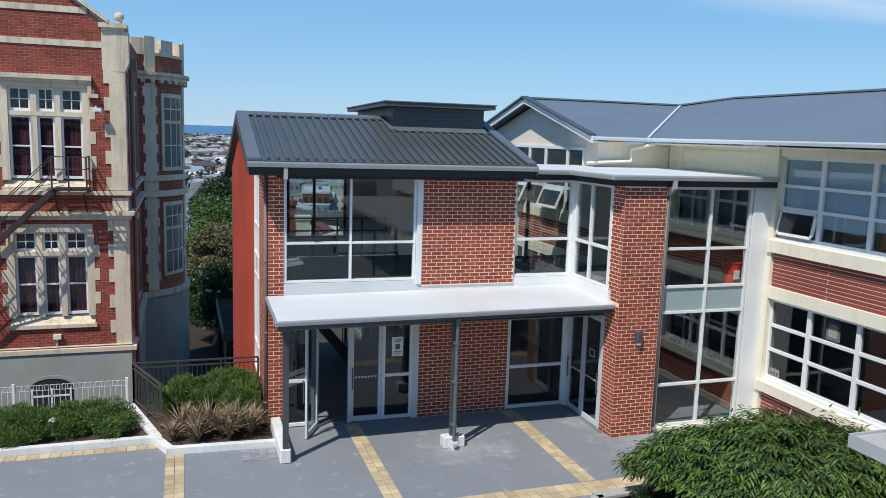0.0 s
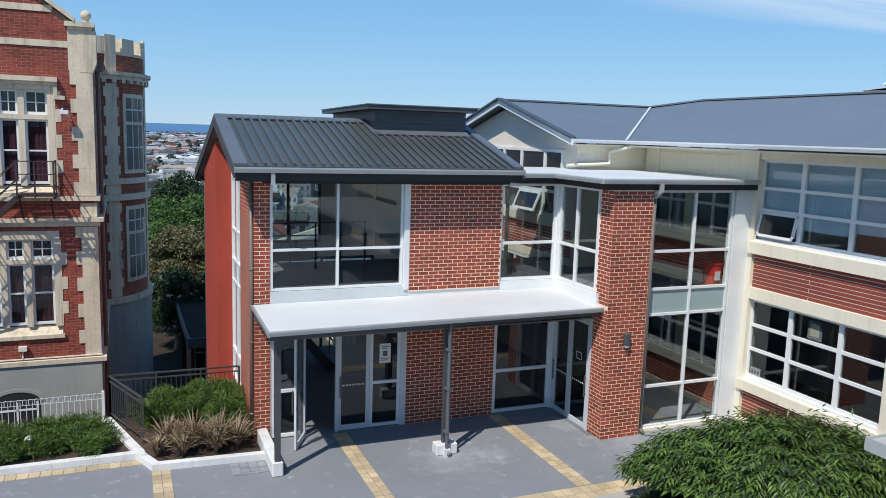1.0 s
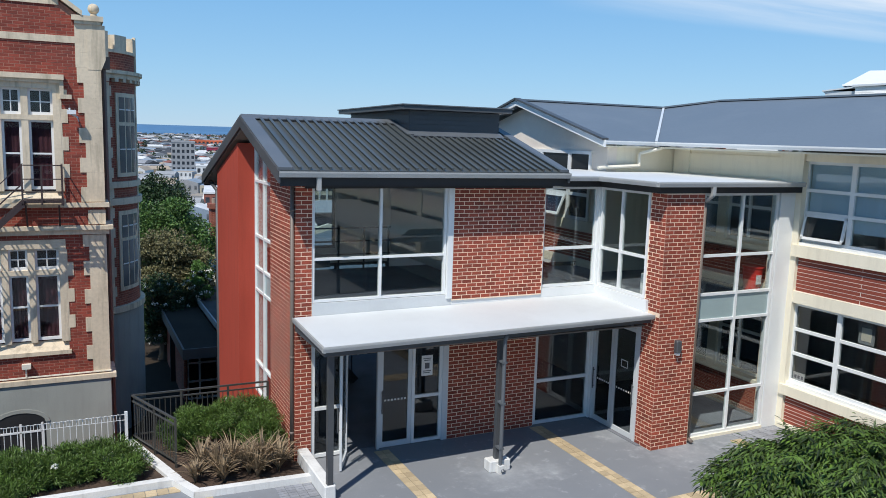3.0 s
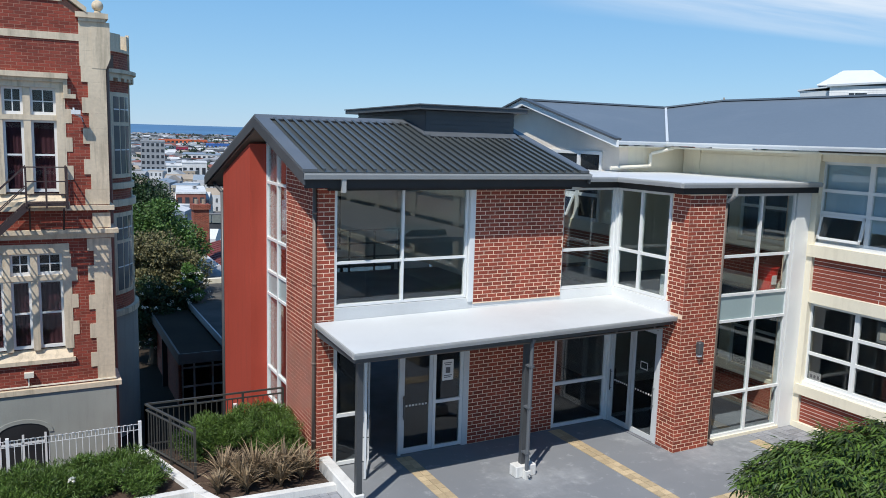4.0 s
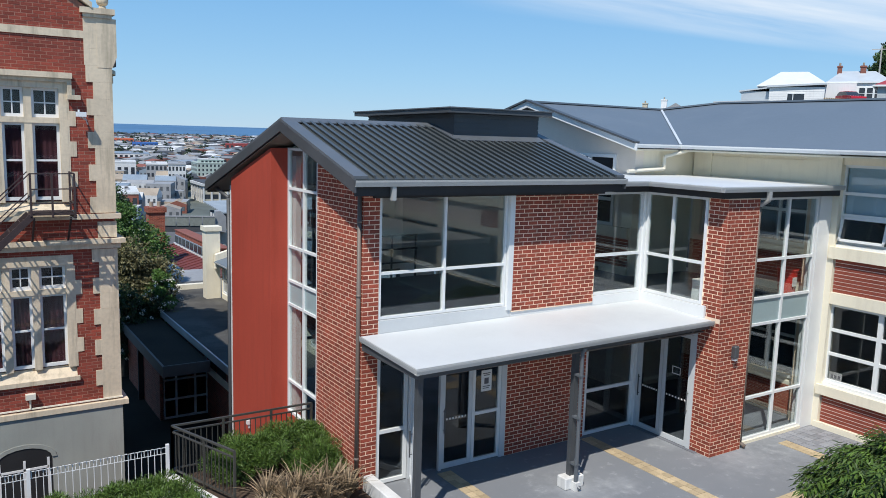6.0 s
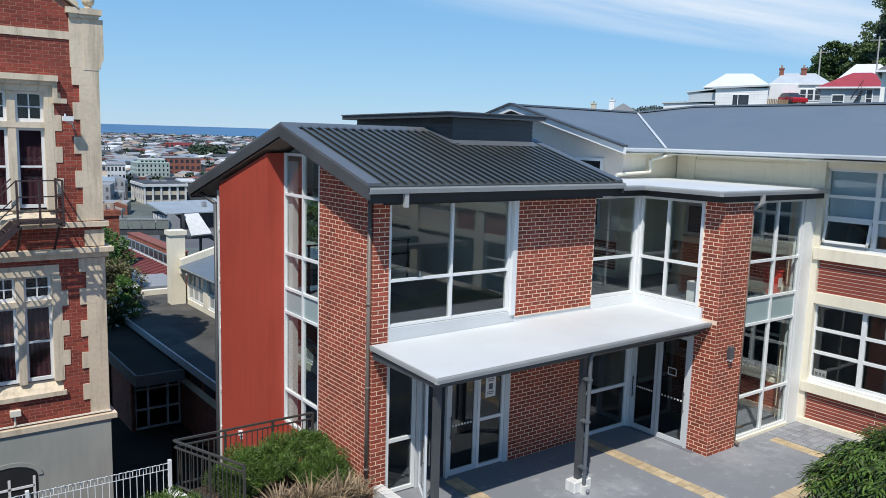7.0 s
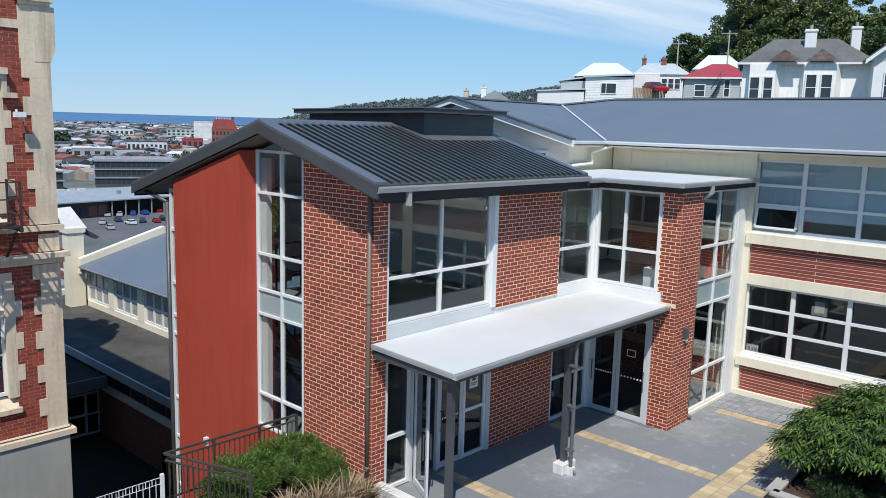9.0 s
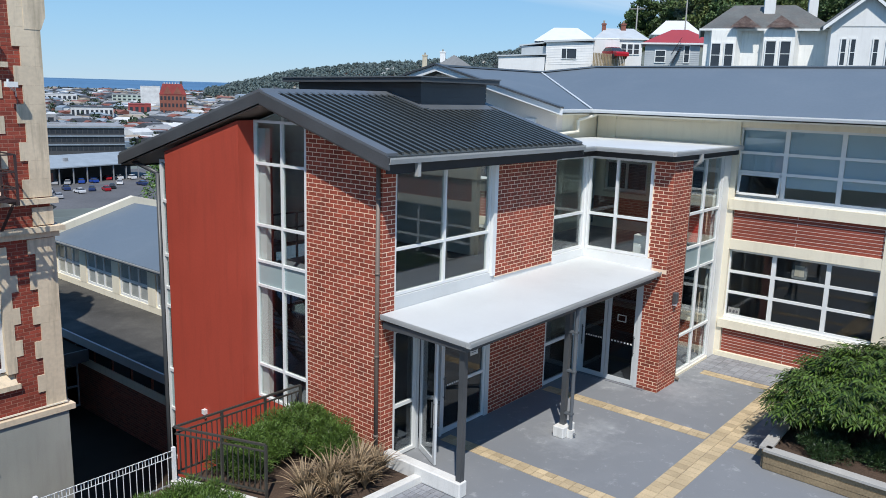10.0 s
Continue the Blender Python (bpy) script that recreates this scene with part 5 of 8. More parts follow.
part("corbelled_head", bm, "stone", old)
bm = bmesh.new()
bmesh.ops.create_uvsphere(bm, u_segments=16, v_segments=10, radius=0.13, matrix=Matrix.Translation((CX - 0.12, 23.5, 9.56)))
tube(bm, (CX - 0.12, 23.5, 9.36), (CX - 0.12, 23.5, 9.46), 0.10, 12, 0.06)
part("ball_finial", bm, "stone", old, smooth=True)
bm = bmesh.new()
for a, b in (((-1.85, 9.34), (-2.75, 9.99)), ((-2.75, 9.99), (-5.2, 12.24))):
    prism(bm, [(a[0], 23.16, a[1]), (b[0], 23.16, b[1]), (b[0], 23.16, b[1] + 0.12), (a[0], 23.16, a[1] + 0.12)], (0, 0.7, 0))
part("gable_coping", bm, "stone", old)


def mullioned(z0, z_sill, z_tr, z_top, hood):
    """Three lights with a transom, stone jambs, sill and hood; sashes and dark curtains behind."""
    u0, u1 = W2
    bm = bmesh.new()
    OF.poly(bm, [(u0, z_sill), (u0 + 0.16, z_sill), (u0 + 0.16, z_top), (u1 - 0.16, z_top), (u1 - 0.16, z_sill), (u1, z_sill), (u1, z_top + 0.22), (u0, z_top + 0.22)], -0.35, 0.02)
    win = part("window", bm, "stone", old, "three-light window in limestone mullions")
    for c in (u0 + 0.765, u1 - 0.765):
        bm = bmesh.new()
        OF.slab(bm, c - 0.075, c + 0.075, z_sill, z_top, -0.22, -0.02)
        part("mullion", bm, "stone", win)
    bm = bmesh.new()
    OF.slab(bm, u0 + 0.16, u1 - 0.16, z_tr - 0.06, z_tr + 0.06, -0.22, -0.01)
    part("transom", bm, "stone", win)
    bm = bmesh.new()
    prism(bm, [OF.at(u0, z0, 0.05), OF.at(u0, z_sill, -0.16), OF.at(u0, z0, -0.16)], (u1 - u0, 0, 0))
    OF.slab(bm, u0 - 0.05, u1 + 0.05, z0 - 0.10, z0, -0.3, 0.07)
    part("window_sill", bm, "stone", win)
    if hood:
        bm = bmesh.new()
        OF.slab(bm, u0 - 0.08, u1 + 0.10, z_top + 0.22, z_top + 0.34, -0.1, 0.16)
        OF.slab(bm, u0 - 0.05, u1 + 0.06, z_top + 0.14, z_top + 0.22, -0.1, 0.09)
        OF.slab(bm, u1 + 0.0, u1 + 0.09, z_top - 0.12, z_top + 0.22, -0.1, 0.10)
        OF.slab(bm, u1 + 0.0, u1 + 0.26, z_top - 0.22, z_top - 0.12, -0.1, 0.12)
        part("hood_mould", bm, "stone", win)
    k = 0
    z = z_sill
    while z < z_top - 0.1:
        h = 0.33
        bm = bmesh.new()
        ln = 0.16 if k % 2 else 0.03
        OF.slab(bm, u1 - 0.01, u1 + ln, z, min(z + h, z_top), -0.2, 0.016)
        part("jamb_stone", bm, "stone", win)
        bm = bmesh.new()
        OF.slab(bm, u0 - ln, u0 + 0.01, z, min(z + h, z_top), -0.2, 0.016)
        part("jamb_stone", bm, "stone", win)
        z, k = z + h, k + 1
    cs = [(u0 + 0.16, u0 + 0.69), (u0 + 0.84, u1 - 0.84), (u1 - 0.69, u1 - 0.16)]
    for a, b in cs:
        bm = bmesh.new()
        w = 0.055
        mid = (z_sill + z_tr) / 2 + 0.02
        for z_a, z_b, bars in ((z_sill + 0.04, z_tr - 0.06, "sash"), (z_tr + 0.06, z_top, "top")):
            OF.slab(bm, a, a + w, z_a, z_b, -0.15, -0.09)
            OF.slab(bm, b - w, b, z_a, z_b, -0.15, -0.09)
            OF.slab(bm, a + w, b - w, z_a, z_a + w * 1.3, -0.15, -0.09)
            OF.slab(bm, a + w, b - w, z_b - w, z_b, -0.15, -0.09)
            if bars == "sash":
                OF.slab(bm, a + w, b - w, mid - 0.02, mid + 0.02, -0.145, -0.085)
            else:
                c, m = (a + b) / 2, (z_a + z_b) / 2
                OF.slab(bm, c - 0.012, c + 0.012, z_a + w, z_b - w, -0.14, -0.095)
                OF.slab(bm, a + w, b - w, m - 0.012, m + 0.012, -0.139, -0.096)
        part("sash", bm, "old_sash", win)
        bm = bmesh.new()
        OF.slab(bm, a + 0.02, b - 0.02, z_sill + 0.05, z_top - 0.02, -0.125, -0.12)
        part("pane", bm, "old_glass", win).visible_shadow = False
        bm = bmesh.new()
        n = 10
        us = [a + (b - a) * i / n for i in range(n + 1)]
        vs = [[bm.verts.new(OF.at(u, zz, -0.19 + 0.015 * (i % 2))) for i, u in enumerate(us)] for zz in (z_sill, z_tr - 0.02)]
        for i in range(n):
            bm.faces.new((vs[0][i], vs[0][i + 1], vs[1][i + 1], vs[1][i]))
        part("curtain", bm, "dark_curtain", win)
    # Black sheet added behind the lights, standing in for the unlit room.
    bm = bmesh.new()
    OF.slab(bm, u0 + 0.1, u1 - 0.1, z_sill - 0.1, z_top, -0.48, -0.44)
    part("dark_room_sheet", bm, "fascia", win)


mullioned(1.20, 1.42, 3.17, 3.76, False)
mullioned(4.98, 5.16, 6.92, 7.60, True)
# basement window with an arched head
bm = bmesh.new()
n = 10
arch = [(-4.10, -2.2), (-3.00, -2.2), (-3.00, -0.58)] + [(-3.55 + 0.55 * math.cos(math.pi * i / n), -0.58 + 0.28 * math.sin(math.pi * i / n)) for i in range(1, n)] + [(-4.10, -0.58)]
OF.poly(bm, arch, 0.05, 0.104)
bw = part("basement_window", bm, "fascia", old, "dark arched basement window")
bm = bmesh.new()
for u in (-4.05, -3.56, -3.08):
    OF.slab(bm, u - 0.025, u + 0.025, -2.2, -0.58, 0.10, 0.12)
OF.slab(bm, -4.05, -3.08, -0.82, -0.77, 0.10, 0.12)
part("sash", bm, "old_sash", bw)
bm = bmesh.new()
for i in range(n):
    a0, a1 = math.pi * i / n, math.pi * (i + 1) / n
    prism(bm, [OF.at(-3.55 + r * 0.55 * math.cos(a), -0.58 + (0.28 + (r - 1) * 0.5) * math.sin(a), 0.1) for r, a in ((1.0, a0), (1.18, a0), (1.18, a1), (1.0, a1))], (0, -0.02, 0))
bmesh.ops.remove_doubles(bm, verts=bm.verts, dist=0.002)
part("arch_label", bm, "render_grey", bw)
# electrical box, pipe and security cameras
bm = bmesh.new()
tube(bm, (-3.38, 23.25, 0.58), (-3.38, 23.25, 0.82), 0.02)
box(bm, -3.47, -3.27, 23.18, 23.3, 0.80, 0.92)
bar(bm, (-8, 23.26, 0.57), (CX + 0.02, 23.26, 0.57), 0.03, 0.03)
part("conduit", bm, "white_pipe", old)
for zc, u in ((7.05, -2.18),):
    seccam = thing("security_camera", "white weatherproof security camera on a bracket", "camera", (u, 23.2, zc))
    bm = bmesh.new()
    box(bm, u - 0.08, u + 0.12, 23.0, 23.12, zc - 0.03, zc + 0.07)
    part("housing", bm, "white", seccam)
    bm = bmesh.new()
    bar(bm, (u, 23.06, zc - 0.03), (u + 0.16, 23.3, zc - 0.10), 0.03, 0.03)
    tube(bm, (u + 0.1, 23.1, zc - 0.03), (u + 0.18, 23.28, zc - 0.2), 0.012)
    part("bracket", bm, "alu", seccam)
    bm = bmesh.new()
    tube(bm, (u - 0.02, 23.1, zc + 0.07), (u - 0.02, 23.1, zc + 0.12), 0.02)
    part("aerial", bm, "alu", seccam)

# fire escape landing and stair
fe = thing("fire_escape", "rust-dark iron fire escape landing and stair on the wall", "fire escape", (-2.9, 22.9, 4.8))
bm = bmesh.new()
for i in range(12):
    y = 22.52 + 0.065 * i
    box(bm, -3.25, -2.42, y, y + 0.035, 4.95, 4.99)
for x in (-3.25, -2.42):
    box(bm, x - 0.03, x + 0.03, 22.5, 23.3, 4.88, 4.95)
part("landing_grate", bm, "iron", fe)
bm = bmesh.new()
for x, y in ((-2.42, 22.5), (-2.42, 23.2), (-3.25, 22.5), (-2.85, 22.5)):
    bar(bm, (x, y, 4.9), (x, y, 5.82), 0.04, 0.04)
    part("landing_post", bm, "iron", fe)
    bm = bmesh.new()
for z in (5.2, 5.5, 5.82):
    bar(bm, (-3.25, 22.5, z), (-2.42, 22.5, z), 0.025, 0.025)
    bar(bm, (-2.42, 22.5, z), (-2.42, 23.25, z), 0.025, 0.025)
    part("landing_rail", bm, "iron", fe)
    bm = bmesh.new()
bm.free()
for y in (22.5, 23.15):
    bm = bmesh.new()
    bar(bm, (-3.25, y, 4.93), (-7.6, y, 0.6), 0.04, 0.13)
    part("stringer", bm, "iron", fe)
    bm = bmesh.new()
    for h in (0.45, 0.9):
        bar(bm, (-3.25, y, 4.93 + h), (-7.6, y, 0.6 + h), 0.022, 0.022)
    for i in range(1, 4):
        x = -3.25 - 1.35 * i
        bar(bm, (x, y, 4.93 - 1.344 * i), (x, y, 5.85 - 1.344 * i), 0.028, 0.028)
    part("stair_rail", bm, "iron", fe)
bm = bmesh.new()
for i in range(22):
    x, z = -3.35 - 0.195 * i, 4.80 - 0.194 * i
    for k in range(2):
        box(bm, x - 0.025 - 0.1 * k, x - 0.1 * k, 22.5, 23.15, z, z + 0.02)
part("treads", bm, "iron", fe)
for x in (-2.5, -3.2):
    bm = bmesh.new()
    bar(bm, (x, 22.55, 4.88), (x, 23.3, 4.2), 0.04, 0.04)
    part("bracket", bm, "iron", fe)

# round stair tower beside it
TC, TR = Vector((-2.52, 32.8, 0)), 2.55


def ring_part(name, mat, r0, r1, z0, z1, parent, a0=0.0, a1=2 * math.pi, seg=56, label=""):
    bm = bmesh.new()
    full = a1 - a0 > 6.2
    n = seg if full else max(2, int(seg * (a1 - a0) / 6.28))
    def pt(r, i, z):
        a = a0 + (a1 - a0) * i / n
        return bm.verts.new((TC.x + r * math.cos(a), TC.y + r * math.sin(a), z))
    rows = [[pt(r, i, z) for i in range(n if full else n + 1)] for r, z in ((r1, z0), (r1, z1), (r0, z1), (r0, z0))]
    m = len(rows[0])
    for k in range(4):
        for i in range(m if full else m - 1):
            bm.faces.new((rows[k][i], rows[k][(i + 1) % m], rows[(k + 1) % 4][(i + 1) % m], rows[(k + 1) % 4][i]))
    if not full:
        bm.faces.new([rows[k][0] for k in range(4)])
        bm.faces.new([rows[k][-1] for k in range(4)])
    return part(name, bm, mat, parent, label)


tower = ring_part("tower", "old_brick", 1.9, TR, 0.4, 9.25, old, label="round brick tower with limestone bands and battlements")
ring_part("tower_plinth", "render_grey", 1.9, TR + 0.10, LOW, 0.42, tower)
for z0, z1, d in ((0.40, 0.60, 0.16), (4.12, 4.34, 0.14), (4.70, 4.90, 0.10), (8.35, 8.50, 0.16), (8.50, 8.62, 0.24), (9.20, 9.30, 0.05)):
    ring_part("tower_string", "stone", 2.0, TR + d, z0, z1, tower)
for i in range(44):
    a = 2 * math.pi * i / 44
    ring_part("dentil", "stone", TR, TR + 0.16, 8.24, 8.35, tower, a, a + 0.06, 100)
for i in range(14):
    a = 2 * math.pi * i / 14 + 0.1
    ring_part("merlon", "stone", TR - 0.25, TR + 0.04, 9.30, 9.78, tower, a, a + 0.24)
for a in (radians(-32), radians(41), radians(-105)):
    for s in (-1, 1):
        c = a + s * 0.43
        zz, k = 0.62, 0
        while zz < 8.2:  # up to the dentils
            wq = 0.115 if k % 2 else 0.085
            ring_part("tower_quoin", "stone", TR - 0.05, TR + 0.025, zz, min(zz + 0.34, 8.22), tower, c - wq, c + wq)
            zz, k = zz + 0.34, k + 1
        ring_part("parapet_pier", "stone", TR - 0.05, TR + 0.05, 8.62, 9.86, tower, c - 0.08, c + 0.08)
    for z0, z1 in ((1.25, 3.75), (5.2, 7.75)):
        ring_part("tower_window", "stone", TR - 0.2, TR + 0.04, z0 - 0.14, z1 + 0.14, tower, a - 0.25, a + 0.25)
        for b0, b1 in ((-0.195, -0.085), (-0.055, 0.055), (0.085, 0.195)):
            for y0, y1 in ((z0, z0 + 1.6), (z0 + 1.72, z1)):
                ring_part("tower_pane", "shaded_pane", TR - 0.2, TR + 0.045, y0, y1, tower, a + b0, a + b1)
                ring_part("tower_sash", "old_sash", TR - 0.2, TR + 0.055, (y0 + y1) / 2 - 0.02, (y0 + y1) / 2 + 0.02, tower, a + b0, a + b1)
bm = bmesh.new()
tube(bm, (CX + 0.10, 24.3, LOW), (CX + 0.10, 24.3, 8.2), 0.06, 8)
box(bm, CX, CX + 0.25, 24.15, 24.45, 8.2, 8.5)
part("downpipe", bm, "pipe", old)
for y in (25.4, 27.2):
    for z0, z1 in ((1.3, 3.7), (5.2, 7.6)):
        bm = bmesh.new()
        box(bm, CX - 0.02, CX + 0.05, y - 0.6, y + 0.6, z0 - 0.15, z1 + 0.15)
        sw = part("side_window", bm, "stone", old)
        for c in (-0.3, 0.3):
            bm = bmesh.new()
            box(bm, CX + 0.05, CX + 0.06, y + c - 0.22, y + c + 0.22, z0, z1)
            part("pane", bm, "fascia", sw)


# ---- planting beds, kerbs, fence and railing ----
kerb = thing("kerb", "low white concrete kerb edging the planting beds", "kerb", (-1, 16.6, 0))
for k, pts in enumerate(([(-9.0, 17.02), (-0.66, 17.06)], [(-0.66, 17.06), (-0.36, 16.36)], [(-0.36, 16.36), (1.76, 16.25)])):
    bm = bmesh.new()
    a, b = Vector((*pts[0], 0.06 + 0.004 * (k % 2))), Vector((*pts[1], 0.06 + 0.004 * (k % 2)))
    a, b = a - (b - a).normalized() * 0.06, b + (b - a).normalized() * 0.06
    bar(bm, a, b, 0.17, 0.14)
    part("kerb_length", bm, "concrete", kerb)
wall_r = thing("retaining_wall", "white painted retaining wall under the railing", "wall", (-0.9, 18.3, 0))
bm = bmesh.new()
bar(bm, (-1.32, 19.45, -0.1), (-0.62, 17.1, -0.1), 0.20, 0.40)
bar(bm, (-1.35, 19.5, -0.2), (1.72, 19.5, -0.2), 0.16, 0.3)
part("wall", bm, "concrete", wall_r)
sheet("planting_bed", [(-0.36, 16.38), (1.76, 16.28), (1.72, 19.45), (-1.25, 19.45), (-0.62, 17.1)], 0.03, "soil", "dark bark mulch in the planting bed", "mulch")
sheet("planting_bed", [(-9, 17.06), (-0.66, 17.08), (-1.3, 19.4), (-9, 19.4)], 0.025, "soil", "dark soil in the rose bed", "soil")

rail = thing("railing", "dark galvanised steel railing with thin balusters", "railing", (0, 19, 0))
A, B, C = Vector((-1.22, 19.55, 0.06)), Vector((-0.55, 17.75, 0.06)), Vector((1.70, 19.52, 0.06))
for p, q in ((A, B), (A, C)):
    d = (q - p)
    bm = bmesh.new()
    bar(bm, p + Vector((0, 0, 0.98)), q + Vector((0, 0, 0.98)), 0.042, 0.036)
    bar(bm, p + Vector((0, 0, 0.86)), q + Vector((0, 0, 0.86)), 0.03, 0.03)
    bar(bm, p + Vector((0, 0, 0.10)), q + Vector((0, 0, 0.10)), 0.03, 0.03)
    part("rail", bm, "steel_rail", rail)
    n = int(d.length / 0.11)
    for i in range(n + 1):
        c = p + d * (i / n)
        bm = bmesh.new()
        big = i % 9 == 0 or i == n
        w = 0.045 if big else 0.016
        box(bm, c.x - w / 2, c.x + w / 2, c.y - w / 2, c.y + w / 2, -0.02 if big else 0.16, 1.04 if big else 0.92)
        part("post" if big else "baluster", bm, "steel_rail", rail)

fence = thing("loop_top_fence", "white loop-top wire fence behind the rose bed", "fence", (-5, 19.4, 0))
n = 13
FX0, FX1, FY = -9.4, -1.36, 19.36
for i in range(4):
    x = FX1 - 2.4 * i
    bm = bmesh.new()
    box(bm, x - 0.03, x + 0.03, FY - 0.03, FY + 0.03, -0.1, 0.76)
    part("post", bm, "fence_white", fence)
x = FX1 - 0.12
while x > FX0:
    bm = bmesh.new()
    tube(bm, (x, FY, -0.1), (x, FY, 0.70), 0.007, 5)
    tube(bm, (x, FY, 0.70), (x - 0.035, FY - 0.03, 0.72), 0.007, 5)
    tube(bm, (x - 0.035, FY - 0.03, 0.72), (x - 0.07, FY, 0.70), 0.007, 5)
    tube(bm, (x - 0.07, FY, 0.70), (x - 0.07, FY, 0.58), 0.007, 5)
    part("loop_wire", bm, "fence_white", fence)
    x -= 0.12
bm = bmesh.new()
for z in (0.70, 0.58, 0.02):
    bar(bm, (FX0, FY, z), (FX1, FY, z), 0.009, 0.009)
part("cross_wire", bm, "fence_white", fence)


# ---- plants ----
def leaf_mesh(name, centres, size, slim, seed, mat, parent, droop=0.3, label=""):
    """Many small bent leaves, two quads each, round the given centres (x, y, z, spread)."""
    rng = np.random.RandomState(seed)
    verts, faces = [], []
    for cx, cy, cz, sp, count in centres:
        dirs = rng.normal(size=(count, 3))
        dirs /= np.linalg.norm(dirs, axis=1)[:, None]
        rad = sp * (0.55 + 0.45 * rng.rand(count))[:, None]
        pos = np.array([cx, cy, cz]) + dirs * rad * np.array([1, 1, 0.75])
        out = dirs + rng.normal(scale=0.55, size=(count, 3))
        out[:, 2] -= droop
        out /= np.linalg.norm(out, axis=1)[:, None]
        side = np.cross(out, rng.normal(size=(count, 3)))
        side /= np.linalg.norm(side, axis=1)[:, None] + 1e-9
        up = np.cross(side, out)
        ls = size * (0.7 + 0.6 * rng.rand(count))
        for p, o, s, u, l in zip(pos, out, side, up, ls):
            w = l * slim
            n = len(verts)
            mid = p + o * l * 0.5 + u * l * 0.10
            verts += [tuple(p), tuple(mid + s * w), tuple(p + o * l - u * l * 0.05), tuple(mid - s * w)]
            faces.append((n, n + 1, n + 2, n + 3))
    me = bpy.data.meshes.new(name)
    me.from_pydata(verts, [], faces)
    return placed(name, me, mat, parent, label)


def clumps(seed, n, centre, radii, sp, count, lower=-0.4):
    rng = random.Random(seed)
    out = []
    while len(out) < n:
        v = Vector((rng.gauss(0, 1), rng.gauss(0, 1), rng.gauss(0, 1))).normalized()
        if v.z < lower:
            continue
        r = rng.uniform(0.55, 1.02)
        out.append((centre[0] + v.x * radii[0] * r, centre[1] + v.y * radii[1] * r, centre[2] + v.z * radii[2] * r, sp * rng.uniform(0.7, 1.25), count))
    return out


def shrub(name, label, category, base, radii, seed, size=0.05, mat="leaf_bush", n=46, count=420, sp=0.2, group=""):
    ob = thing(name, label, category, base, group)
    cz = base[2] + radii[2] * 0.75
    bm = bmesh.new()
    rng = random.Random(seed)
    for i in range(9):
        a = rng.uniform(0, 6.28)
        k = rng.uniform(0.3, 0.8)
        tube(bm, base, (base[0] + radii[0] * k * math.cos(a), base[1] + radii[1] * k * math.sin(a), cz + radii[2] * rng.uniform(0, 0.6)), 0.025, 6, 0.008)
    part("stem", bm, "bark", ob)
    leaf_mesh("foliage", clumps(seed, n, (base[0], base[1], cz), radii, sp, count), size * 1.7, 0.075, seed, mat, ob, droop=-0.45)
    return ob


shrub("shrub", "dense fine-leaved green shrub against the brick wall", "shrub", (0.95, 18.75, 0.03), (0.75, 0.65, 0.50), 11, n=56)
shrub("shrub", "dense fine-leaved green shrub beside the railing", "shrub", (-0.05, 18.85, 0.03), (0.70, 0.60, 0.42), 12, n=50)
shrub("shrub", "dense fine-leaved green shrub against the brick wall", "shrub", (1.2, 17.95, 0.03), (0.42, 0.5, 0.42), 13, n=30)


def flax_plant(base, seed, h):
    ob = thing("flax", "bronze strap-leaved flax clump in the mulch", "plant", base, "flax clumps")
    rng = random.Random(seed)
    for i in range(88):
        a = rng.uniform(0, 6.28)
        lean = rng.uniform(0.10, 0.85)
        ln = h * rng.uniform(0.7, 1.15)
        w = rng.uniform(0.022, 0.040)
        bm = bmesh.new()
        d, s = Vector((math.cos(a), math.sin(a), 0)), Vector((-math.sin(a), math.cos(a), 0))
        prev = None
        for k in range(6):
            t = k / 5
            p = Vector(base) + d * (lean * ln * t * (0.4 + 0.75 * t)) + Vector((0, 0, ln * (t - 0.45 * lean * t * t * t)))
            ww = w * (1 - t * 0.92) * (0.7 + 0.6 * t * (1 - t) * 2)
            row = [bm.verts.new(p - s * ww + Vector((0, 0, ww * 0.4))), bm.verts.new(p), bm.verts.new(p + s * ww + Vector((0, 0, ww * 0.4)))]
            if prev:
                bm.faces.new((prev[0], prev[1], row[1], row[0]))
                bm.faces.new((prev[1], prev[2], row[2], row[1]))
            prev = row
        part("leaf", bm, "flax", ob)
    return ob


for k, (x, y, h) in enumerate(((-0.12, 17.25, 0.75), (0.45, 17.15, 0.85), (1.0, 17.05, 0.80), (1.38, 17.35, 0.62), (0.2, 16.75, 0.55), (0.85, 16.72, 0.60), (0.15, 17.0, 0.72), (0.72, 16.92, 0.72), (1.3, 16.85, 0.66), (-0.3, 16.9, 0.5))):
    flax_plant((x, y, 0.03), 40 + k, h)

# rose hedge with white blooms
for k in range(9):
    x = -1.75 - 0.85 * k
    shrub("rose_bush", "low dark green rose bush with a few white blooms", "shrub", (x, 17.95 + 0.18 * (k % 2), 0.03), (0.62, 0.74, 0.28), 60 + k, size=0.055, n=44, count=330, group="rose hedge")
rng = random.Random(8)
for k, (x, y, z) in enumerate(((-2.72, 17.62, 0.46), (-1.85, 17.66, 0.44), (-1.76, 17.72, 0.50))):
    bl = thing("rose_bloom", "white rose bloom on the hedge", "flower", (x, y, z), "rose blooms")
    leaf_mesh("petals", [(x, y, z, 0.045, 36)], 0.05, 0.45, 90 + k, "petal", bl, droop=0.0)

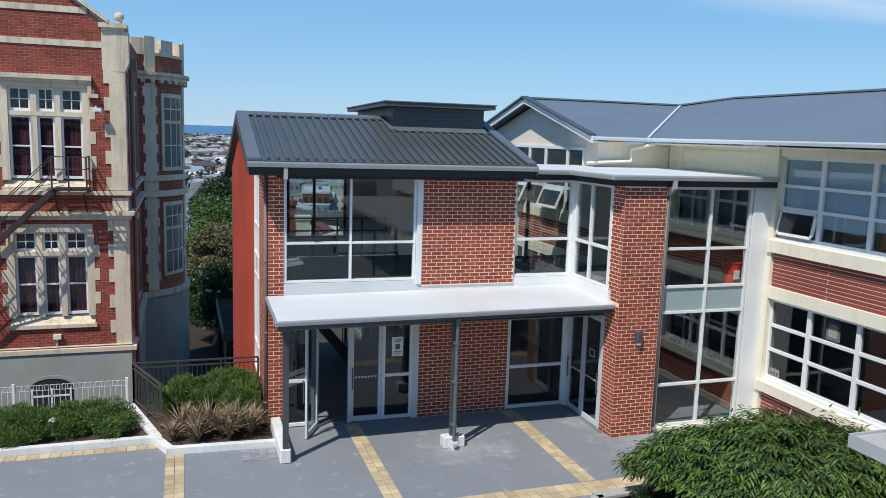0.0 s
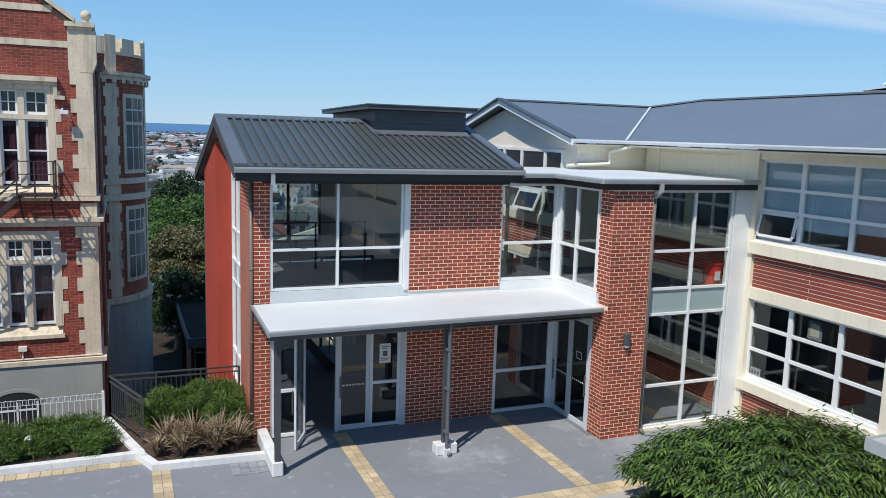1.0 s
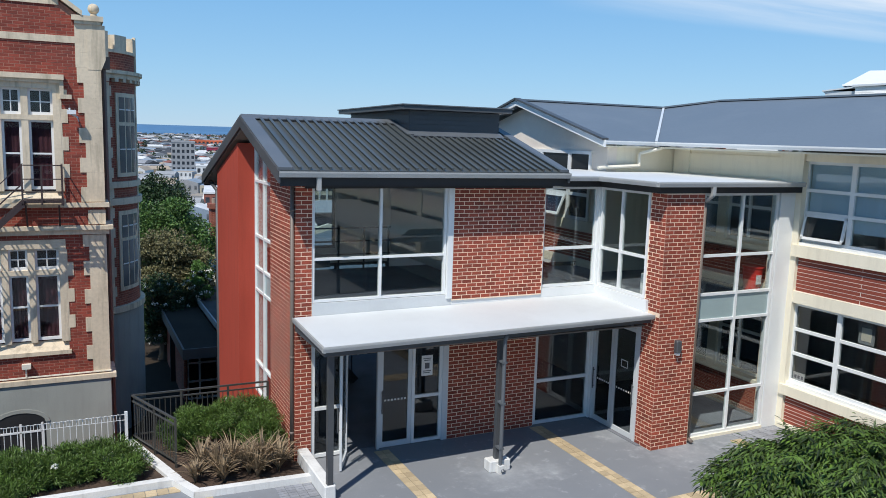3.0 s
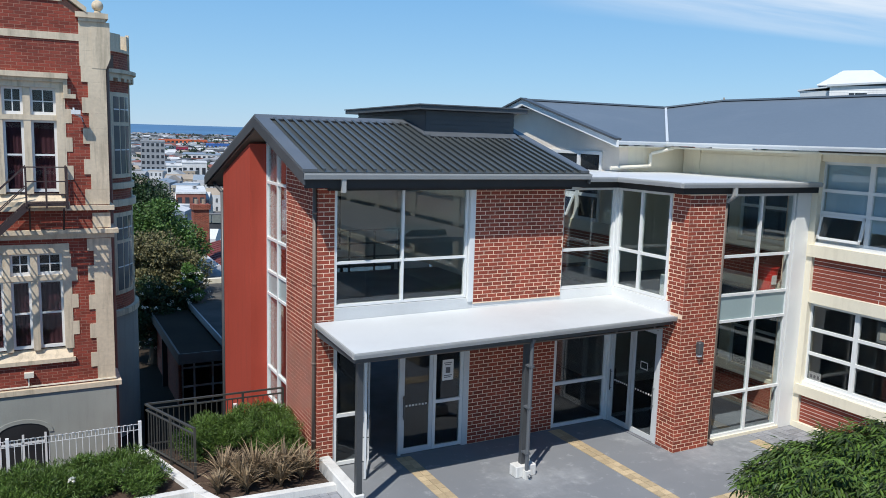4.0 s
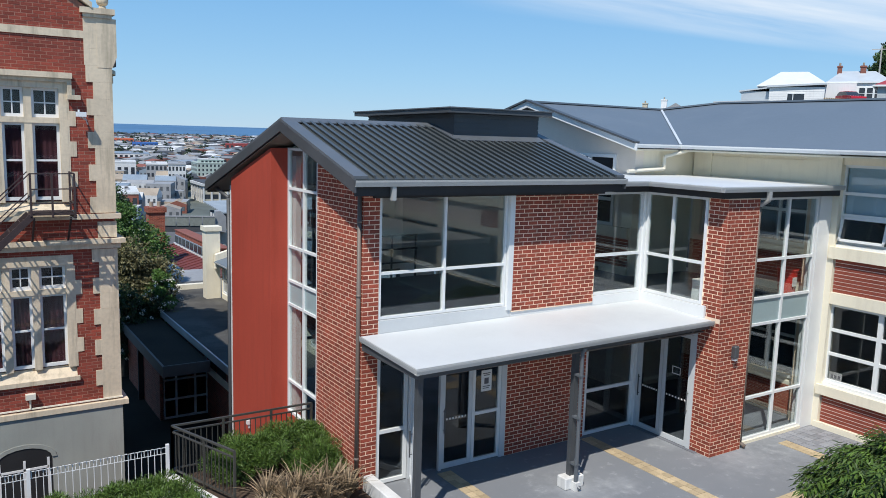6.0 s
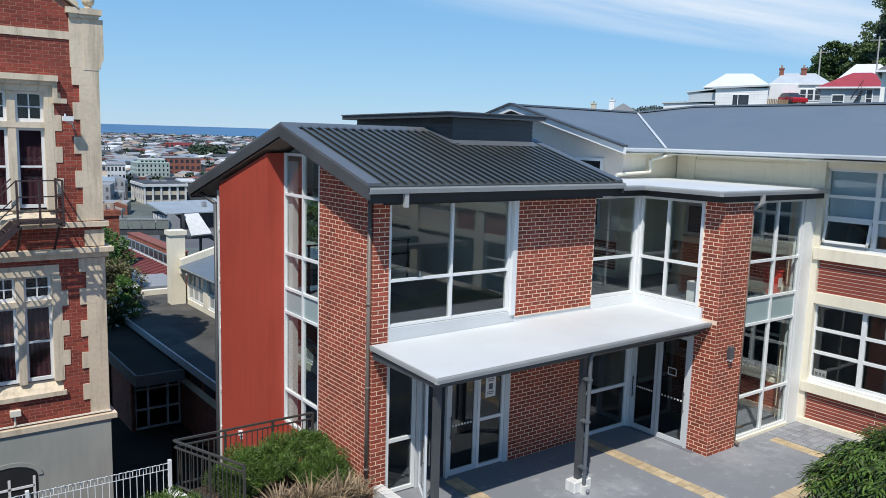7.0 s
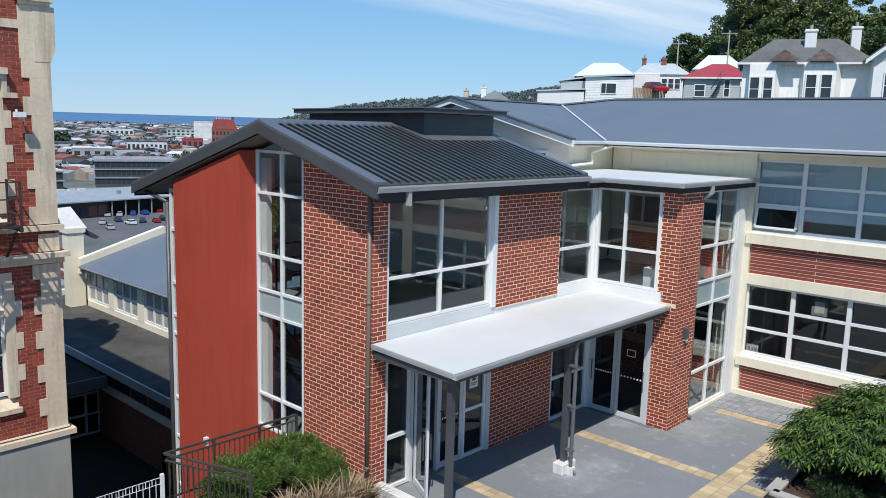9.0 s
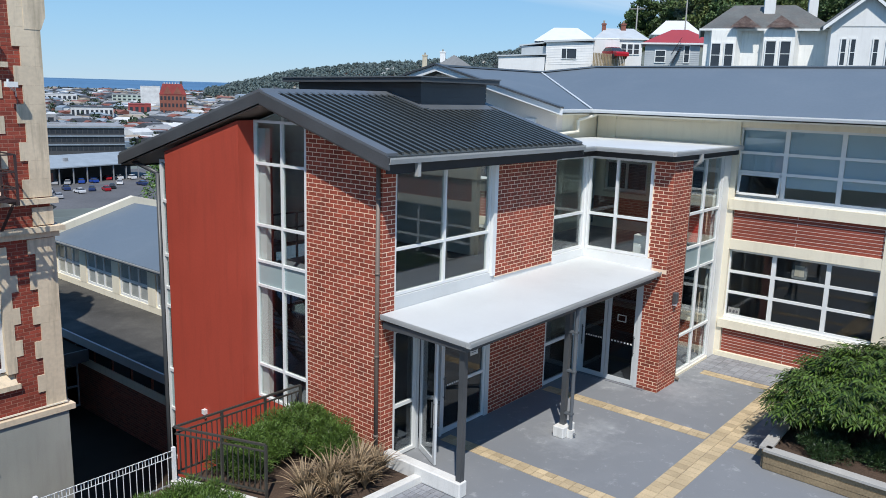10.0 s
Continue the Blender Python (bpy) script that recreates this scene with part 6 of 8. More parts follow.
# ---- planter with the low tree ----
planter = thing("planter", "raised weathered timber sleeper planter with pale coping", "planter", (9.5, 9.5, 0))
PC = [(6.86, 11.6), (6.66, 7.6), (12.3, 7.6), (12.3, 11.9)]
for lvl in range(3):
    for i in range(4):
        p, q = PC[i], PC[(i + 1) % 4]
        bm = bmesh.new()
        bar(bm, (*p, 0.07 + 0.125 * lvl), (*q, 0.07 + 0.125 * lvl), 0.12 + 0.008 * (lvl % 2), 0.115)
        part("sleeper", bm, "wood", planter)
for i in range(4):
    p, q = PC[i], PC[(i + 1) % 4]
    bm = bmesh.new()
    bar(bm, (*p, 0.41), (*q, 0.41), 0.24, 0.05)
    part("coping_board", bm, "plain_concrete", planter)
bm = bmesh.new()
prism(bm, [(x, y, 0.06) for x, y in PC], (0, 0, 0.26))
part("soil", bm, "soil", planter)

tree = thing("low_tree", "low spreading tree with drooping long green leaflets", "tree", (9.6, 10.5, 0.32))
bm = bmesh.new()
tube(bm, (9.6, 10.5, 0.28), (9.55, 10.55, 0.95), 0.11, 10, 0.085)
rng = random.Random(21)
limbs = []
for i in range(11):
    a = 6.28 * i / 11 + rng.uniform(-0.2, 0.2)
    e = (9.6 + 1.5 * math.cos(a), 10.1 + 1.3 * math.sin(a), 1.4 + rng.uniform(-0.1, 0.3))
    m = (9.57 + 0.6 * math.cos(a), 10.55 + 0.6 * math.sin(a), 1.15)
    tube(bm, (9.55, 10.55, 0.9), m, 0.05, 6, 0.035)
    tube(bm, m, e, 0.035, 6, 0.01)
part("trunk", bm, "bark", tree)


def sprays(name, centre, radii, count, seed, mat, parent, leaf=0.16, leaflets=9):
    """Drooping sprays of narrow leaflets over a flattened dome."""
    rng = np.random.RandomState(seed)
    verts, faces = [], []
    for _ in range(count):
        v = rng.normal(size=3)
        v /= np.linalg.norm(v)
        if v[2] < -0.05:
            v[2] = -v[2] * 0.5
        r = rng.uniform(0.62, 1.0) * (1 + 0.42 * noise.noise(Vector((v[0] * 2.6, v[1] * 2.6, v[2] * 2.6 + seed))))
        p = np.array(centre) + v * np.array(radii) * r
        out = np.array([v[0], v[1], 0.15 * v[2]]) + rng.normal(scale=0.5, size=3) * np.array([1, 1, 0.35])
        out /= np.linalg.norm(out)
        stem = leaf * 2.2
        for k in range(leaflets):
            t = (k // 2) / (leaflets / 2)
            s = -1 if k % 2 else 1
            b = p + out * stem * t - np.array([0, 0, 0.25 * stem * t * t])
            side = np.cross(out, [0, 0, 1.0])
            side /= np.linalg.norm(side) + 1e-9
            d = out * 0.55 + side * s * 0.75 + np.array([0, 0, -0.45 - 0.3 * rng.rand()])
            if k == leaflets - 1:
                d = out + np.array([0, 0, -0.6])
            d /= np.linalg.norm(d)
            w = np.cross(d, [0, 0, 1.0])
            w = w / (np.linalg.norm(w) + 1e-9) * leaf * 0.13
            l = leaf * rng.uniform(0.75, 1.2)
            n = len(verts)
            verts += [tuple(b), tuple(b + d * l * 0.45 + w + np.array([0, 0, 0.01])), tuple(b + d * l), tuple(b + d * l * 0.45 - w + np.array([0, 0, 0.01]))]
            faces.append((n, n + 1, n + 2, n + 3))
    me = bpy.data.meshes.new(name)
    me.from_pydata(verts, [], faces)
    return placed(name, me, mat, parent)


sprays("crown", (9.6, 10.05, 1.28), (1.95, 1.75, 0.70), 4200, 31, "leaf", tree, leaf=0.17)
sprays("low_bough", (8.08, 11.35, 1.02), (0.60, 0.52, 0.25), 320, 33, "leaf", tree, leaf=0.16)
# Inner sprays take darker leaves: the crown's inside shade is put into colour.
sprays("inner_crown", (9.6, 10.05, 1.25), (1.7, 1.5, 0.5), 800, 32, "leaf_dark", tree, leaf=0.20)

for k, (x, y) in enumerate(((7.55, 10.75), (8.35, 10.95), (8.0, 9.7), (9.1, 10.9))):
    shrub("ground_cover", "low dark green ground cover in the planter soil", "shrub", (x, y, 0.32), (0.48, 0.45, 0.20), 110 + k, size=0.05, mat="leaf_dark", n=22, count=260, group="planter ground cover")

# covered walkway beside the wing
cw = thing("covered_walkway", "flat grey walkway roof on posts with a clear skylight", "walkway", (10.5, 0, 0))
bm = bmesh.new()
box(bm, 7.75, 12.0, -9.0, 7.15, 3.04, 3.16)
part("roof", bm, "plain_concrete", cw)
bm = bmesh.new()
box(bm, 7.72, 7.75, -9.0, 7.18, 3.02, 3.19)
box(bm, 7.75, 12.0, 7.15, 7.18, 3.02, 3.19)
part("edge_flashing", bm, "gutter", cw)
bm = bmesh.new()
prism(bm, [(8.6, 4.6, 3.17), (10.4, 4.6, 3.17), (10.2, 4.8, 3.4), (8.8, 4.8, 3.4)], (0, 1.8, 0))
part("skylight", bm, "frosted", cw)
for y in (4.6, 1.0, -4.0, -8.7):
    bm = bmesh.new()
    box(bm, 7.9, 8.02, y - 0.06, y + 0.06, 0, 3.04)
    part("post", bm, "grey_metal", cw)

# buildings that close the courtyard behind
cb = thing("courtyard_block", "plain red brick school block with cream bands", "building", (-2, -22, 0))
bm = bmesh.new()
box(bm, -30, 13, -26, -20, 0, 7.0)
part("wall", bm, "old_brick", cb)
bm = bmesh.new()
for z in (1.0, 3.2, 4.4, 6.5):
    box(bm, -30, 13, -20.0, -19.95, z, z + 0.3)
part("band", bm, "cream", cb)
for i in range(9):
    for z in (1.3, 4.7):
        bm = bmesh.new()
        box(bm, -28 + 4.4 * i, -25.6 + 4.4 * i, -20.0, -19.93, z, z + 1.8)
        part("window", bm, "fascia", cb)


# ---- lower yard: flat-roofed rooms, hall, porch and trees in the gap ----
annex = thing("annex", "low brick annex with a dark flat roof", "building", (4.7, 34, LOW))
bm = bmesh.new()
box(bm, 3.35, 6.4, 25.6, 44.0, LOW, -1.42)
part("wall", bm, "old_brick", annex)
bm = bmesh.new()
box(bm, 3.31, 3.35, 25.6, 33.4, -2.25, -1.98)
part("cream_band", bm, "cream", annex)
for k in range(6):
    y = 26.1 + 1.2 * k
    bm = bmesh.new()
    box(bm, 3.32, 3.345, y, y + 1.0, -1.95, -1.5)
    part("high_window", bm, "fascia", annex)
bm = bmesh.new()
box(bm, 3.12, 6.4, 25.5, 44.0, -1.36, -1.2)
part("flat_roof", bm, material("worn_roof_felt", (0.085, 0.083, 0.078), 0.9, vary=0.3, scale=0.5, fine=20, bump=0.2, spec=0.1, dirt=((0.16, 0.155, 0.14), 0.5)), annex)
bm = bmesh.new()
box(bm, 3.06, 3.12, 25.5, 44.0, -1.40, -1.12)
part("roof_edge", bm, "gutter", annex)
bm = bmesh.new()
box(bm, 3.1, 6.9, 44.0, 44.3, -1.4, -0.95)
part("end_parapet", bm, "cream", annex)

pillar = thing("cream_pier", "tall cream painted pier with a flat cap", "pier", (6.0, 41.6, -1.2))
bm = bmesh.new()
box(bm, 5.64, 6.32, 41.36, 41.95, LOW, 2.06)
part("shaft", bm, "cream", pillar)
bm = bmesh.new()
box(bm, 5.57, 6.39, 41.30, 42.02, 2.06, 2.27)
part("cap", bm, "cream", pillar)

hall = thing("assembly_hall", "low cream hall with blue-grey sloping roof and small-paned windows", "building", (9, 36, -1.2))
HF = west(6.35)
bm = bmesh.new()
HF.slab(bm, 25.7, 41.25, -1.2, -0.95, -0.3, 0.0)
HF.slab(bm, 25.7, 41.25, 0.42, 0.56, -0.3, 0.0)
part("wall", bm, "cream", hall)
for k in range(6):
    y1 = 41.22 - 2.66 * k
    bm = bmesh.new()
    HF.slab(bm, y1 + 0.03, min(y1 + 0.58, 41.24), -0.95, 0.42, -0.3, 0.01)
    part("wall_pier", bm, "cream", hall)
    glazing(hall, HF, [y1 - 2.05, y1 - 1.38, y1 - 0.70, y1 - 0.03], [-0.90, -0.28, 0.36], d=-0.04, w=0.10, pane="blind_glass")
bm = bmesh.new()
prism(bm, [(5.95, 25.5, 0.66), (9.9, 25.5, 1.78), (14.4, 25.5, 0.7), (14.4, 25.5, 0.55), (9.9, 25.5, 1.63), (5.95, 25.5, 0.52)], (0, 15.5, 0))
part("roof", bm, "wing_roof", hall)
gutter_run(hall, (5.95, 41.0, 0.64), (5.95, 25.5, 0.64), mat="gutter", w=0.06, h=0.06)
bm = bmesh.new()
prism(bm, [(6.0, 41.0, 0.30), (6.0, 41.0, 0.96), (9.9, 41.0, 2.10), (14.4, 41.0, 0.98), (14.4, 41.0, 0.3)], (0, 0.3, 0))
part("gable_parapet", bm, "cream", hall)

porch = thing("porch", "dark entrance porch with flat roof and glazed doors", "porch", (2.4, 35, LOW))
bm = bmesh.new()
box(bm, 1.45, 3.02, 31.85, 39.2, -1.66, -1.44)
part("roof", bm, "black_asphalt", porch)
bm = bmesh.new()
box(bm, 1.38, 3.04, 31.79, 31.85, -1.80, -1.40)
box(bm, 1.38, 1.45, 31.85, 39.2, -1.80, -1.40)
part("fascia", bm, material("slate_paint", (0.125, 0.115, 0.105), 0.6, vary=0.1, bump=0.0), porch)
glazing(porch, south(33.3), [1.75, 2.2, 2.9, 3.34], [LOW + 0.05, LOW + 0.75, LOW + 1.5, -1.7], w=0.07, mat="alu", pane="dark_glass", skip=((1, 0), (1, 1), (1, 2)))
bm = bmesh.new()
box(bm, 1.6, 1.75, 33.3, 39.0, LOW, -1.66)
part("wall", bm, "old_brick", porch)
bm = bmesh.new()
box(bm, 1.4, 3.3, 36.0, 36.1, LOW, -1.7)
part("back", bm, "fascia", porch)


def big_tree(name, label, base, height, radii, seed, mat, n=70, count=230, size=0.22):
    ob = thing(name, label, "tree", base)
    rng = random.Random(seed)
    top = Vector(base) + Vector((0, 0, height))
    bm = bmesh.new()
    fork = Vector(base) + Vector((0.1, 0.05, height * 0.35))
    tube(bm, base, fork, 0.24, 10, 0.17)
    part("trunk", bm, "bark", ob)
    for i in range(9):
        bm = bmesh.new()
        a = rng.uniform(0, 6.28)
        k = rng.uniform(0.35, 0.8)
        e = Vector((base[0] + radii[0] * k * math.cos(a), base[1] + radii[1] * k * math.sin(a), base[2] + height * rng.uniform(0.55, 0.9)))
        tube(bm, fork, e, 0.10, 6, 0.03)
        part("limb", bm, "bark", ob)
    c = (base[0], base[1], base[2] + height - radii[2] * 0.95)
    leaf_mesh("crown", clumps(seed, n, c, radii, radii[0] * 0.34, count, lower=-0.8), size, 0.32, seed, mat, ob)
    return ob


LEAF_OLIVE = material("olive_brown_leaf", (0.150, 0.140, 0.060), 0.6, vary=0.35, scale=0.8, bump=0.0, random_part=0.5)
LEAF_MID = material("mid_green_leaf", (0.078, 0.155, 0.030), 0.55, vary=0.3, scale=0.8, bump=0.0, random_part=0.45)
big_tree("broadleaf_tree", "olive-brown broadleaf tree between the buildings", (2.1, 41.6, LOW - 0.1), 5.6, (1.95, 1.5, 2.3), 71, LEAF_OLIVE, size=0.13, count=420)
big_tree("broadleaf_tree", "bright green broadleaf tree behind the old school", (2.7, 49.0, LOW - 0.4), 6.8, (2.6, 2.1, 2.7), 72, LEAF_MID, n=105, size=0.15, count=380)
big_tree("broadleaf_tree", "dark green tree rising beyond the old school", (3.0, 58.0, LOW - 1.0), 8.1, (2.5, 1.9, 2.6), 77, "leaf_dark", n=90, size=0.17, count=300)
big_tree("rhododendron", "dark rhododendron with white flower heads", (1.5, 39.6, LOW), 4.0, (1.6, 0.9, 1.8), 73, "leaf_dark", n=44, size=0.12, count=330)
big_tree("rhododendron", "green rhododendron with white flower heads", (3.15, 40.2, LOW), 4.4, (0.85, 1.1, 1.8), 74, LEAF_MID, n=30, size=0.11, count=330)
big_tree("broadleaf_tree", "green broadleaf tree beyond the hall", (20.5, 51.0, LOW - 1.0), 9.2, (3.2, 3.0, 3.4), 75, LEAF_MID, n=60, size=0.2, count=320)
big_tree("broadleaf_tree", "green broadleaf tree beyond the hall", (26.0, 52.0, LOW - 1.0), 9.4, (3.2, 3.0, 3.4), 76, LEAF_MID, n=60, size=0.2, count=320)
rng = random.Random(17)
fl = []
for _ in range(70):
    c = rng.choice(((1.5, 39.4, -1.6, 1.7, 1.0, 1.5), (3.15, 40.0, -1.2, 1.0, 1.1, 1.6)))
    v = Vector((rng.gauss(0, 1), -abs(rng.gauss(0, 1)), rng.gauss(0, 1))).normalized()
    fl.append((c[0] + v.x * c[3], c[1] + v.y * c[4], c[2] + v.z * c[5], 0.06, 12))
blooms = tagged(leaf_mesh("flower_heads", fl, 0.06, 0.45, 5, "petal", None, droop=0.0), "white flower heads on the rhododendrons", "flowers", kind="stuff")

# far city colours
for nm, c in {"f_white": (0.62, 0.63, 0.62), "f_cream": (0.52, 0.47, 0.36), "f_grey": (0.30, 0.31, 0.32), "f_dark": (0.060, 0.065, 0.072), "f_brick": (0.24, 0.085, 0.058),
              "f_red": (0.30, 0.055, 0.05), "f_orange": (0.58, 0.13, 0.05), "f_magenta": (0.36, 0.03, 0.08), "f_blue": (0.04, 0.13, 0.38), "f_green": (0.42, 0.50, 0.45),
              "f_bluegrey": (0.24, 0.30, 0.36), "f_tan": (0.36, 0.30, 0.23)}.items():
    M[nm] = material("distant_" + nm[2:], c, 0.75, vary=0.14, scale=0.25, fine=2.5, bump=0.0, dirt=(shade(c, 0.7), 0.35), streak=True)
M["roof_iron"] = material("pale_blue_grey_roof_iron", (0.31, 0.355, 0.385), 0.55, vary=0.12, scale=0.3, fine=2.0, bump=0.0, dirt=((0.26, 0.30, 0.33), 0.4), streak=True)
M["roof_rust"] = material("faded_dark_red_roof_iron", (0.155, 0.036, 0.032), 0.7, vary=0.25, scale=0.6, fine=6.0, bump=0.05, dirt=((0.10, 0.05, 0.045), 0.5), streak=True)
M["footbridge_grey"] = material("grey_green_concrete", (0.20, 0.22, 0.20), 0.9, vary=0.2, scale=0.5, fine=5.0, bump=0.05)
M["f_pane"] = material("distant_street_window", (0.11, 0.12, 0.13), 0.3, vary=0.3, bump=0.0)
M["f_glass"] = material("distant_window", (0.035, 0.042, 0.052), 0.2, vary=0.2, bump=0.0)


def far_reach(x, y, z0):
    """How far out a building must stand for its foot to rest on the plain."""
    k = 1.0
    for _ in range(12):
        k = min((30.2 - 13.0 * ramp(k * math.hypot(x + 6.0, y - 5.0), 400, 2290)) / (7.0 - z0), 1.9)
    return k


def far_block(x, y, az, w, depth, z0, z1, wall, roof, rows, cols, label, flank=0, piers="", bands="", glass=0.28):
    """A distant city building that faces the hill: body, parapet, roof plant and each window.
    flank: columns of windows on its left side; piers, bands: materials of pilasters and floor edges."""
    k = far_reach(x, y, z0)
    x, y, z0, z1, w, depth = -6.0 + k * (x + 6.0), 5.0 + k * (y - 5.0), 7.0 + k * (z0 - 7.0), 7.0 + k * (z1 - 7.0), w * k, depth * k
    a = radians(az)
    out = Vector((-math.sin(a), -math.cos(a), 0))
    f = Face((x, y, 0), Vector((math.cos(a), -math.sin(a), 0)), out)
    ob = thing("city_building", label, "building", (x, y, z0 - 3))
    bm = bmesh.new()
    f.slab(bm, -w / 2, w / 2, z0 - 3, z1, -depth, 0)
    body = part("wall", bm, wall, ob)
    bm = bmesh.new()
    k = 0.02 * (z1 - z0)
    f.slab(bm, -w / 2 - 0.15, w / 2 + 0.15, z1, z1 + 0.35 + k, -depth - 0.2, 0.2)
    part("roof", bm, roof, ob)
    rng = random.Random(int(x * 10))
    for i in range(2):
        u = rng.uniform(-w * 0.4, w * 0.3)
        bm = bmesh.new()
        f.slab(bm, u, u + w * 0.12, z1 + 0.35 + k, z1 + 0.9 + k, -depth * 0.6, -depth * 0.4)
        part("roof_plant", bm, "f_grey", ob)
    if rows:
        h = (z1 - z0) / rows
        for j in range(rows):
            for i in range(cols):
                u = -w / 2 + w * (i + 0.5) / cols
                bm = bmesh.new()
                f.slab(bm, u - glass * w / cols, u + glass * w / cols, z0 + h * (j + 0.25), z0 + h * (j + 0.78), 0.0, 0.06)
                part("window", bm, "f_glass", body)
            for i in range(flank):
                d = -depth * (i + 0.5) / flank
                bm = bmesh.new()
                f.slab(bm, -w / 2 - 0.06, -w / 2, z0 + h * (j + 0.25), z0 + h * (j + 0.78), d - glass * depth / flank, d + glass * depth / flank)
                part("window", bm, "f_glass", body)
            if bands:
                bm = bmesh.new()
                f.slab(bm, -w / 2 - 0.5, w / 2 + 0.5, z0 + h * (j + 0.88), z0 + h * (j + 1.02), -depth, 0.5)
                part("floor_edge", bm, bands, body)
        if piers:
            for i in range(cols + 1):
                u = -w / 2 + w * i / cols
                bm = bmesh.new()
                f.slab(bm, u - 0.35, u + 0.35, z0 - 1, z1, -0.1, 0.45)
                part("pilaster", bm, piers, body)
            for i in range(1, flank + 1):
                d = -depth * i / flank
                bm = bmesh.new()
                f.slab(bm, -w / 2 - 0.45, -w / 2 + 0.1, z0 - 1, z1, d - 0.35, d + 0.35)
                part("pilaster", bm, piers, body)
            bm = bmesh.new()
            f.slab(bm, -w / 2 - 0.9, w / 2 + 0.9, z1 - 0.9, z1 + 0.2, -depth, 0.9)
            part("cornice", bm, piers, body)
    return ob


far_block(53.3, 196.7, 4.0, 9.6, 14.0, -10.4, -6.2, "f_cream", "f_dark", 2, 5, "cream two-storey building with a colonnade of windows", flank=7, piers="f_white", glass=0.36)
far_block(63.0, 200.7, 10.0, 8.4, 10.0, -10.3, -6.0, "f_dark", "f_white", 2, 6, "dark two-storey shop building with a white roof", bands="f_grey", glass=0.42)
far_block(87.6, 322.1, 4.0, 12.4, 12.0, -13.5, -6.6, "f_green", "f_green", 4, 8, "pale green four-storey hotel building", flank=6, glass=0.2)
far_block(88.4, 325.6, 4.0, 9.4, 6.0, -13.5, -5.2, "f_green", "f_white", 5, 6, "set-back top storeys of the pale green hotel", glass=0.3)
far_block(110.4, 356.8, 14.0, 16.0, 14.0, -14.1, -5.7, "f_brick", "f_grey", 3, 7, "red brick warehouse with pale window surrounds")
far_block(155.5, 350.0, 22.1, 34.0, 30.0, -23.2, -12.0, "f_dark", "f_grey", 3, 16, "black-clad three-storey office building", bands="f_bluegrey", glass=0.43)
far_block(120.6, 310.4, 22.7, 14.1, 20.0, -9.7, -5.0, "f_grey", "f_white", 1, 4, "grey building with a row of arched windows")
far_block(439.8, 1011.2, 24.0, 50.5, 60.0, -16.0, -8.7, "f_white", "f_white", 1, 9, "long white industrial shed")
far_block(305.1, 956.0, 18.2, 31.9, 50.0, -16.6, -9.7, "f_red", "f_red", 1, 6, "long low red-roofed store")
far_block(178.2, 383.3, 26.3, 18.9, 25.0, -10.3, -4.7, "f_white", "f_dark", 1, 9, "white gabled hall with a dark roof")
far_block(259.1, 499.0, 28.5, 18.0, 25.0, -6.4, -0.1, "f_green", "f_grey", 3, 6, "pale green office block")
far_block(251.8, 457.3, 29.9, 11.3, 20.0, -6.3, 5.4, "f_white", "f_white", 0, 0, "blank white end wall with a small red sign")
far_block(260.0, 446.7, 31.3, 15.5, 30.0, -11.8, 1.0, "f_brick", "f_red", 3, 7, "tall red brick building with a steep red roof")
far_block(211.9, 399.5, 29.2, 11.2, 18.0, -9.7, -3.6, "f_red", "f_red", 1, 4, "low building with a red roof")
far_block(39.0, 330.4, 7.4, 8.9, 18.0, -12.4, 1.5, "f_grey", "f_grey", 6, 5, "grey concrete office tower")
far_block(42.3, 299.6, 8.8, 5.7, 16.0, -12.6, -6.5, "f_white", "f_white", 2, 3, "white block with small windows")
far_block(50.8, 308.4, 10.1, 9.0, 18.0, -13.3, -5.8, "f_white", "f_white", 1, 4, "large plain white commercial building")
far_block(33.0, 199.8, 10.5, 7.8, 14.0, -9.6, -6.5, "f_white", "f_dark", 2, 8, "white two-storey building with a dark roof")
far_block(17.0, 126.5, 9.5, 4.3, 14.0, -7.8, -2.8, "f_brick", "f_white", 2, 4, "red brick building with a white hipped skylight roof")
far_block(92.5, 514.2, 10.6, 23.5, 40.0, -12.7, -9.0, "f_white", "f_bluegrey", 1, 8, "long white and blue warehouse")
far_block(177.6, 1088.1, 9.5, 61.8, 60.0, -13.7, -7.9, "f_orange", "f_orange", 1, 12, "long orange-red harbour shed")
far_block(110.8, 693.8, 9.4, 9.6, 30.0, -14.0, -8.8, "f_magenta", "f_red", 1, 3, "magenta-red painted retail shed")
far_block(169.9, 835.3, 11.8, 24.1, 40.0, -13.8, -8.1, "f_blue", "f_blue", 1, 6, "bright blue painted retail shed")
far_block(44.7, 228.0, 12.1, 3.5, 14.0, -12.7, -8.5, "f_cream", "f_grey", 3, 4, "cream terrace of shops")
far_block(51.4, 257.9, 12.4, 6.2, 16.0, -12.7, -4.3, "f_grey", "f_white", 4, 5, "grey four-storey office building")
far_block(51.1, 232.3, 13.6, 4.8, 16.0, -11.8, -3.2, "f_white", "f_grey", 4, 5, "pale four-storey street front")

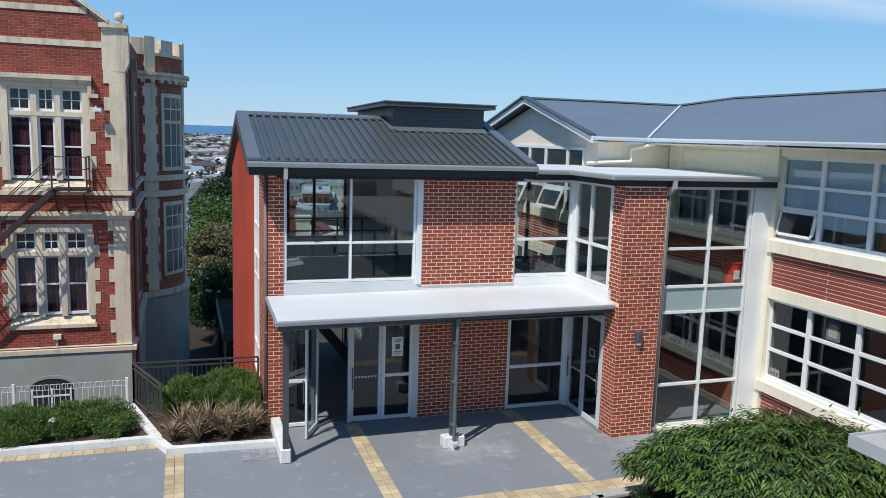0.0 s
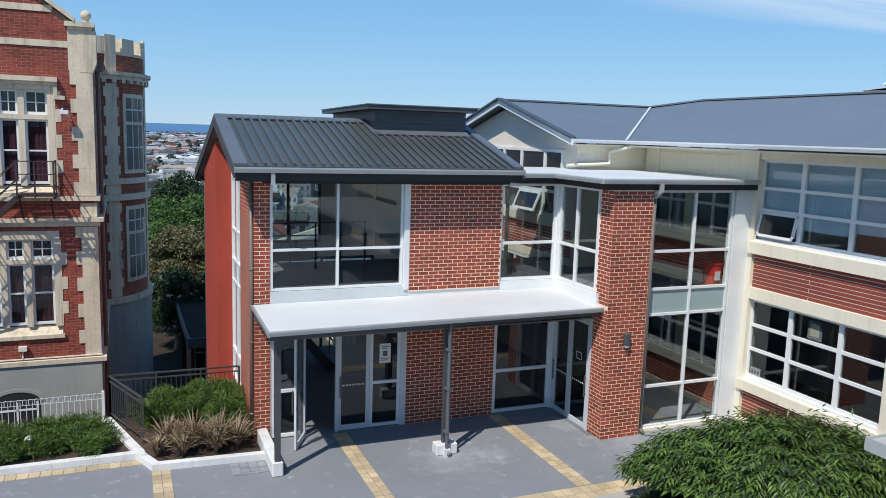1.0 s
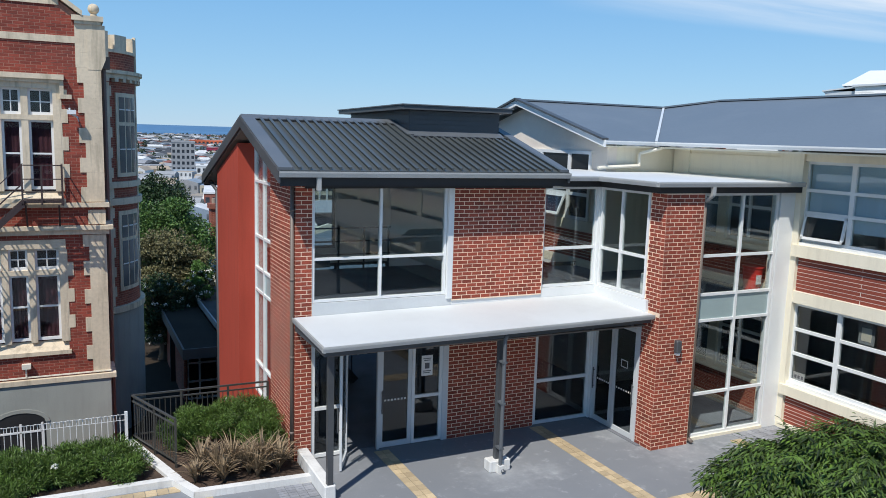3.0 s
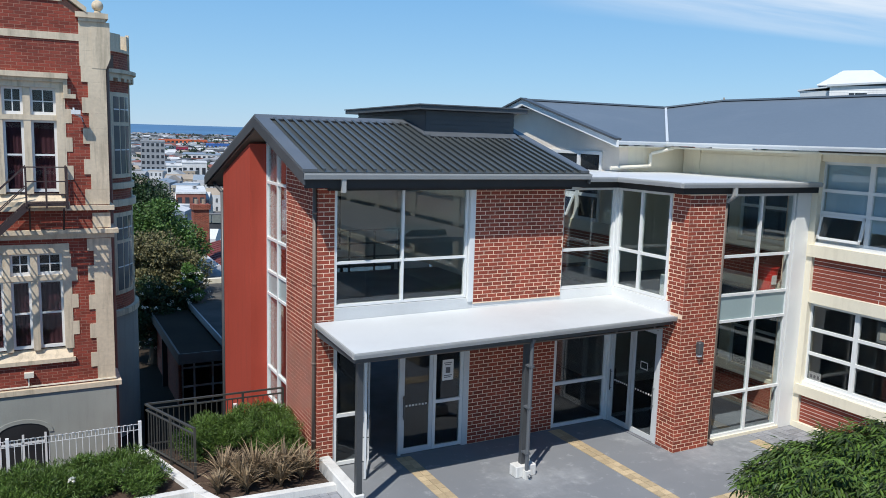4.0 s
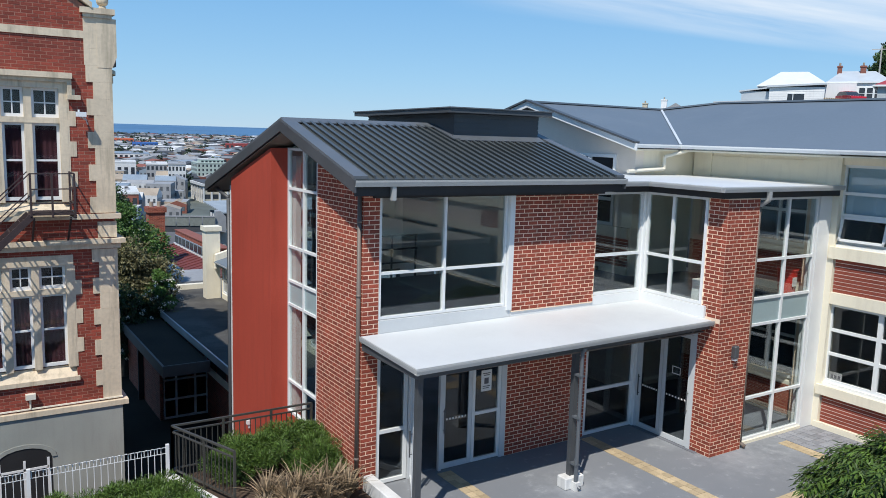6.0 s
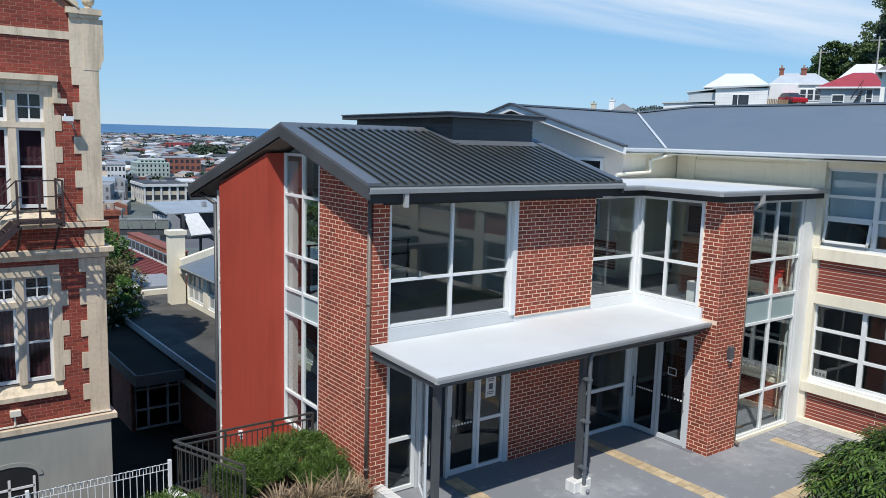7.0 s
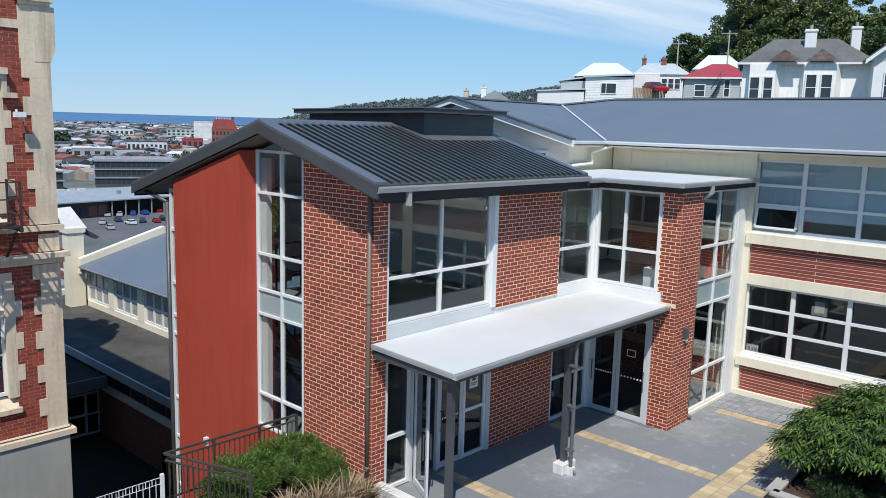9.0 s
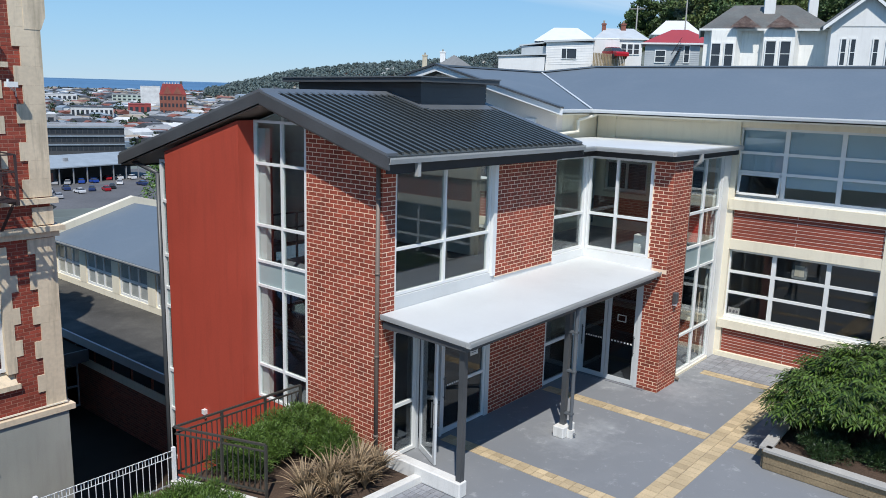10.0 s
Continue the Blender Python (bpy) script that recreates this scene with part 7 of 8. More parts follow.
# steep roof and gables of the tall brick building, chimneys on it
k = far_reach(260.0, 446.7, -11.8)
tx, ty, tz = -6.0 + k * 266.0, 5.0 + k * 441.7, 7.0 - 6.0 * k + 0.7
tb = thing("gabled_roof", "steep red roof with chimney on the tall brick building", "roof", (tx, ty, tz))
f = Face((tx, ty, 0), Vector((math.cos(radians(31.3)), -math.sin(radians(31.3)), 0)), Vector((-math.sin(radians(31.3)), -math.cos(radians(31.3)), 0)))
bm = bmesh.new()
f.poly(bm, [(-11.6, tz), (11.6, tz), (8.0, tz + 9.0), (-8.5, tz + 9.0)], -24, -1)
part("slope", bm, "f_red", tb)
for u in (-4.5, 4.0):
    bm = bmesh.new()
    f.poly(bm, [(u - 3.6, tz), (u + 3.6, tz), (u, tz + 7.0)], -10, 0.4)
    part("gable", bm, "f_brick", tb)
bm = bmesh.new()
f.slab(bm, 6.4, 8.6, tz, tz + 11.5, -8, -5)
part("chimney", bm, "f_dark", tb)
bm = bmesh.new()
for i in range(6):
    f.slab(bm, -7.5 + 2.4 * i, -6.7 + 2.4 * i, tz + 9.0, tz + 10.2, -13, -12)
part("ridge_vents", bm, "f_white", tb)

# the general spread of the city, too many to count
for k, nm in enumerate(("f_white", "f_grey", "f_brick", "f_dark", "f_bluegrey", "f_dark", "f_tan", "f_grey", "f_grey", "f_dark")):
    rng = random.Random(300 + k)
    verts, faces = [], []
    for _ in range(620):
        a = radians(rng.uniform(-2, 62))
        r = 420 * (2290 / 420) ** (rng.random() ** 0.7)
        x, y = r * math.sin(a), r * math.cos(a)
        s = 0.9 + r / 3000
        w, d, h = rng.uniform(6, 20) * s, rng.uniform(6, 14) * s, rng.uniform(2.5, 4.5)
        z = hill_z(x, y)
        t = radians(rng.choice((12, 102)) + rng.uniform(-6, 6))
        ux, uy = math.cos(t), math.sin(t)
        p = [(x + ux * i * w / 2 - uy * j * d / 2, y + uy * i * w / 2 + ux * j * d / 2) for i, j in ((-1, -1), (1, -1), (1, 1), (-1, 1))]
        m0, m1 = ((p[0][0] + p[3][0]) / 2, (p[0][1] + p[3][1]) / 2), ((p[1][0] + p[2][0]) / 2, (p[1][1] + p[2][1]) / 2)
        peak = h if rng.random() < 0.45 else h * 1.45
        n = len(verts)
        verts += [(*q, z - 1) for q in p] + [(*q, z + h) for q in p] + [(*m0, z + peak), (*m1, z + peak)]
        faces += [tuple(n + i for i in q) for q in ((0, 1, 5, 4), (2, 3, 7, 6), (1, 2, 6, 9, 5), (3, 0, 4, 8, 7), (4, 5, 9, 8), (6, 7, 8, 9))]
    me = bpy.data.meshes.new("city_roofs")
    me.from_pydata(verts, [], faces)
    tagged(placed("city_roofs", me, nm), "spread of small distant roofs and walls", "city", kind="stuff")


# street blocks nearer the hill, with their rows of windows
street = {k: ([], []) for k in ("f_white", "f_grey", "f_cream", "f_brick", "f_tan", "f_bluegrey", "f_pane")}


def add_quads(key, pts):
    verts, faces = street[key]
    n = len(verts)
    verts += pts
    faces += [tuple(range(n + i, n + i + 4)) for i in range(0, len(pts), 4)]


rng = random.Random(77)
for _ in range(620):
    a, r = radians(rng.uniform(3, 44)), rng.uniform(195, 430)
    if 13 < math.degrees(a) < 34 or (math.degrees(a) > 9.7 and r < 290):
        continue
    x, y = r * math.sin(a), r * math.cos(a)
    z, h = hill_z(x, y), rng.choice((3.4, 4.2, 6.2, 6.8, 9.4, 9.8))
    w, d = rng.uniform(5, 13), rng.uniform(5, 10)
    t = radians(-20 + rng.choice((0, 90)) + rng.uniform(-4, 4))
    u, v = Vector((math.cos(t), math.sin(t), 0)), Vector((-math.sin(t), math.cos(t), 0))
    o = Vector((x, y, z))
    key = rng.choice(("f_white", "f_white", "f_white", "f_grey", "f_bluegrey", "f_grey", "f_cream", "f_brick", "f_tan"))
    c = [o - u * w / 2 - v * d / 2, o + u * w / 2 - v * d / 2, o + u * w / 2 + v * d / 2, o - u * w / 2 + v * d / 2]
    up = Vector((0, 0, h))
    for i in range(4):
        p, q = c[i], c[(i + 1) % 4]
        add_quads(key, [tuple(k) for k in (p - up * 0.4, q - up * 0.4, q + up, p + up)])
        n_out, side = (q - p).cross(Vector((0, 0, 1))).normalized() * 0.05, (q - p)
        cols = max(2, int(side.length / 1.9))
        for s in range(1 if h < 5 else 2 if h < 8 else 3):
            for m in range(cols):
                g0, g1 = p + side * ((m + 0.3) / cols) + n_out, p + side * ((m + 0.7) / cols) + n_out
                z0, z1 = Vector((0, 0, 1.0 + 3.1 * s)), Vector((0, 0, 2.5 + 3.1 * s))
                add_quads("f_pane", [tuple(k) for k in (g0 + z0, g1 + z0, g1 + z1, g0 + z1)])
    roof_key = rng.choice(("f_white", "f_grey", "f_grey", "f_bluegrey", "f_tan"))
    if rng.random() < 0.45:
        add_quads(roof_key, [tuple(k + up) for k in c])
    else:
        rise = up + Vector((0, 0, rng.uniform(1.2, 2.4)))
        m0, m1 = (c[0] + c[3]) / 2 + rise, (c[1] + c[2]) / 2 + rise
        add_quads(roof_key, [tuple(k) for k in (c[0] + up, c[1] + up, m1, m0, c[2] + up, c[3] + up, m0, m1)])
        add_quads(key, [tuple(k) for k in (c[0] + up, c[3] + up, m0, m0, c[1] + up, c[2] + up, m1, m1)])
for key, (verts, faces) in street.items():
    me = bpy.data.meshes.new("street_blocks")
    me.from_pydata(verts, [], faces)
    tagged(placed("street_blocks", me, key), "low street buildings on the slope below", "city", kind="stuff")


def leaf_cards(name, centres, half, rng, mat):
    """Small four-cornered leaves at the given points, all in one mesh."""
    n = len(centres)
    d1 = rng.normal(size=(n, 3))
    d1 /= np.linalg.norm(d1, axis=1)[:, None]
    d2 = np.cross(d1, rng.normal(size=(n, 3)))
    d2 /= np.linalg.norm(d2, axis=1)[:, None] + 1e-9
    l = (half * (0.6 + 0.8 * rng.rand(n)))[:, None]
    verts = np.stack([centres - d1 * l, centres + d2 * l * 0.6, centres + d1 * l, centres - d2 * l * 0.6], axis=1).reshape(-1, 3)
    me = bpy.data.meshes.new(name)
    me.from_pydata(verts.tolist(), [], np.arange(4 * n).reshape(-1, 4).tolist())
    return placed(name, me, mat)


def wood(name, label, seed, count, place, mat, size):
    """Tree crowns as many small leafy clumps over an area, one stuff."""
    rng = np.random.RandomState(seed)
    pts, half = [], []
    for _ in range(count):
        x, y, s = place(rng)
        z = hill_z(x, y)
        n = int(40 * min(2.0, s / 4))
        v = rng.normal(size=(n, 3))
        v /= np.linalg.norm(v, axis=1)[:, None]
        pts.append(np.array([x, y, z + s * 0.75]) + v * np.array([0.6, 0.6, 0.75]) * s * (0.55 + 0.5 * rng.rand(n))[:, None])
        half.append(np.full(n, size * s))
    return tagged(leaf_cards(name, np.concatenate(pts), np.concatenate(half), rng, mat), label, "trees", kind="stuff")


def hill_crowns(name, label, seed, count, spread, top, mat):
    """Tall crowns on the hill: clumps of leaves heaped from the ground up to top(y)."""
    rng = np.random.RandomState(seed)
    pts = []
    for _ in range(count):
        x, y = rng.uniform(*spread[0]), rng.uniform(*spread[1])
        peak, r = top(y) * rng.uniform(0.80, 1.0), rng.uniform(2.2, 3.8)
        base = hill_z(x, y) + 1.0
        for _ in range(26):
            u = rng.rand()
            z = base + (peak - base) * u
            w = r * (1.0 - 0.75 * u ** 2.2)
            a = rng.uniform(0, 6.28)
            c = np.array([x + w * math.cos(a) * rng.rand() ** 0.5, y + w * math.sin(a) * rng.rand() ** 0.5, z])
            v = rng.normal(size=(150, 3))
            v /= np.linalg.norm(v, axis=1)[:, None]
            pts.append(c + v * np.array([1.0, 1.0, 0.7]) * rng.uniform(0.7, 1.3) * (0.4 + 0.6 * rng.rand(150))[:, None])
    p = np.concatenate(pts)
    return tagged(leaf_cards(name, p, np.full(len(p), 0.2), rng, mat), label, "trees", kind="stuff")


def polar(a0, a1, r0, r1, s0, s1):
    def pick(rng):
        a, r = radians(rng.uniform(a0, a1)), rng.uniform(r0, r1)
        return r * math.sin(a), r * math.cos(a), rng.uniform(s0, s1)
    return pick


# Distance haze is mixed into both far leaf colours, more strongly in FAR_HAZE.
FAR_LEAF = material("hazy_far_leaf", (0.040, 0.066, 0.036), 0.9, vary=0.3, scale=0.05, fine=0.6, bump=0.0, random_part=0.3)
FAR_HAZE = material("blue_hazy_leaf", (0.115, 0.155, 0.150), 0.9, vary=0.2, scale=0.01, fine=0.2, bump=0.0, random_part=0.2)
wood("city_trees", "dark trees among the city roofs", 201, 900, polar(-2, 52, 400, 2250, 3.5, 6.0), FAR_LEAF, 0.22)
wood("park_trees", "belt of dark park trees on the plain", 202, 60, polar(18.4, 20.6, 800, 930, 5.5, 8.5), FAR_LEAF, 0.22)
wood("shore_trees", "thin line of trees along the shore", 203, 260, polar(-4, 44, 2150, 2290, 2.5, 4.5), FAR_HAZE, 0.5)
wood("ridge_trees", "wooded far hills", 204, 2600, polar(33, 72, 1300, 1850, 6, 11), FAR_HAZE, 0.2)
HILL_DARK = material("deep_green_leaf", (0.060, 0.105, 0.030), 0.6, vary=0.35, scale=0.25, fine=2.0, bump=0.0, random_part=0.5)
HILL_MID = material("mixed_green_leaf", (0.110, 0.150, 0.042), 0.6, vary=0.35, scale=0.25, fine=2.0, bump=0.0, random_part=0.5)
HILL_GREY = material("grey_green_leaf", (0.13, 0.165, 0.105), 0.6, vary=0.3, scale=0.25, fine=2.0, bump=0.0, random_part=0.4)
hill_crowns("hill_trees", "rounded dark green trees behind the houses", 205, 12, ((114, 124), (64.5, 71.5)), lambda y: 23.6 - 0.16 * (y - 67.5) ** 2 * (1 if y > 67.5 else 0.2), HILL_DARK)
hill_crowns("hill_trees", "tall grey-green trees on the hill", 206, 7, ((116, 122), (60, 64.5)), lambda y: 33.0, HILL_GREY)
hill_crowns("hill_trees", "tall mixed green trees on the hill", 207, 34, ((112, 130), (28, 62)), lambda y: 29.0 + 5.0 * ramp(y, 40, 60), HILL_MID)
hill_crowns("hill_trees", "dark green trees on the hill", 208, 14, ((108, 118), (26, 58)), lambda y: 25.0, HILL_DARK)

# brick chimney, red roof and concrete footbridge beyond the annex
ch = thing("brick_chimney", "weathered red brick chimney with a corbelled top", "chimney", (7.5, 60, -6))
bm = bmesh.new()
box(bm, 6.98, 8.02, 59.6, 60.6, -7, 1.15)
part("shaft", bm, "old_brick", ch)
bm = bmesh.new()
box(bm, 6.88, 8.12, 59.5, 60.7, 1.15, 1.5)
part("corbel", bm, "old_brick", ch)
bm = bmesh.new()
for i in range(2):
    tube(bm, (7.25 + 0.5 * i, 60.1, 1.5), (7.25 + 0.5 * i, 60.1, 1.85), 0.14, 10)
part("pots", bm, "f_tan", ch)
rr = thing("red_roofed_house", "old brick house with red iron roof and window strip", "house", (10, 60, -6))
bm = bmesh.new()
prism(bm, [(10.4, 52.5, -2.05), (4.6, 52.5, -3.6), (4.6, 52.5, -3.75), (10.4, 52.5, -2.2)], (0, 14.5, 0))
part("roof", bm, "roof_rust", rr)
bm = bmesh.new()
for k in range(18):
    bar(bm, (10.4, 52.9 + 0.8 * k, -2.03), (4.6, 52.9 + 0.8 * k, -3.58), 0.05, 0.06)
part("roof_seams", bm, "roof_rust", rr)
bm = bmesh.new()
box(bm, 4.8, 10.2, 52.8, 66.6, -10, -3.8)
box(bm, 10.4, 11.2, 55.6, 66.6, -10, -1.0)
wall = part("wall", bm, "old_brick", rr)
bm = bmesh.new()
box(bm, 10.36, 11.25, 55.5, 66.7, -1.0, -0.92)
part("parapet", bm, "f_brick", rr)
bm = bmesh.new()
box(bm, 10.30, 10.42, 52.6, 66.8, -2.07, -1.97)
part("flashing", bm, "f_white", rr)
for k in range(10):
    y = 55.8 + 1.08 * k
    bm = bmesh.new()
    box(bm, 10.33, 10.41, y, y + 0.94, -1.92, -1.30)
    frame_bar = part("window", bm, "f_bluegrey", wall)
    bm = bmesh.new()
    box(bm, 10.31, 10.34, y + 0.06, y + 0.88, -1.86, -1.36)
    part("pane", bm, "f_glass", frame_bar)
sh = thing("small_shed", "pale weatherboard shed with a white roof", "shed", (5.5, 50, -4))
bm = bmesh.new()
prism(bm, [(4.6, 48.0, -1.7), (6.3, 48.0, -1.0), (6.3, 48.0, -0.9), (4.6, 48.0, -1.55)], (0, 4, 0))
part("roof", bm, "f_white", sh)
bm = bmesh.new()
box(bm, 4.7, 8.5, 48.2, 52, -5, -1.6)
part("wall", bm, "f_grey", sh)
fb = thing("footbridge", "grey concrete footbridge with solid parapet panels", "footbridge", (12, 71, -6))
A, B = Vector((9.6, 71.4, -1.25)), Vector((14.5, 69.8, -1.30))
bm = bmesh.new()
bar(bm, A, B, 1.6, 0.6)
part("deck", bm, "f_dark", fb)
for u in (0.1, 0.9):
    p = A.lerp(B, u)
    bm = bmesh.new()
    tube(bm, (p.x, p.y, -10), (p.x, p.y, -1.5), 0.26, 12)
    part("pier", bm, "plain_concrete", fb)
side = Vector(((B - A).y, -(B - A).x, 0)).normalized() * 0.82
for k in range(5):
    bm = bmesh.new()
    bar(bm, A.lerp(B, k / 5 + 0.008) + side + Vector((0, 0, 0.58)), A.lerp(B, (k + 1) / 5 - 0.008) + side + Vector((0, 0, 0.58)), 0.1, 0.72)
    part("parapet_panel", bm, "footbridge_grey", fb)
bm = bmesh.new()
bar(bm, A + side + Vector((0, 0, 1.0)), B + side + Vector((0, 0, 1.0)), 0.16, 0.1)
part("rail", bm, "f_grey", fb)
lt = thing("stair_head", "pale grey concrete stair head at the footbridge's end", "stair head", (15.2, 69.8, -8))
bm = bmesh.new()
prism(bm, [(14.3, 69.2, -1.5), (15.2, 69.2, -1.7), (15.2, 69.2, -0.35), (14.7, 69.2, 0.12), (14.3, 69.2, 0.12)], (0.25, 1.2, 0))
part("wall", bm, "f_grey", lt)
bm = bmesh.new()
tube(bm, (15.2, 70.0, -10), (15.2, 70.0, -1.6), 0.3, 12)
part("pier", bm, "plain_concrete", lt)
ww = thing("white_panel_wall", "plain white sloping panel wall on dark posts", "wall", (18, 70, -8))
bm = bmesh.new()
prism(bm, [(16.1, 69.2, -1.75), (17.85, 69.2, -1.65), (17.25, 70.7, -0.05), (16.0, 70.7, -0.12)], (0.05, 0.12, -0.12))
part("panel", bm, "f_white", ww)
bm = bmesh.new()
prism(bm, [(15.6, 69.6, -1.9), (18.0, 69.6, -1.85), (19.0, 69.6, -2.5), (18.7, 69.6, -2.65), (17.8, 69.6, -2.1), (15.6, 69.6, -2.1)], (0, 0.9, 0))
part("landing", bm, "f_dark", ww)
for x in (15.75, 17.2):
    bm = bmesh.new()
    box(bm, x, x + 0.18, 70.3, 70.5, -10, 0.0 if x < 16 else -1.9)
    part("post", bm, "f_dark", ww)

# market hall: sloped roof over shopfronts, open carport at its far end
hall_f = Face((67.4, 240.4, 0), Vector((math.cos(radians(8)), math.sin(radians(8)), 0)), Vector((math.sin(radians(8)), -math.cos(radians(8)), 0)))
mh = thing("market_hall", "long market hall with a pale grey sloping roof and dark shopfronts", "building", (90, 250, -23.2))
bm = bmesh.new()
hall_f.slab(bm, 1.0, 30.0, -26, -18.4, -12.6, -1.6)
hall_f.slab(bm, 30.0, 64.0, -26, -16.4, -13.0, -12.4)
wall = part("wall", bm, "f_dark", mh)
bm = bmesh.new()
pts = [hall_f.at(u, z, d) for z_off in (0.0, 0.35) for u, d, z in ((-0.5, 0.3, -18.3 + z_off), (65.0, 0.3, -18.3 + z_off), (65.0, -14.0, -15.9 + z_off), (-0.5, -14.0, -15.9 + z_off))]
hexa(bm, pts)
part("roof", bm, "roof_iron", mh)
for u, d in ((14.0, -5.0), (15.6, -8.0), (36.0, -6.0)):
    bm = bmesh.new()
    hall_f.slab(bm, u, u + 1.2, -18.0, -16.4 - 0.1 * d, d - 1.0, d)
    part("roof_vent", bm, "f_grey", mh)
for i in range(9):
    bm = bmesh.new()
    hall_f.slab(bm, 1.8 + 3.1 * i, 4.4 + 3.1 * i, -22.6, -19.6, -1.6, -1.5)
    part("shopfront", bm, "f_brick" if i in (7, 8) else "f_glass", wall)
for i in range(6):
    bm = bmesh.new()
    hall_f.slab(bm, 0.9, 1.0, -21.6, -18.9, -12.0 + 1.75 * i, -10.8 + 1.75 * i)
    part("side_window", bm, "f_white", wall)
for i in range(8):
    bm = bmesh.new()
    hall_f.slab(bm, 30.2 + 4.6 * i, 30.5 + 4.6 * i, -24, -18.2, -0.4, -0.1)
    part("post", bm, "f_grey", mh)
for i in range(3):
    bm = bmesh.new()
    hall_f.slab(bm, 20.0 + 3.4 * i, 22.4 + 3.4 * i, -17.0, -15.2, -13.2, -12.0)
    part("roof_plant", bm, "f_white", mh)

# car park with parked cars
sheet("car_park", [(50, 206), (150, 175), (165, 276), (62, 276)], -23.2, "car_park", "grey asphalt car park below the hill", "car park")
sheet("city_street", [(35, 190), (49, 190), (61, 278), (76, 330), (62, 330), (48, 278)], -23.15, "car_park", "dark asphalt street running down through the city", "street")
CAR_PAINT = [material("car_" + n, c, 0.25, vary=0.03, bump=0.0) for n, c in
             (("navy", (0.03, 0.05, 0.14)), ("white", (0.75, 0.76, 0.77)), ("blue", (0.02, 0.07, 0.36)), ("red", (0.38, 0.012, 0.02)), ("silver", (0.42, 0.43, 0.45)), ("black", (0.02, 0.02, 0.022)))]


def car(x, y, z, yaw, paint, label):
    ob = thing("car", label, "car", (x, y, z), "parked cars")
    m = Matrix.Translation((x, y, z)) @ Matrix.Rotation(radians(yaw), 4, "Z")
    bm = bmesh.new()
    prof = [(-2.1, 0.3), (2.1, 0.3), (2.15, 0.62), (1.95, 0.82), (1.0, 0.95), (-1.6, 1.0), (-2.1, 0.9)]
    prism(bm, [m @ Vector((px, -0.86, pz)) for px, pz in prof], m.to_3x3() @ Vector((0, 1.72, 0)))
    body = part("body", bm, paint, ob)
    bm = bmesh.new()
    hexa(bm, [m @ Vector(p) for p in ((-1.7, -0.78, 0.97), (1.0, -0.78, 0.95), (1.0, 0.78, 0.95), (-1.7, 0.78, 0.97), (-1.2, -0.62, 1.42), (0.3, -0.62, 1.42), (0.3, 0.62, 1.42), (-1.2, 0.62, 1.42))])
    part("glasshouse", bm, "f_glass", ob)
    bm = bmesh.new()
    hexa(bm, [m @ Vector(p) for p in ((-1.22, -0.63, 1.425), (0.32, -0.63, 1.425), (0.32, 0.63, 1.425), (-1.22, 0.63, 1.425), (-1.1, -0.58, 1.47), (0.2, -0.58, 1.47), (0.2, 0.58, 1.47), (-1.1, 0.58, 1.47))])
    part("roof", bm, paint, ob)
    for px in (-1.35, 1.35):
        for py in (-0.80, 0.80):
            bm = bmesh.new()
            tube(bm, m @ Vector((px, py - 0.1, 0.31)), m @ Vector((px, py + 0.1, 0.31)), 0.31, 12)
            part("wheel", bm, "fascia", ob)
    return ob


CAR_AT = ((100.0, 245.4, 4), (93.7, 232.8, 0), (93.7, 224.7, 1), (98.6, 227.4, 0), (101.6, 225.0, 3), (107.8, 245.3, 2), (104.6, 246.0, 2), (114.8, 250.0, 3), (118.1, 249.6, 1), (111.8, 236.6, 1),
          (84.8, 218.0, 4), (121.5, 247.5, 1), (97.0, 247.0, 4), (125.0, 245.0, 4), (116.0, 231.0, 0), (105.5, 229.0, 5), (128.5, 243.0, 1), (103.5, 252.0, 5), (88.0, 230.0, 4), (119.0, 226.0, 2))
CAR_NAME = ("navy", "white", "blue", "red", "silver", "black")
for k, (x, y, c) in enumerate(CAR_AT):
    car(x, y, -23.2, 62 + 14 * (k % 3), CAR_PAINT[c], CAR_NAME[c] + " parked car in the car park below")

# ---- houses on the hill ----
M["weatherboard"] = material("white_weatherboard", (0.74, 0.75, 0.74), 0.6, vary=0.05, scale=0.5, bump=0.05, dirt=((0.5, 0.5, 0.48), 0.25), streak=True)
M["board_grey"] = material("blue_grey_weatherboard", (0.40, 0.44, 0.46), 0.6, vary=0.06, bump=0.05)
M["villa_wall"] = material("pale_villa_paint", (0.84, 0.84, 0.80), 0.65, vary=0.05, bump=0.05, dirt=((0.4, 0.4, 0.38), 0.3), streak=True)
M["slate"] = material("weathered_slate", (0.125, 0.132, 0.126), 0.8, vary=0.2, scale=0.7, fine=6, bump=0.2, dirt=((0.18, 0.12, 0.10), 0.3))
M["slate_rust"] = material("rust_stained_slate", (0.19, 0.135, 0.115), 0.8, vary=0.35, scale=1.4, fine=6, bump=0.2, dirt=((0.36, 0.33, 0.30), 0.5))
M["iron_white"] = material("white_iron_roof", (0.66, 0.68, 0.68), 0.5, vary=0.04, bump=0.02)
M["iron_grey"] = material("pale_grey_iron_roof", (0.50, 0.54, 0.56), 0.45, vary=0.06, bump=0.02)
M["iron_red"] = material("red_iron_roof", (0.36, 0.05, 0.055), 0.5, vary=0.1, bump=0.02)


def facing(x, y, out):
    o = Vector((*out, 0)).normalized()
    return Face((x, y, 0), Vector((-o.y, o.x, 0)), o)


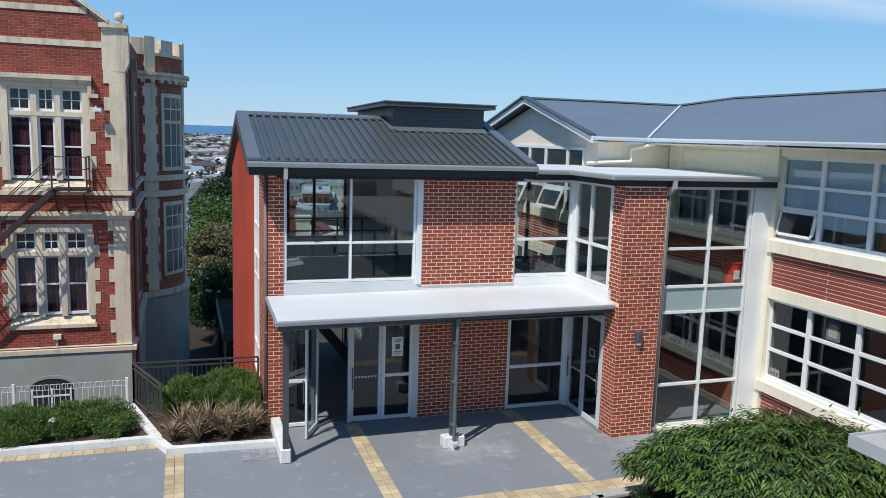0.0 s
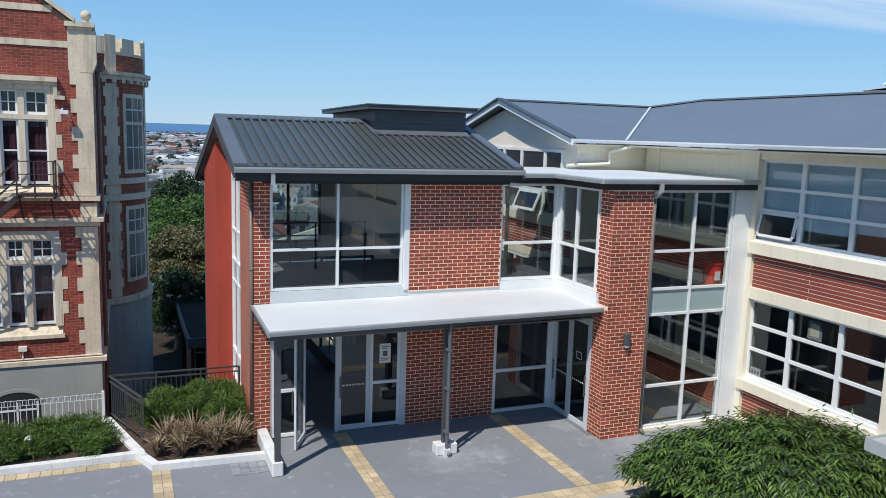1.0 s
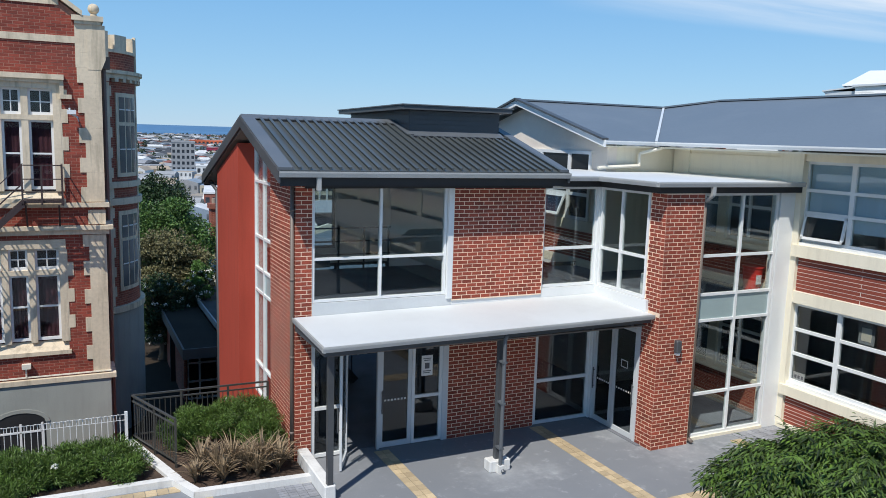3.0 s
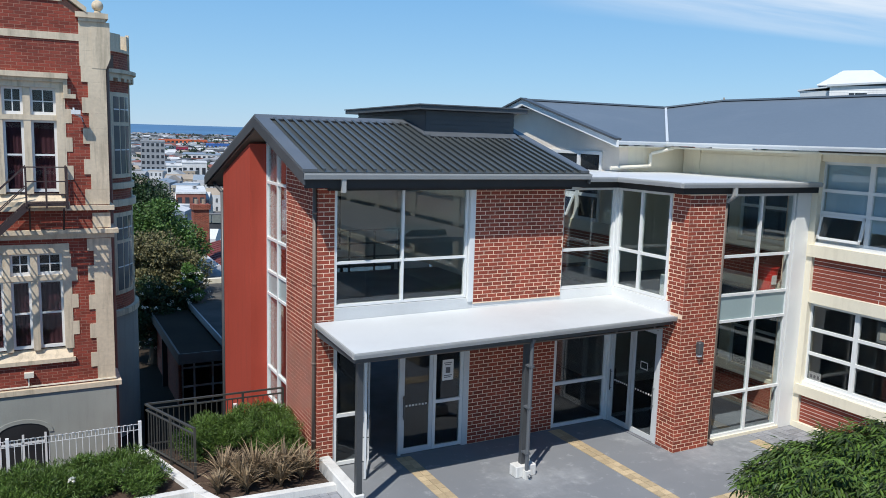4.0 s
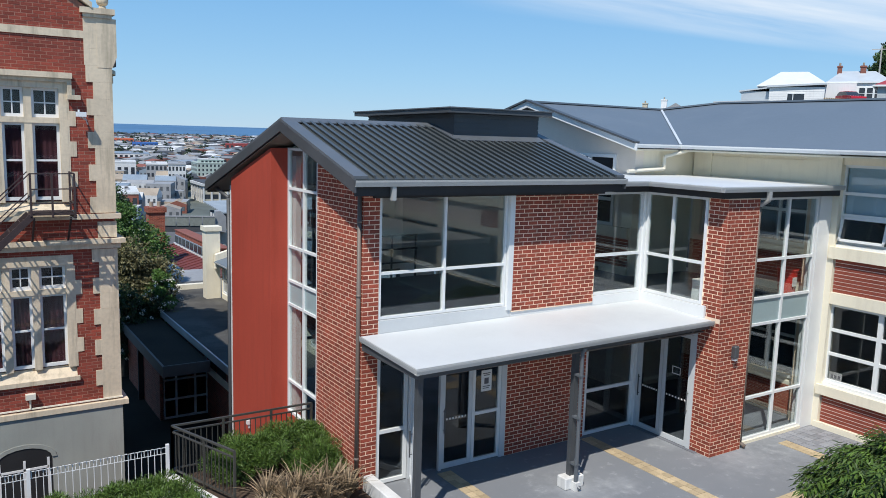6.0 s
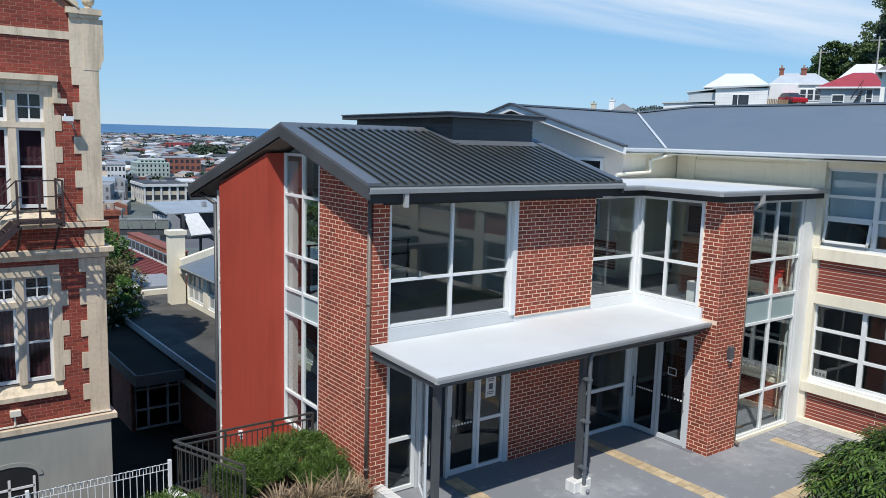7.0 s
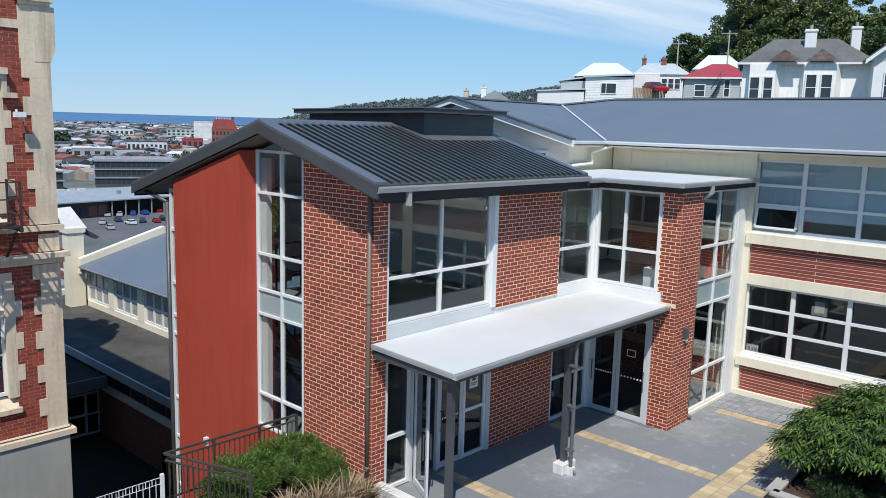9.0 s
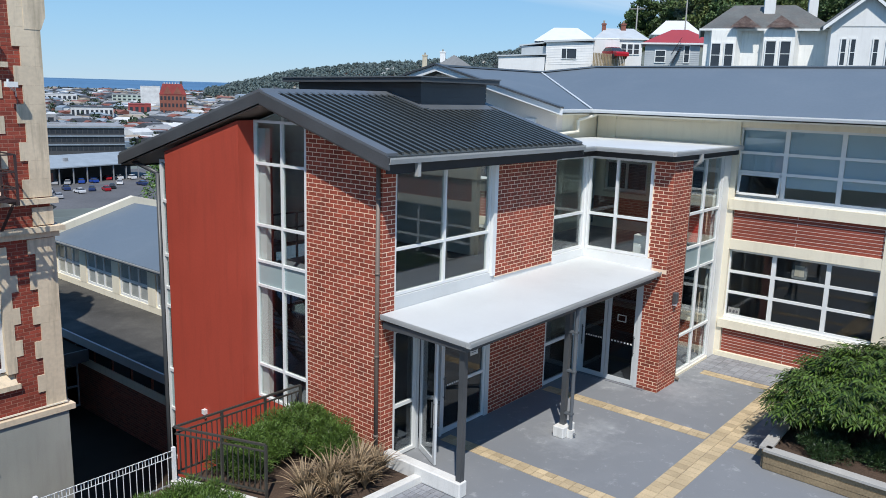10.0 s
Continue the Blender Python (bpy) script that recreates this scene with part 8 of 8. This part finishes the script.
def boards(owner, f, u0, u1, z0, z1, mat, d=0.0, step=0.2):
    """Overlapping weatherboards, one a part."""
    z = z0
    while z < z1 - 0.05:
        bm = bmesh.new()
        hexa(bm, [f.at(u0, z, d), f.at(u1, z, d), f.at(u1, z, d + 0.035), f.at(u0, z, d + 0.035),
                  f.at(u0, min(z + step, z1), d), f.at(u1, min(z + step, z1), d), f.at(u1, min(z + step, z1), d + 0.012), f.at(u0, min(z + step, z1), d + 0.012)])
        part("weatherboard", bm, mat, owner)
        z += step


def hip_roof(owner, f, u0, u1, d0, d1, z0, z1, inset, mat, label="", over=0.35):
    """A hipped roof over u0..u1 and d0 (front) to d1 (back, negative)."""
    u0, u1, d0, d1 = u0 - over, u1 + over, d0 + over, d1 - over
    mid = (d0 + d1) / 2
    bm = bmesh.new()
    v = [bm.verts.new(f.at(u, z, d)) for u, z, d in ((u0, z0, d0), (u1, z0, d0), (u1, z0, d1), (u0, z0, d1), (u0 + inset, z1, mid), (u1 - inset, z1, mid))]
    for q in ((0, 1, 5, 4), (1, 2, 5), (2, 3, 4, 5), (3, 0, 4), (0, 1, 2, 3)):
        bm.faces.new([v[i] for i in q])
    r = part("roof", bm, mat, owner, label)
    bm = bmesh.new()
    f.slab(bm, u0 - 0.03, u1 + 0.03, z0 - 0.14, z0 + 0.02, d0 - 0.03, d0 + 0.08)
    f.slab(bm, u0 - 0.08, u0 + 0.03, z0 - 0.14, z0 + 0.02, d1, d0)
    part("gutter", bm, "white", owner)
    return r


def house_window(owner, f, u0, u1, z0, z1, d=0.03, bars=1):
    bm = bmesh.new()
    w = 0.09
    f.slab(bm, u0 - w, u0, z0 - w, z1 + w, d, d + 0.07)
    f.slab(bm, u1, u1 + w, z0 - w, z1 + w, d, d + 0.07)
    f.slab(bm, u0, u1, z1, z1 + w, d, d + 0.07)
    f.slab(bm, u0, u1, z0 - w, z0, d, d + 0.09)
    win = part("window", bm, "white", owner)
    bm = bmesh.new()
    f.slab(bm, u0, u1, z0, z1, d, d + 0.02)
    part("pane", bm, "f_glass", win)
    for i in range(bars):
        bm = bmesh.new()
        z = z0 + (z1 - z0) * (i + 1) / (bars + 1)
        f.slab(bm, u0, u1, z - 0.025, z + 0.025, d + 0.02, d + 0.05)
        part("meeting_rail", bm, "white", win)


def chimney_at(owner, f, u, d, z0, z1, w, mat):
    bm = bmesh.new()
    f.slab(bm, u - w / 2, u + w / 2, z0, z1, d - w / 2, d + w / 2)
    f.slab(bm, u - w / 2 - 0.07, u + w / 2 + 0.07, z1 - 0.2, z1 - 0.05, d - w / 2 - 0.07, d + w / 2 + 0.07)
    c = part("chimney", bm, mat, owner)
    bm = bmesh.new()
    tube(bm, f.at(u, z1, d), f.at(u, z1 + 0.35, d), 0.12, 8)
    part("chimney_pot", bm, "f_tan", c)


# white weatherboard house
F1 = facing(79.0, 62.0, (-0.837, -0.547))
h1 = thing("weatherboard_house", "white weatherboard house with hipped white iron roof", "house", (79, 62, 10.5))
bm = bmesh.new()
F1.slab(bm, -1.5, 4.4, 9.0, 13.7, -8.0, 0.0)
F1.slab(bm, 4.4, 7.7, 9.0, 14.2, -9.0, -1.2)
part("wall", bm, "weatherboard", h1)
boards(h1, F1, -1.5, 4.4, 11.0, 13.6, "weatherboard")
house_window(h1, F1, 0.5, 2.3, 11.7, 12.9, bars=0)
bm = bmesh.new()
F1.slab(bm, 1.05, 1.13, 11.7, 12.9, 0.05, 0.09)
part("mullion", bm, "white", h1)
bm = bmesh.new()
F1.poly(bm, [(-1.8, 13.62), (4.6, 13.95), (4.6, 14.15), (-1.8, 13.85)], -3.0, 0.35)
part("lean_to_roof", bm, "iron_grey", h1)
hip_roof(h1, F1, -2.6, 4.6, -2.5, -9.0, 14.05, 15.9, 2.4, "iron_white")
hip_roof(h1, F1, 4.9, 11.0, -2.0, -9.0, 14.4, 15.9, 1.6, "iron_grey")
bm = bmesh.new()
F1.slab(bm, 7.7, 10.6, 9.0, 14.3, -9.0, -1.8)
part("wall", bm, "weatherboard", h1)
for k in range(3):
    house_window(h1, F1, 8.0 + 0.8 * k, 8.6 + 0.8 * k, 12.5, 13.7, d=-1.8)
chimney_at(h1, F1, 5.9, -5.0, 15.0, 16.5, 0.5, "f_brick")
chimney_at(h1, F1, 8.4, -5.0, 15.0, 16.5, 0.6, "f_brick")
bm = bmesh.new()
F1.slab(bm, -4.6, -1.5, 9.0, 13.2, -8.0, -0.6)
part("side_wing", bm, "board_grey", h1)
bm = bmesh.new()
F1.poly(bm, [(-4.9, 13.15), (-1.3, 13.6), (-1.3, 13.75), (-4.9, 13.3)], -8.0, -0.4)
part("side_roof", bm, "iron_grey", h1)
garage = thing("garage", "low pale garage with a flat grey roof", "garage", (76, 66, 10))
bm = bmesh.new()
F1.slab(bm, -7.4, -1.6, 9.0, 11.8, -5.0, 1.0)
part("wall", bm, "weatherboard", garage)
bm = bmesh.new()
F1.poly(bm, [(-7.6, 11.75), (-1.4, 12.05), (-1.4, 12.2), (-7.6, 11.9)], -5.2, 1.2)
part("roof", bm, "iron_grey", garage)
fen = thing("timber_fence", "plain timber paling fence beside the driveway", "fence", (83, 58, 11))
for k in range(22):
    bm = bmesh.new()
    F1.slab(bm, 4.35 + 0.18 * k, 4.49 + 0.18 * k, 10.4, 12.45 - 0.012 * k, 1.0, 1.04)
    part("paling", bm, "wood", fen)
red_c = car(*(F1.at(7.0, 0, -0.2).xy), 11.75, -32 - 90, CAR_PAINT[3], "red hatchback parked beside the white house")

# small red-roofed house
F2 = facing(68.5, 42.2, (-0.901, -0.434))
h2 = thing("red_roof_house", "blue-grey weatherboard house with a red iron roof", "house", (68.5, 42.2, 10))
bm = bmesh.new()
F2.slab(bm, -2.5, 2.8, 8.5, 12.6, -6.0, 0.0)
part("wall", bm, "board_grey", h2)
boards(h2, F2, -2.5, 2.8, 10.2, 12.5, "board_grey")
hip_roof(h2, F2, -2.5, 4.2, 0.0, -6.0, 12.55, 14.1, 2.9, "iron_red")
house_window(h2, F2, -1.43, -0.52, 10.7, 11.8)
house_window(h2, F2, 1.35, 1.80, 10.7, 12.3)
bm = bmesh.new()
for k in range(9):
    F2.slab(bm, 0.1 + 0.09 * k, 0.32 + 0.09 * k, 10.6 + 0.19 * k, 10.64 + 0.19 * k, 0.05, 0.8)
for s in (0.1, 0.8):
    bar(bm, F2.at(0.1, 11.5, s), F2.at(1.0, 13.1, s), 0.04, 0.04)
part("outside_stair", bm, "iron", h2)

# large villa with bay windows
F3 = facing(55.6, 32.75, (-0.925, -0.38))
h3 = thing("villa", "large pale villa with bay windows and weathered slate roof", "house", (58, 29, 9.5))
bm = bmesh.new()
F3.slab(bm, -0.75, 8.4, 7.0, 12.75, -9.0, -0.8)
part("wall", bm, "villa_wall", h3)
for b0, b1 in ((-0.35, 2.15), (3.6, 6.5)):
    bm = bmesh.new()
    prism(bm, [F3.at(b0, 7.0, -0.8), F3.at(b0 + 0.15, 7.0, 0.0), F3.at(b1 - 0.45, 7.0, 0.0), F3.at(b1, 7.0, -0.8)], (0, 0, 5.6))
    part("bay", bm, "villa_wall", h3)
for u0, u1, z0, z1 in ((-0.10, 0.55, 9.75, 11.55), (0.92, 1.52, 9.75, 11.55), (3.97, 4.66, 9.85, 11.75), (5.05, 5.75, 9.85, 11.75)):
    house_window(h3, F3, u0, u1, z0, z1)
hip_roof(h3, F3, -0.75, 8.6, -0.55, -9.0, 12.72, 15.0, 2.6, "slate", "weathered slate roof with red patches")
for u in (2.3, 5.0):
    bm = bmesh.new()
    v = [bm.verts.new(F3.at(*p)) for p in ((u - 1.2, 12.78, 0.45), (u + 1.2, 12.78, 0.45), (u, 12.9 + 1.0, -1.6))]
    bm.faces.new(v)
    bmesh.ops.solidify(bm, geom=bm.faces[:], thickness=0.08)
    part("bay_roof", bm, "slate_rust", h3)
chimney_at(h3, F3, 4.2, -3.5, 13.9, 15.6, 0.85, "weatherboard")
chimney_at(h3, F3, 7.6, -4.5, 13.9, 15.9, 0.7, "weatherboard")
bm = bmesh.new()
F3.slab(bm, 8.4, 13.2, 7.0, 12.9, -9.0, 1.2)
part("wall", bm, "weatherboard", h3)
bm = bmesh.new()
F3.poly(bm, [(8.0, 12.8), (13.6, 12.8), (10.8, 15.0)], -6.0, 1.25)
part("gable", bm, "weatherboard", h3)
bm = bmesh.new()
for s in (1, -1):
    prism(bm, [F3.at(10.8 + s * 3.0, 12.62, 1.7), F3.at(10.8, 15.1, 1.7), F3.at(10.8, 15.3, 1.7), F3.at(10.8 + s * 3.0, 12.85, 1.7)], F3.n * -7.5)
part("gable_roof", bm, "slate", h3)
bm = bmesh.new()
for s in (1, -1):
    prism(bm, [F3.at(10.8 + s * 3.05, 12.45, 1.72), F3.at(10.8, 14.95, 1.72), F3.at(10.8, 15.2, 1.72), F3.at(10.8 + s * 3.05, 12.75, 1.72)], F3.n * 0.08)
part("barge_board", bm, "white", h3)
for u0, u1 in ((9.2, 9.5), (9.85, 10.15), (11.4, 11.7), (12.3, 12.8)):
    house_window(h3, F3, u0, u1, 9.95, 11.85, d=1.23)

# house higher up and power poles
F4 = facing(95.0, 60.0, (-0.883, -0.469))
h4 = thing("hill_house", "white house with a pale hipped iron roof higher on the hill", "house", (98, 55, 14))
bm = bmesh.new()
F4.slab(bm, 2.9, 9.0, 10.0, 15.9, -7.0, 0.0)
part("wall", bm, "weatherboard", h4)
hip_roof(h4, F4, 2.9, 9.0, 0.0, -7.0, 15.8, 17.9, 2.0, "iron_white")
house_window(h4, F4, 4.0, 5.0, 14.2, 15.3)
for k, (u, z1) in enumerate(((0.3, 18.9), (6.5, 20.2))):
    pole = thing("power_pole", "grey timber power pole with crossarm", "pole", F4.at(u, 10, 6.0), "power poles")
    bm = bmesh.new()
    tube(bm, F4.at(u, 9.5, 6.0), F4.at(u, z1, 6.0), 0.12, 8, 0.08)
    part("shaft", bm, "plain_concrete", pole)
    bm = bmesh.new()
    bar(bm, F4.at(u - 1.0, z1 - 0.4, 6.0), F4.at(u + 1.0, z1 - 0.4, 6.0), 0.08, 0.08)
    part("crossarm", bm, "plain_concrete", pole)
gb = thing("small_gabled_house", "small cream gabled house on the hillside", "house", (95, 90, 8))
F5 = facing(95.0, 92.0, (-0.8, -0.6))
bm = bmesh.new()
F5.slab(bm, -3, 3, 6.0, 11.3, -8.0, 0.0)
part("wall", bm, "weatherboard", gb)
bm = bmesh.new()
F5.poly(bm, [(-3.3, 11.2), (3.3, 11.2), (0, 13.2)], -8.2, 0.3)
part("roof", bm, "f_grey", gb)
chimney_at(gb, F5, -2.0, -2.0, 12.0, 13.8, 0.9, "weatherboard")
chimney_at(gb, F5, -5.0, -2.0, 10.0, 13.2, 0.8, "f_cream")


# ---- paving bands and brickwork, piece by piece ----
def paver_band(name, label, x0, x1, y0, y1, nx, ny, mat, z=0.0):
    ob = tagged(new(name), label, "paving", kind="structure")
    WORLD_OF[ob] = Matrix.Identity(4)
    dx, dy = (x1 - x0) / nx, (y1 - y0) / ny
    bm = bmesh.new()
    box(bm, -dx / 2 + 0.005, dx / 2 - 0.005, -dy / 2 + 0.005, dy / 2 - 0.005, 0.0, 0.012)
    me = bpy.data.meshes.new("paver")
    bmesh.ops.recalc_face_normals(bm, faces=bm.faces)
    bm.to_mesh(me)
    bm.free()
    me.materials.append(M[mat])
    rng = random.Random(int(x0 * 7 + y0 * 3))
    for i in range(nx):
        for j in range(ny):
            p = new("paver", me)
            p.location = (x0 + dx * (i + 0.5), y0 + dy * (j + 0.5), z + rng.uniform(-0.002, 0.002))
            p.parent = ob
    return ob


OCHRE = "band of ochre clay pavers set in the asphalt"
paver_band("paver_band", OCHRE, 3.42, 3.76, 12.98, 17.1, 2, 20, "paver")
paver_band("paver_band", OCHRE, 7.32, 7.66, 12.98, 17.1, 2, 20, "paver")
paver_band("paver_band", OCHRE, -0.44, -0.08, 12.98, 16.25, 2, 16, "paver")
paver_band("paver_band", OCHRE, 11.25, 11.58, 12.98, 14.7, 2, 9, "paver")
paver_band("paver_band", OCHRE, 7.32, 7.66, 11.75, 12.40, 2, 3, "paver")
paver_band("paver_band", OCHRE, -6.0, 12.0, 12.42, 12.96, 88, 2, "paver")
paver_band("paver_band", OCHRE, -8.0, -0.6, 16.66, 16.92, 36, 1, "paver")
paver_band("paver_edge", "grey concrete pavers along the wall", 11.60, 13.0, 12.98, 15.0, 7, 10, "paver_grey")
paver_band("paver_edge", "grey concrete pavers beside the low wall", 1.05, 1.75, 15.55, 16.15, 4, 6, "paver_grey")

for job in BRICK_JOBS:
    lay(*job)
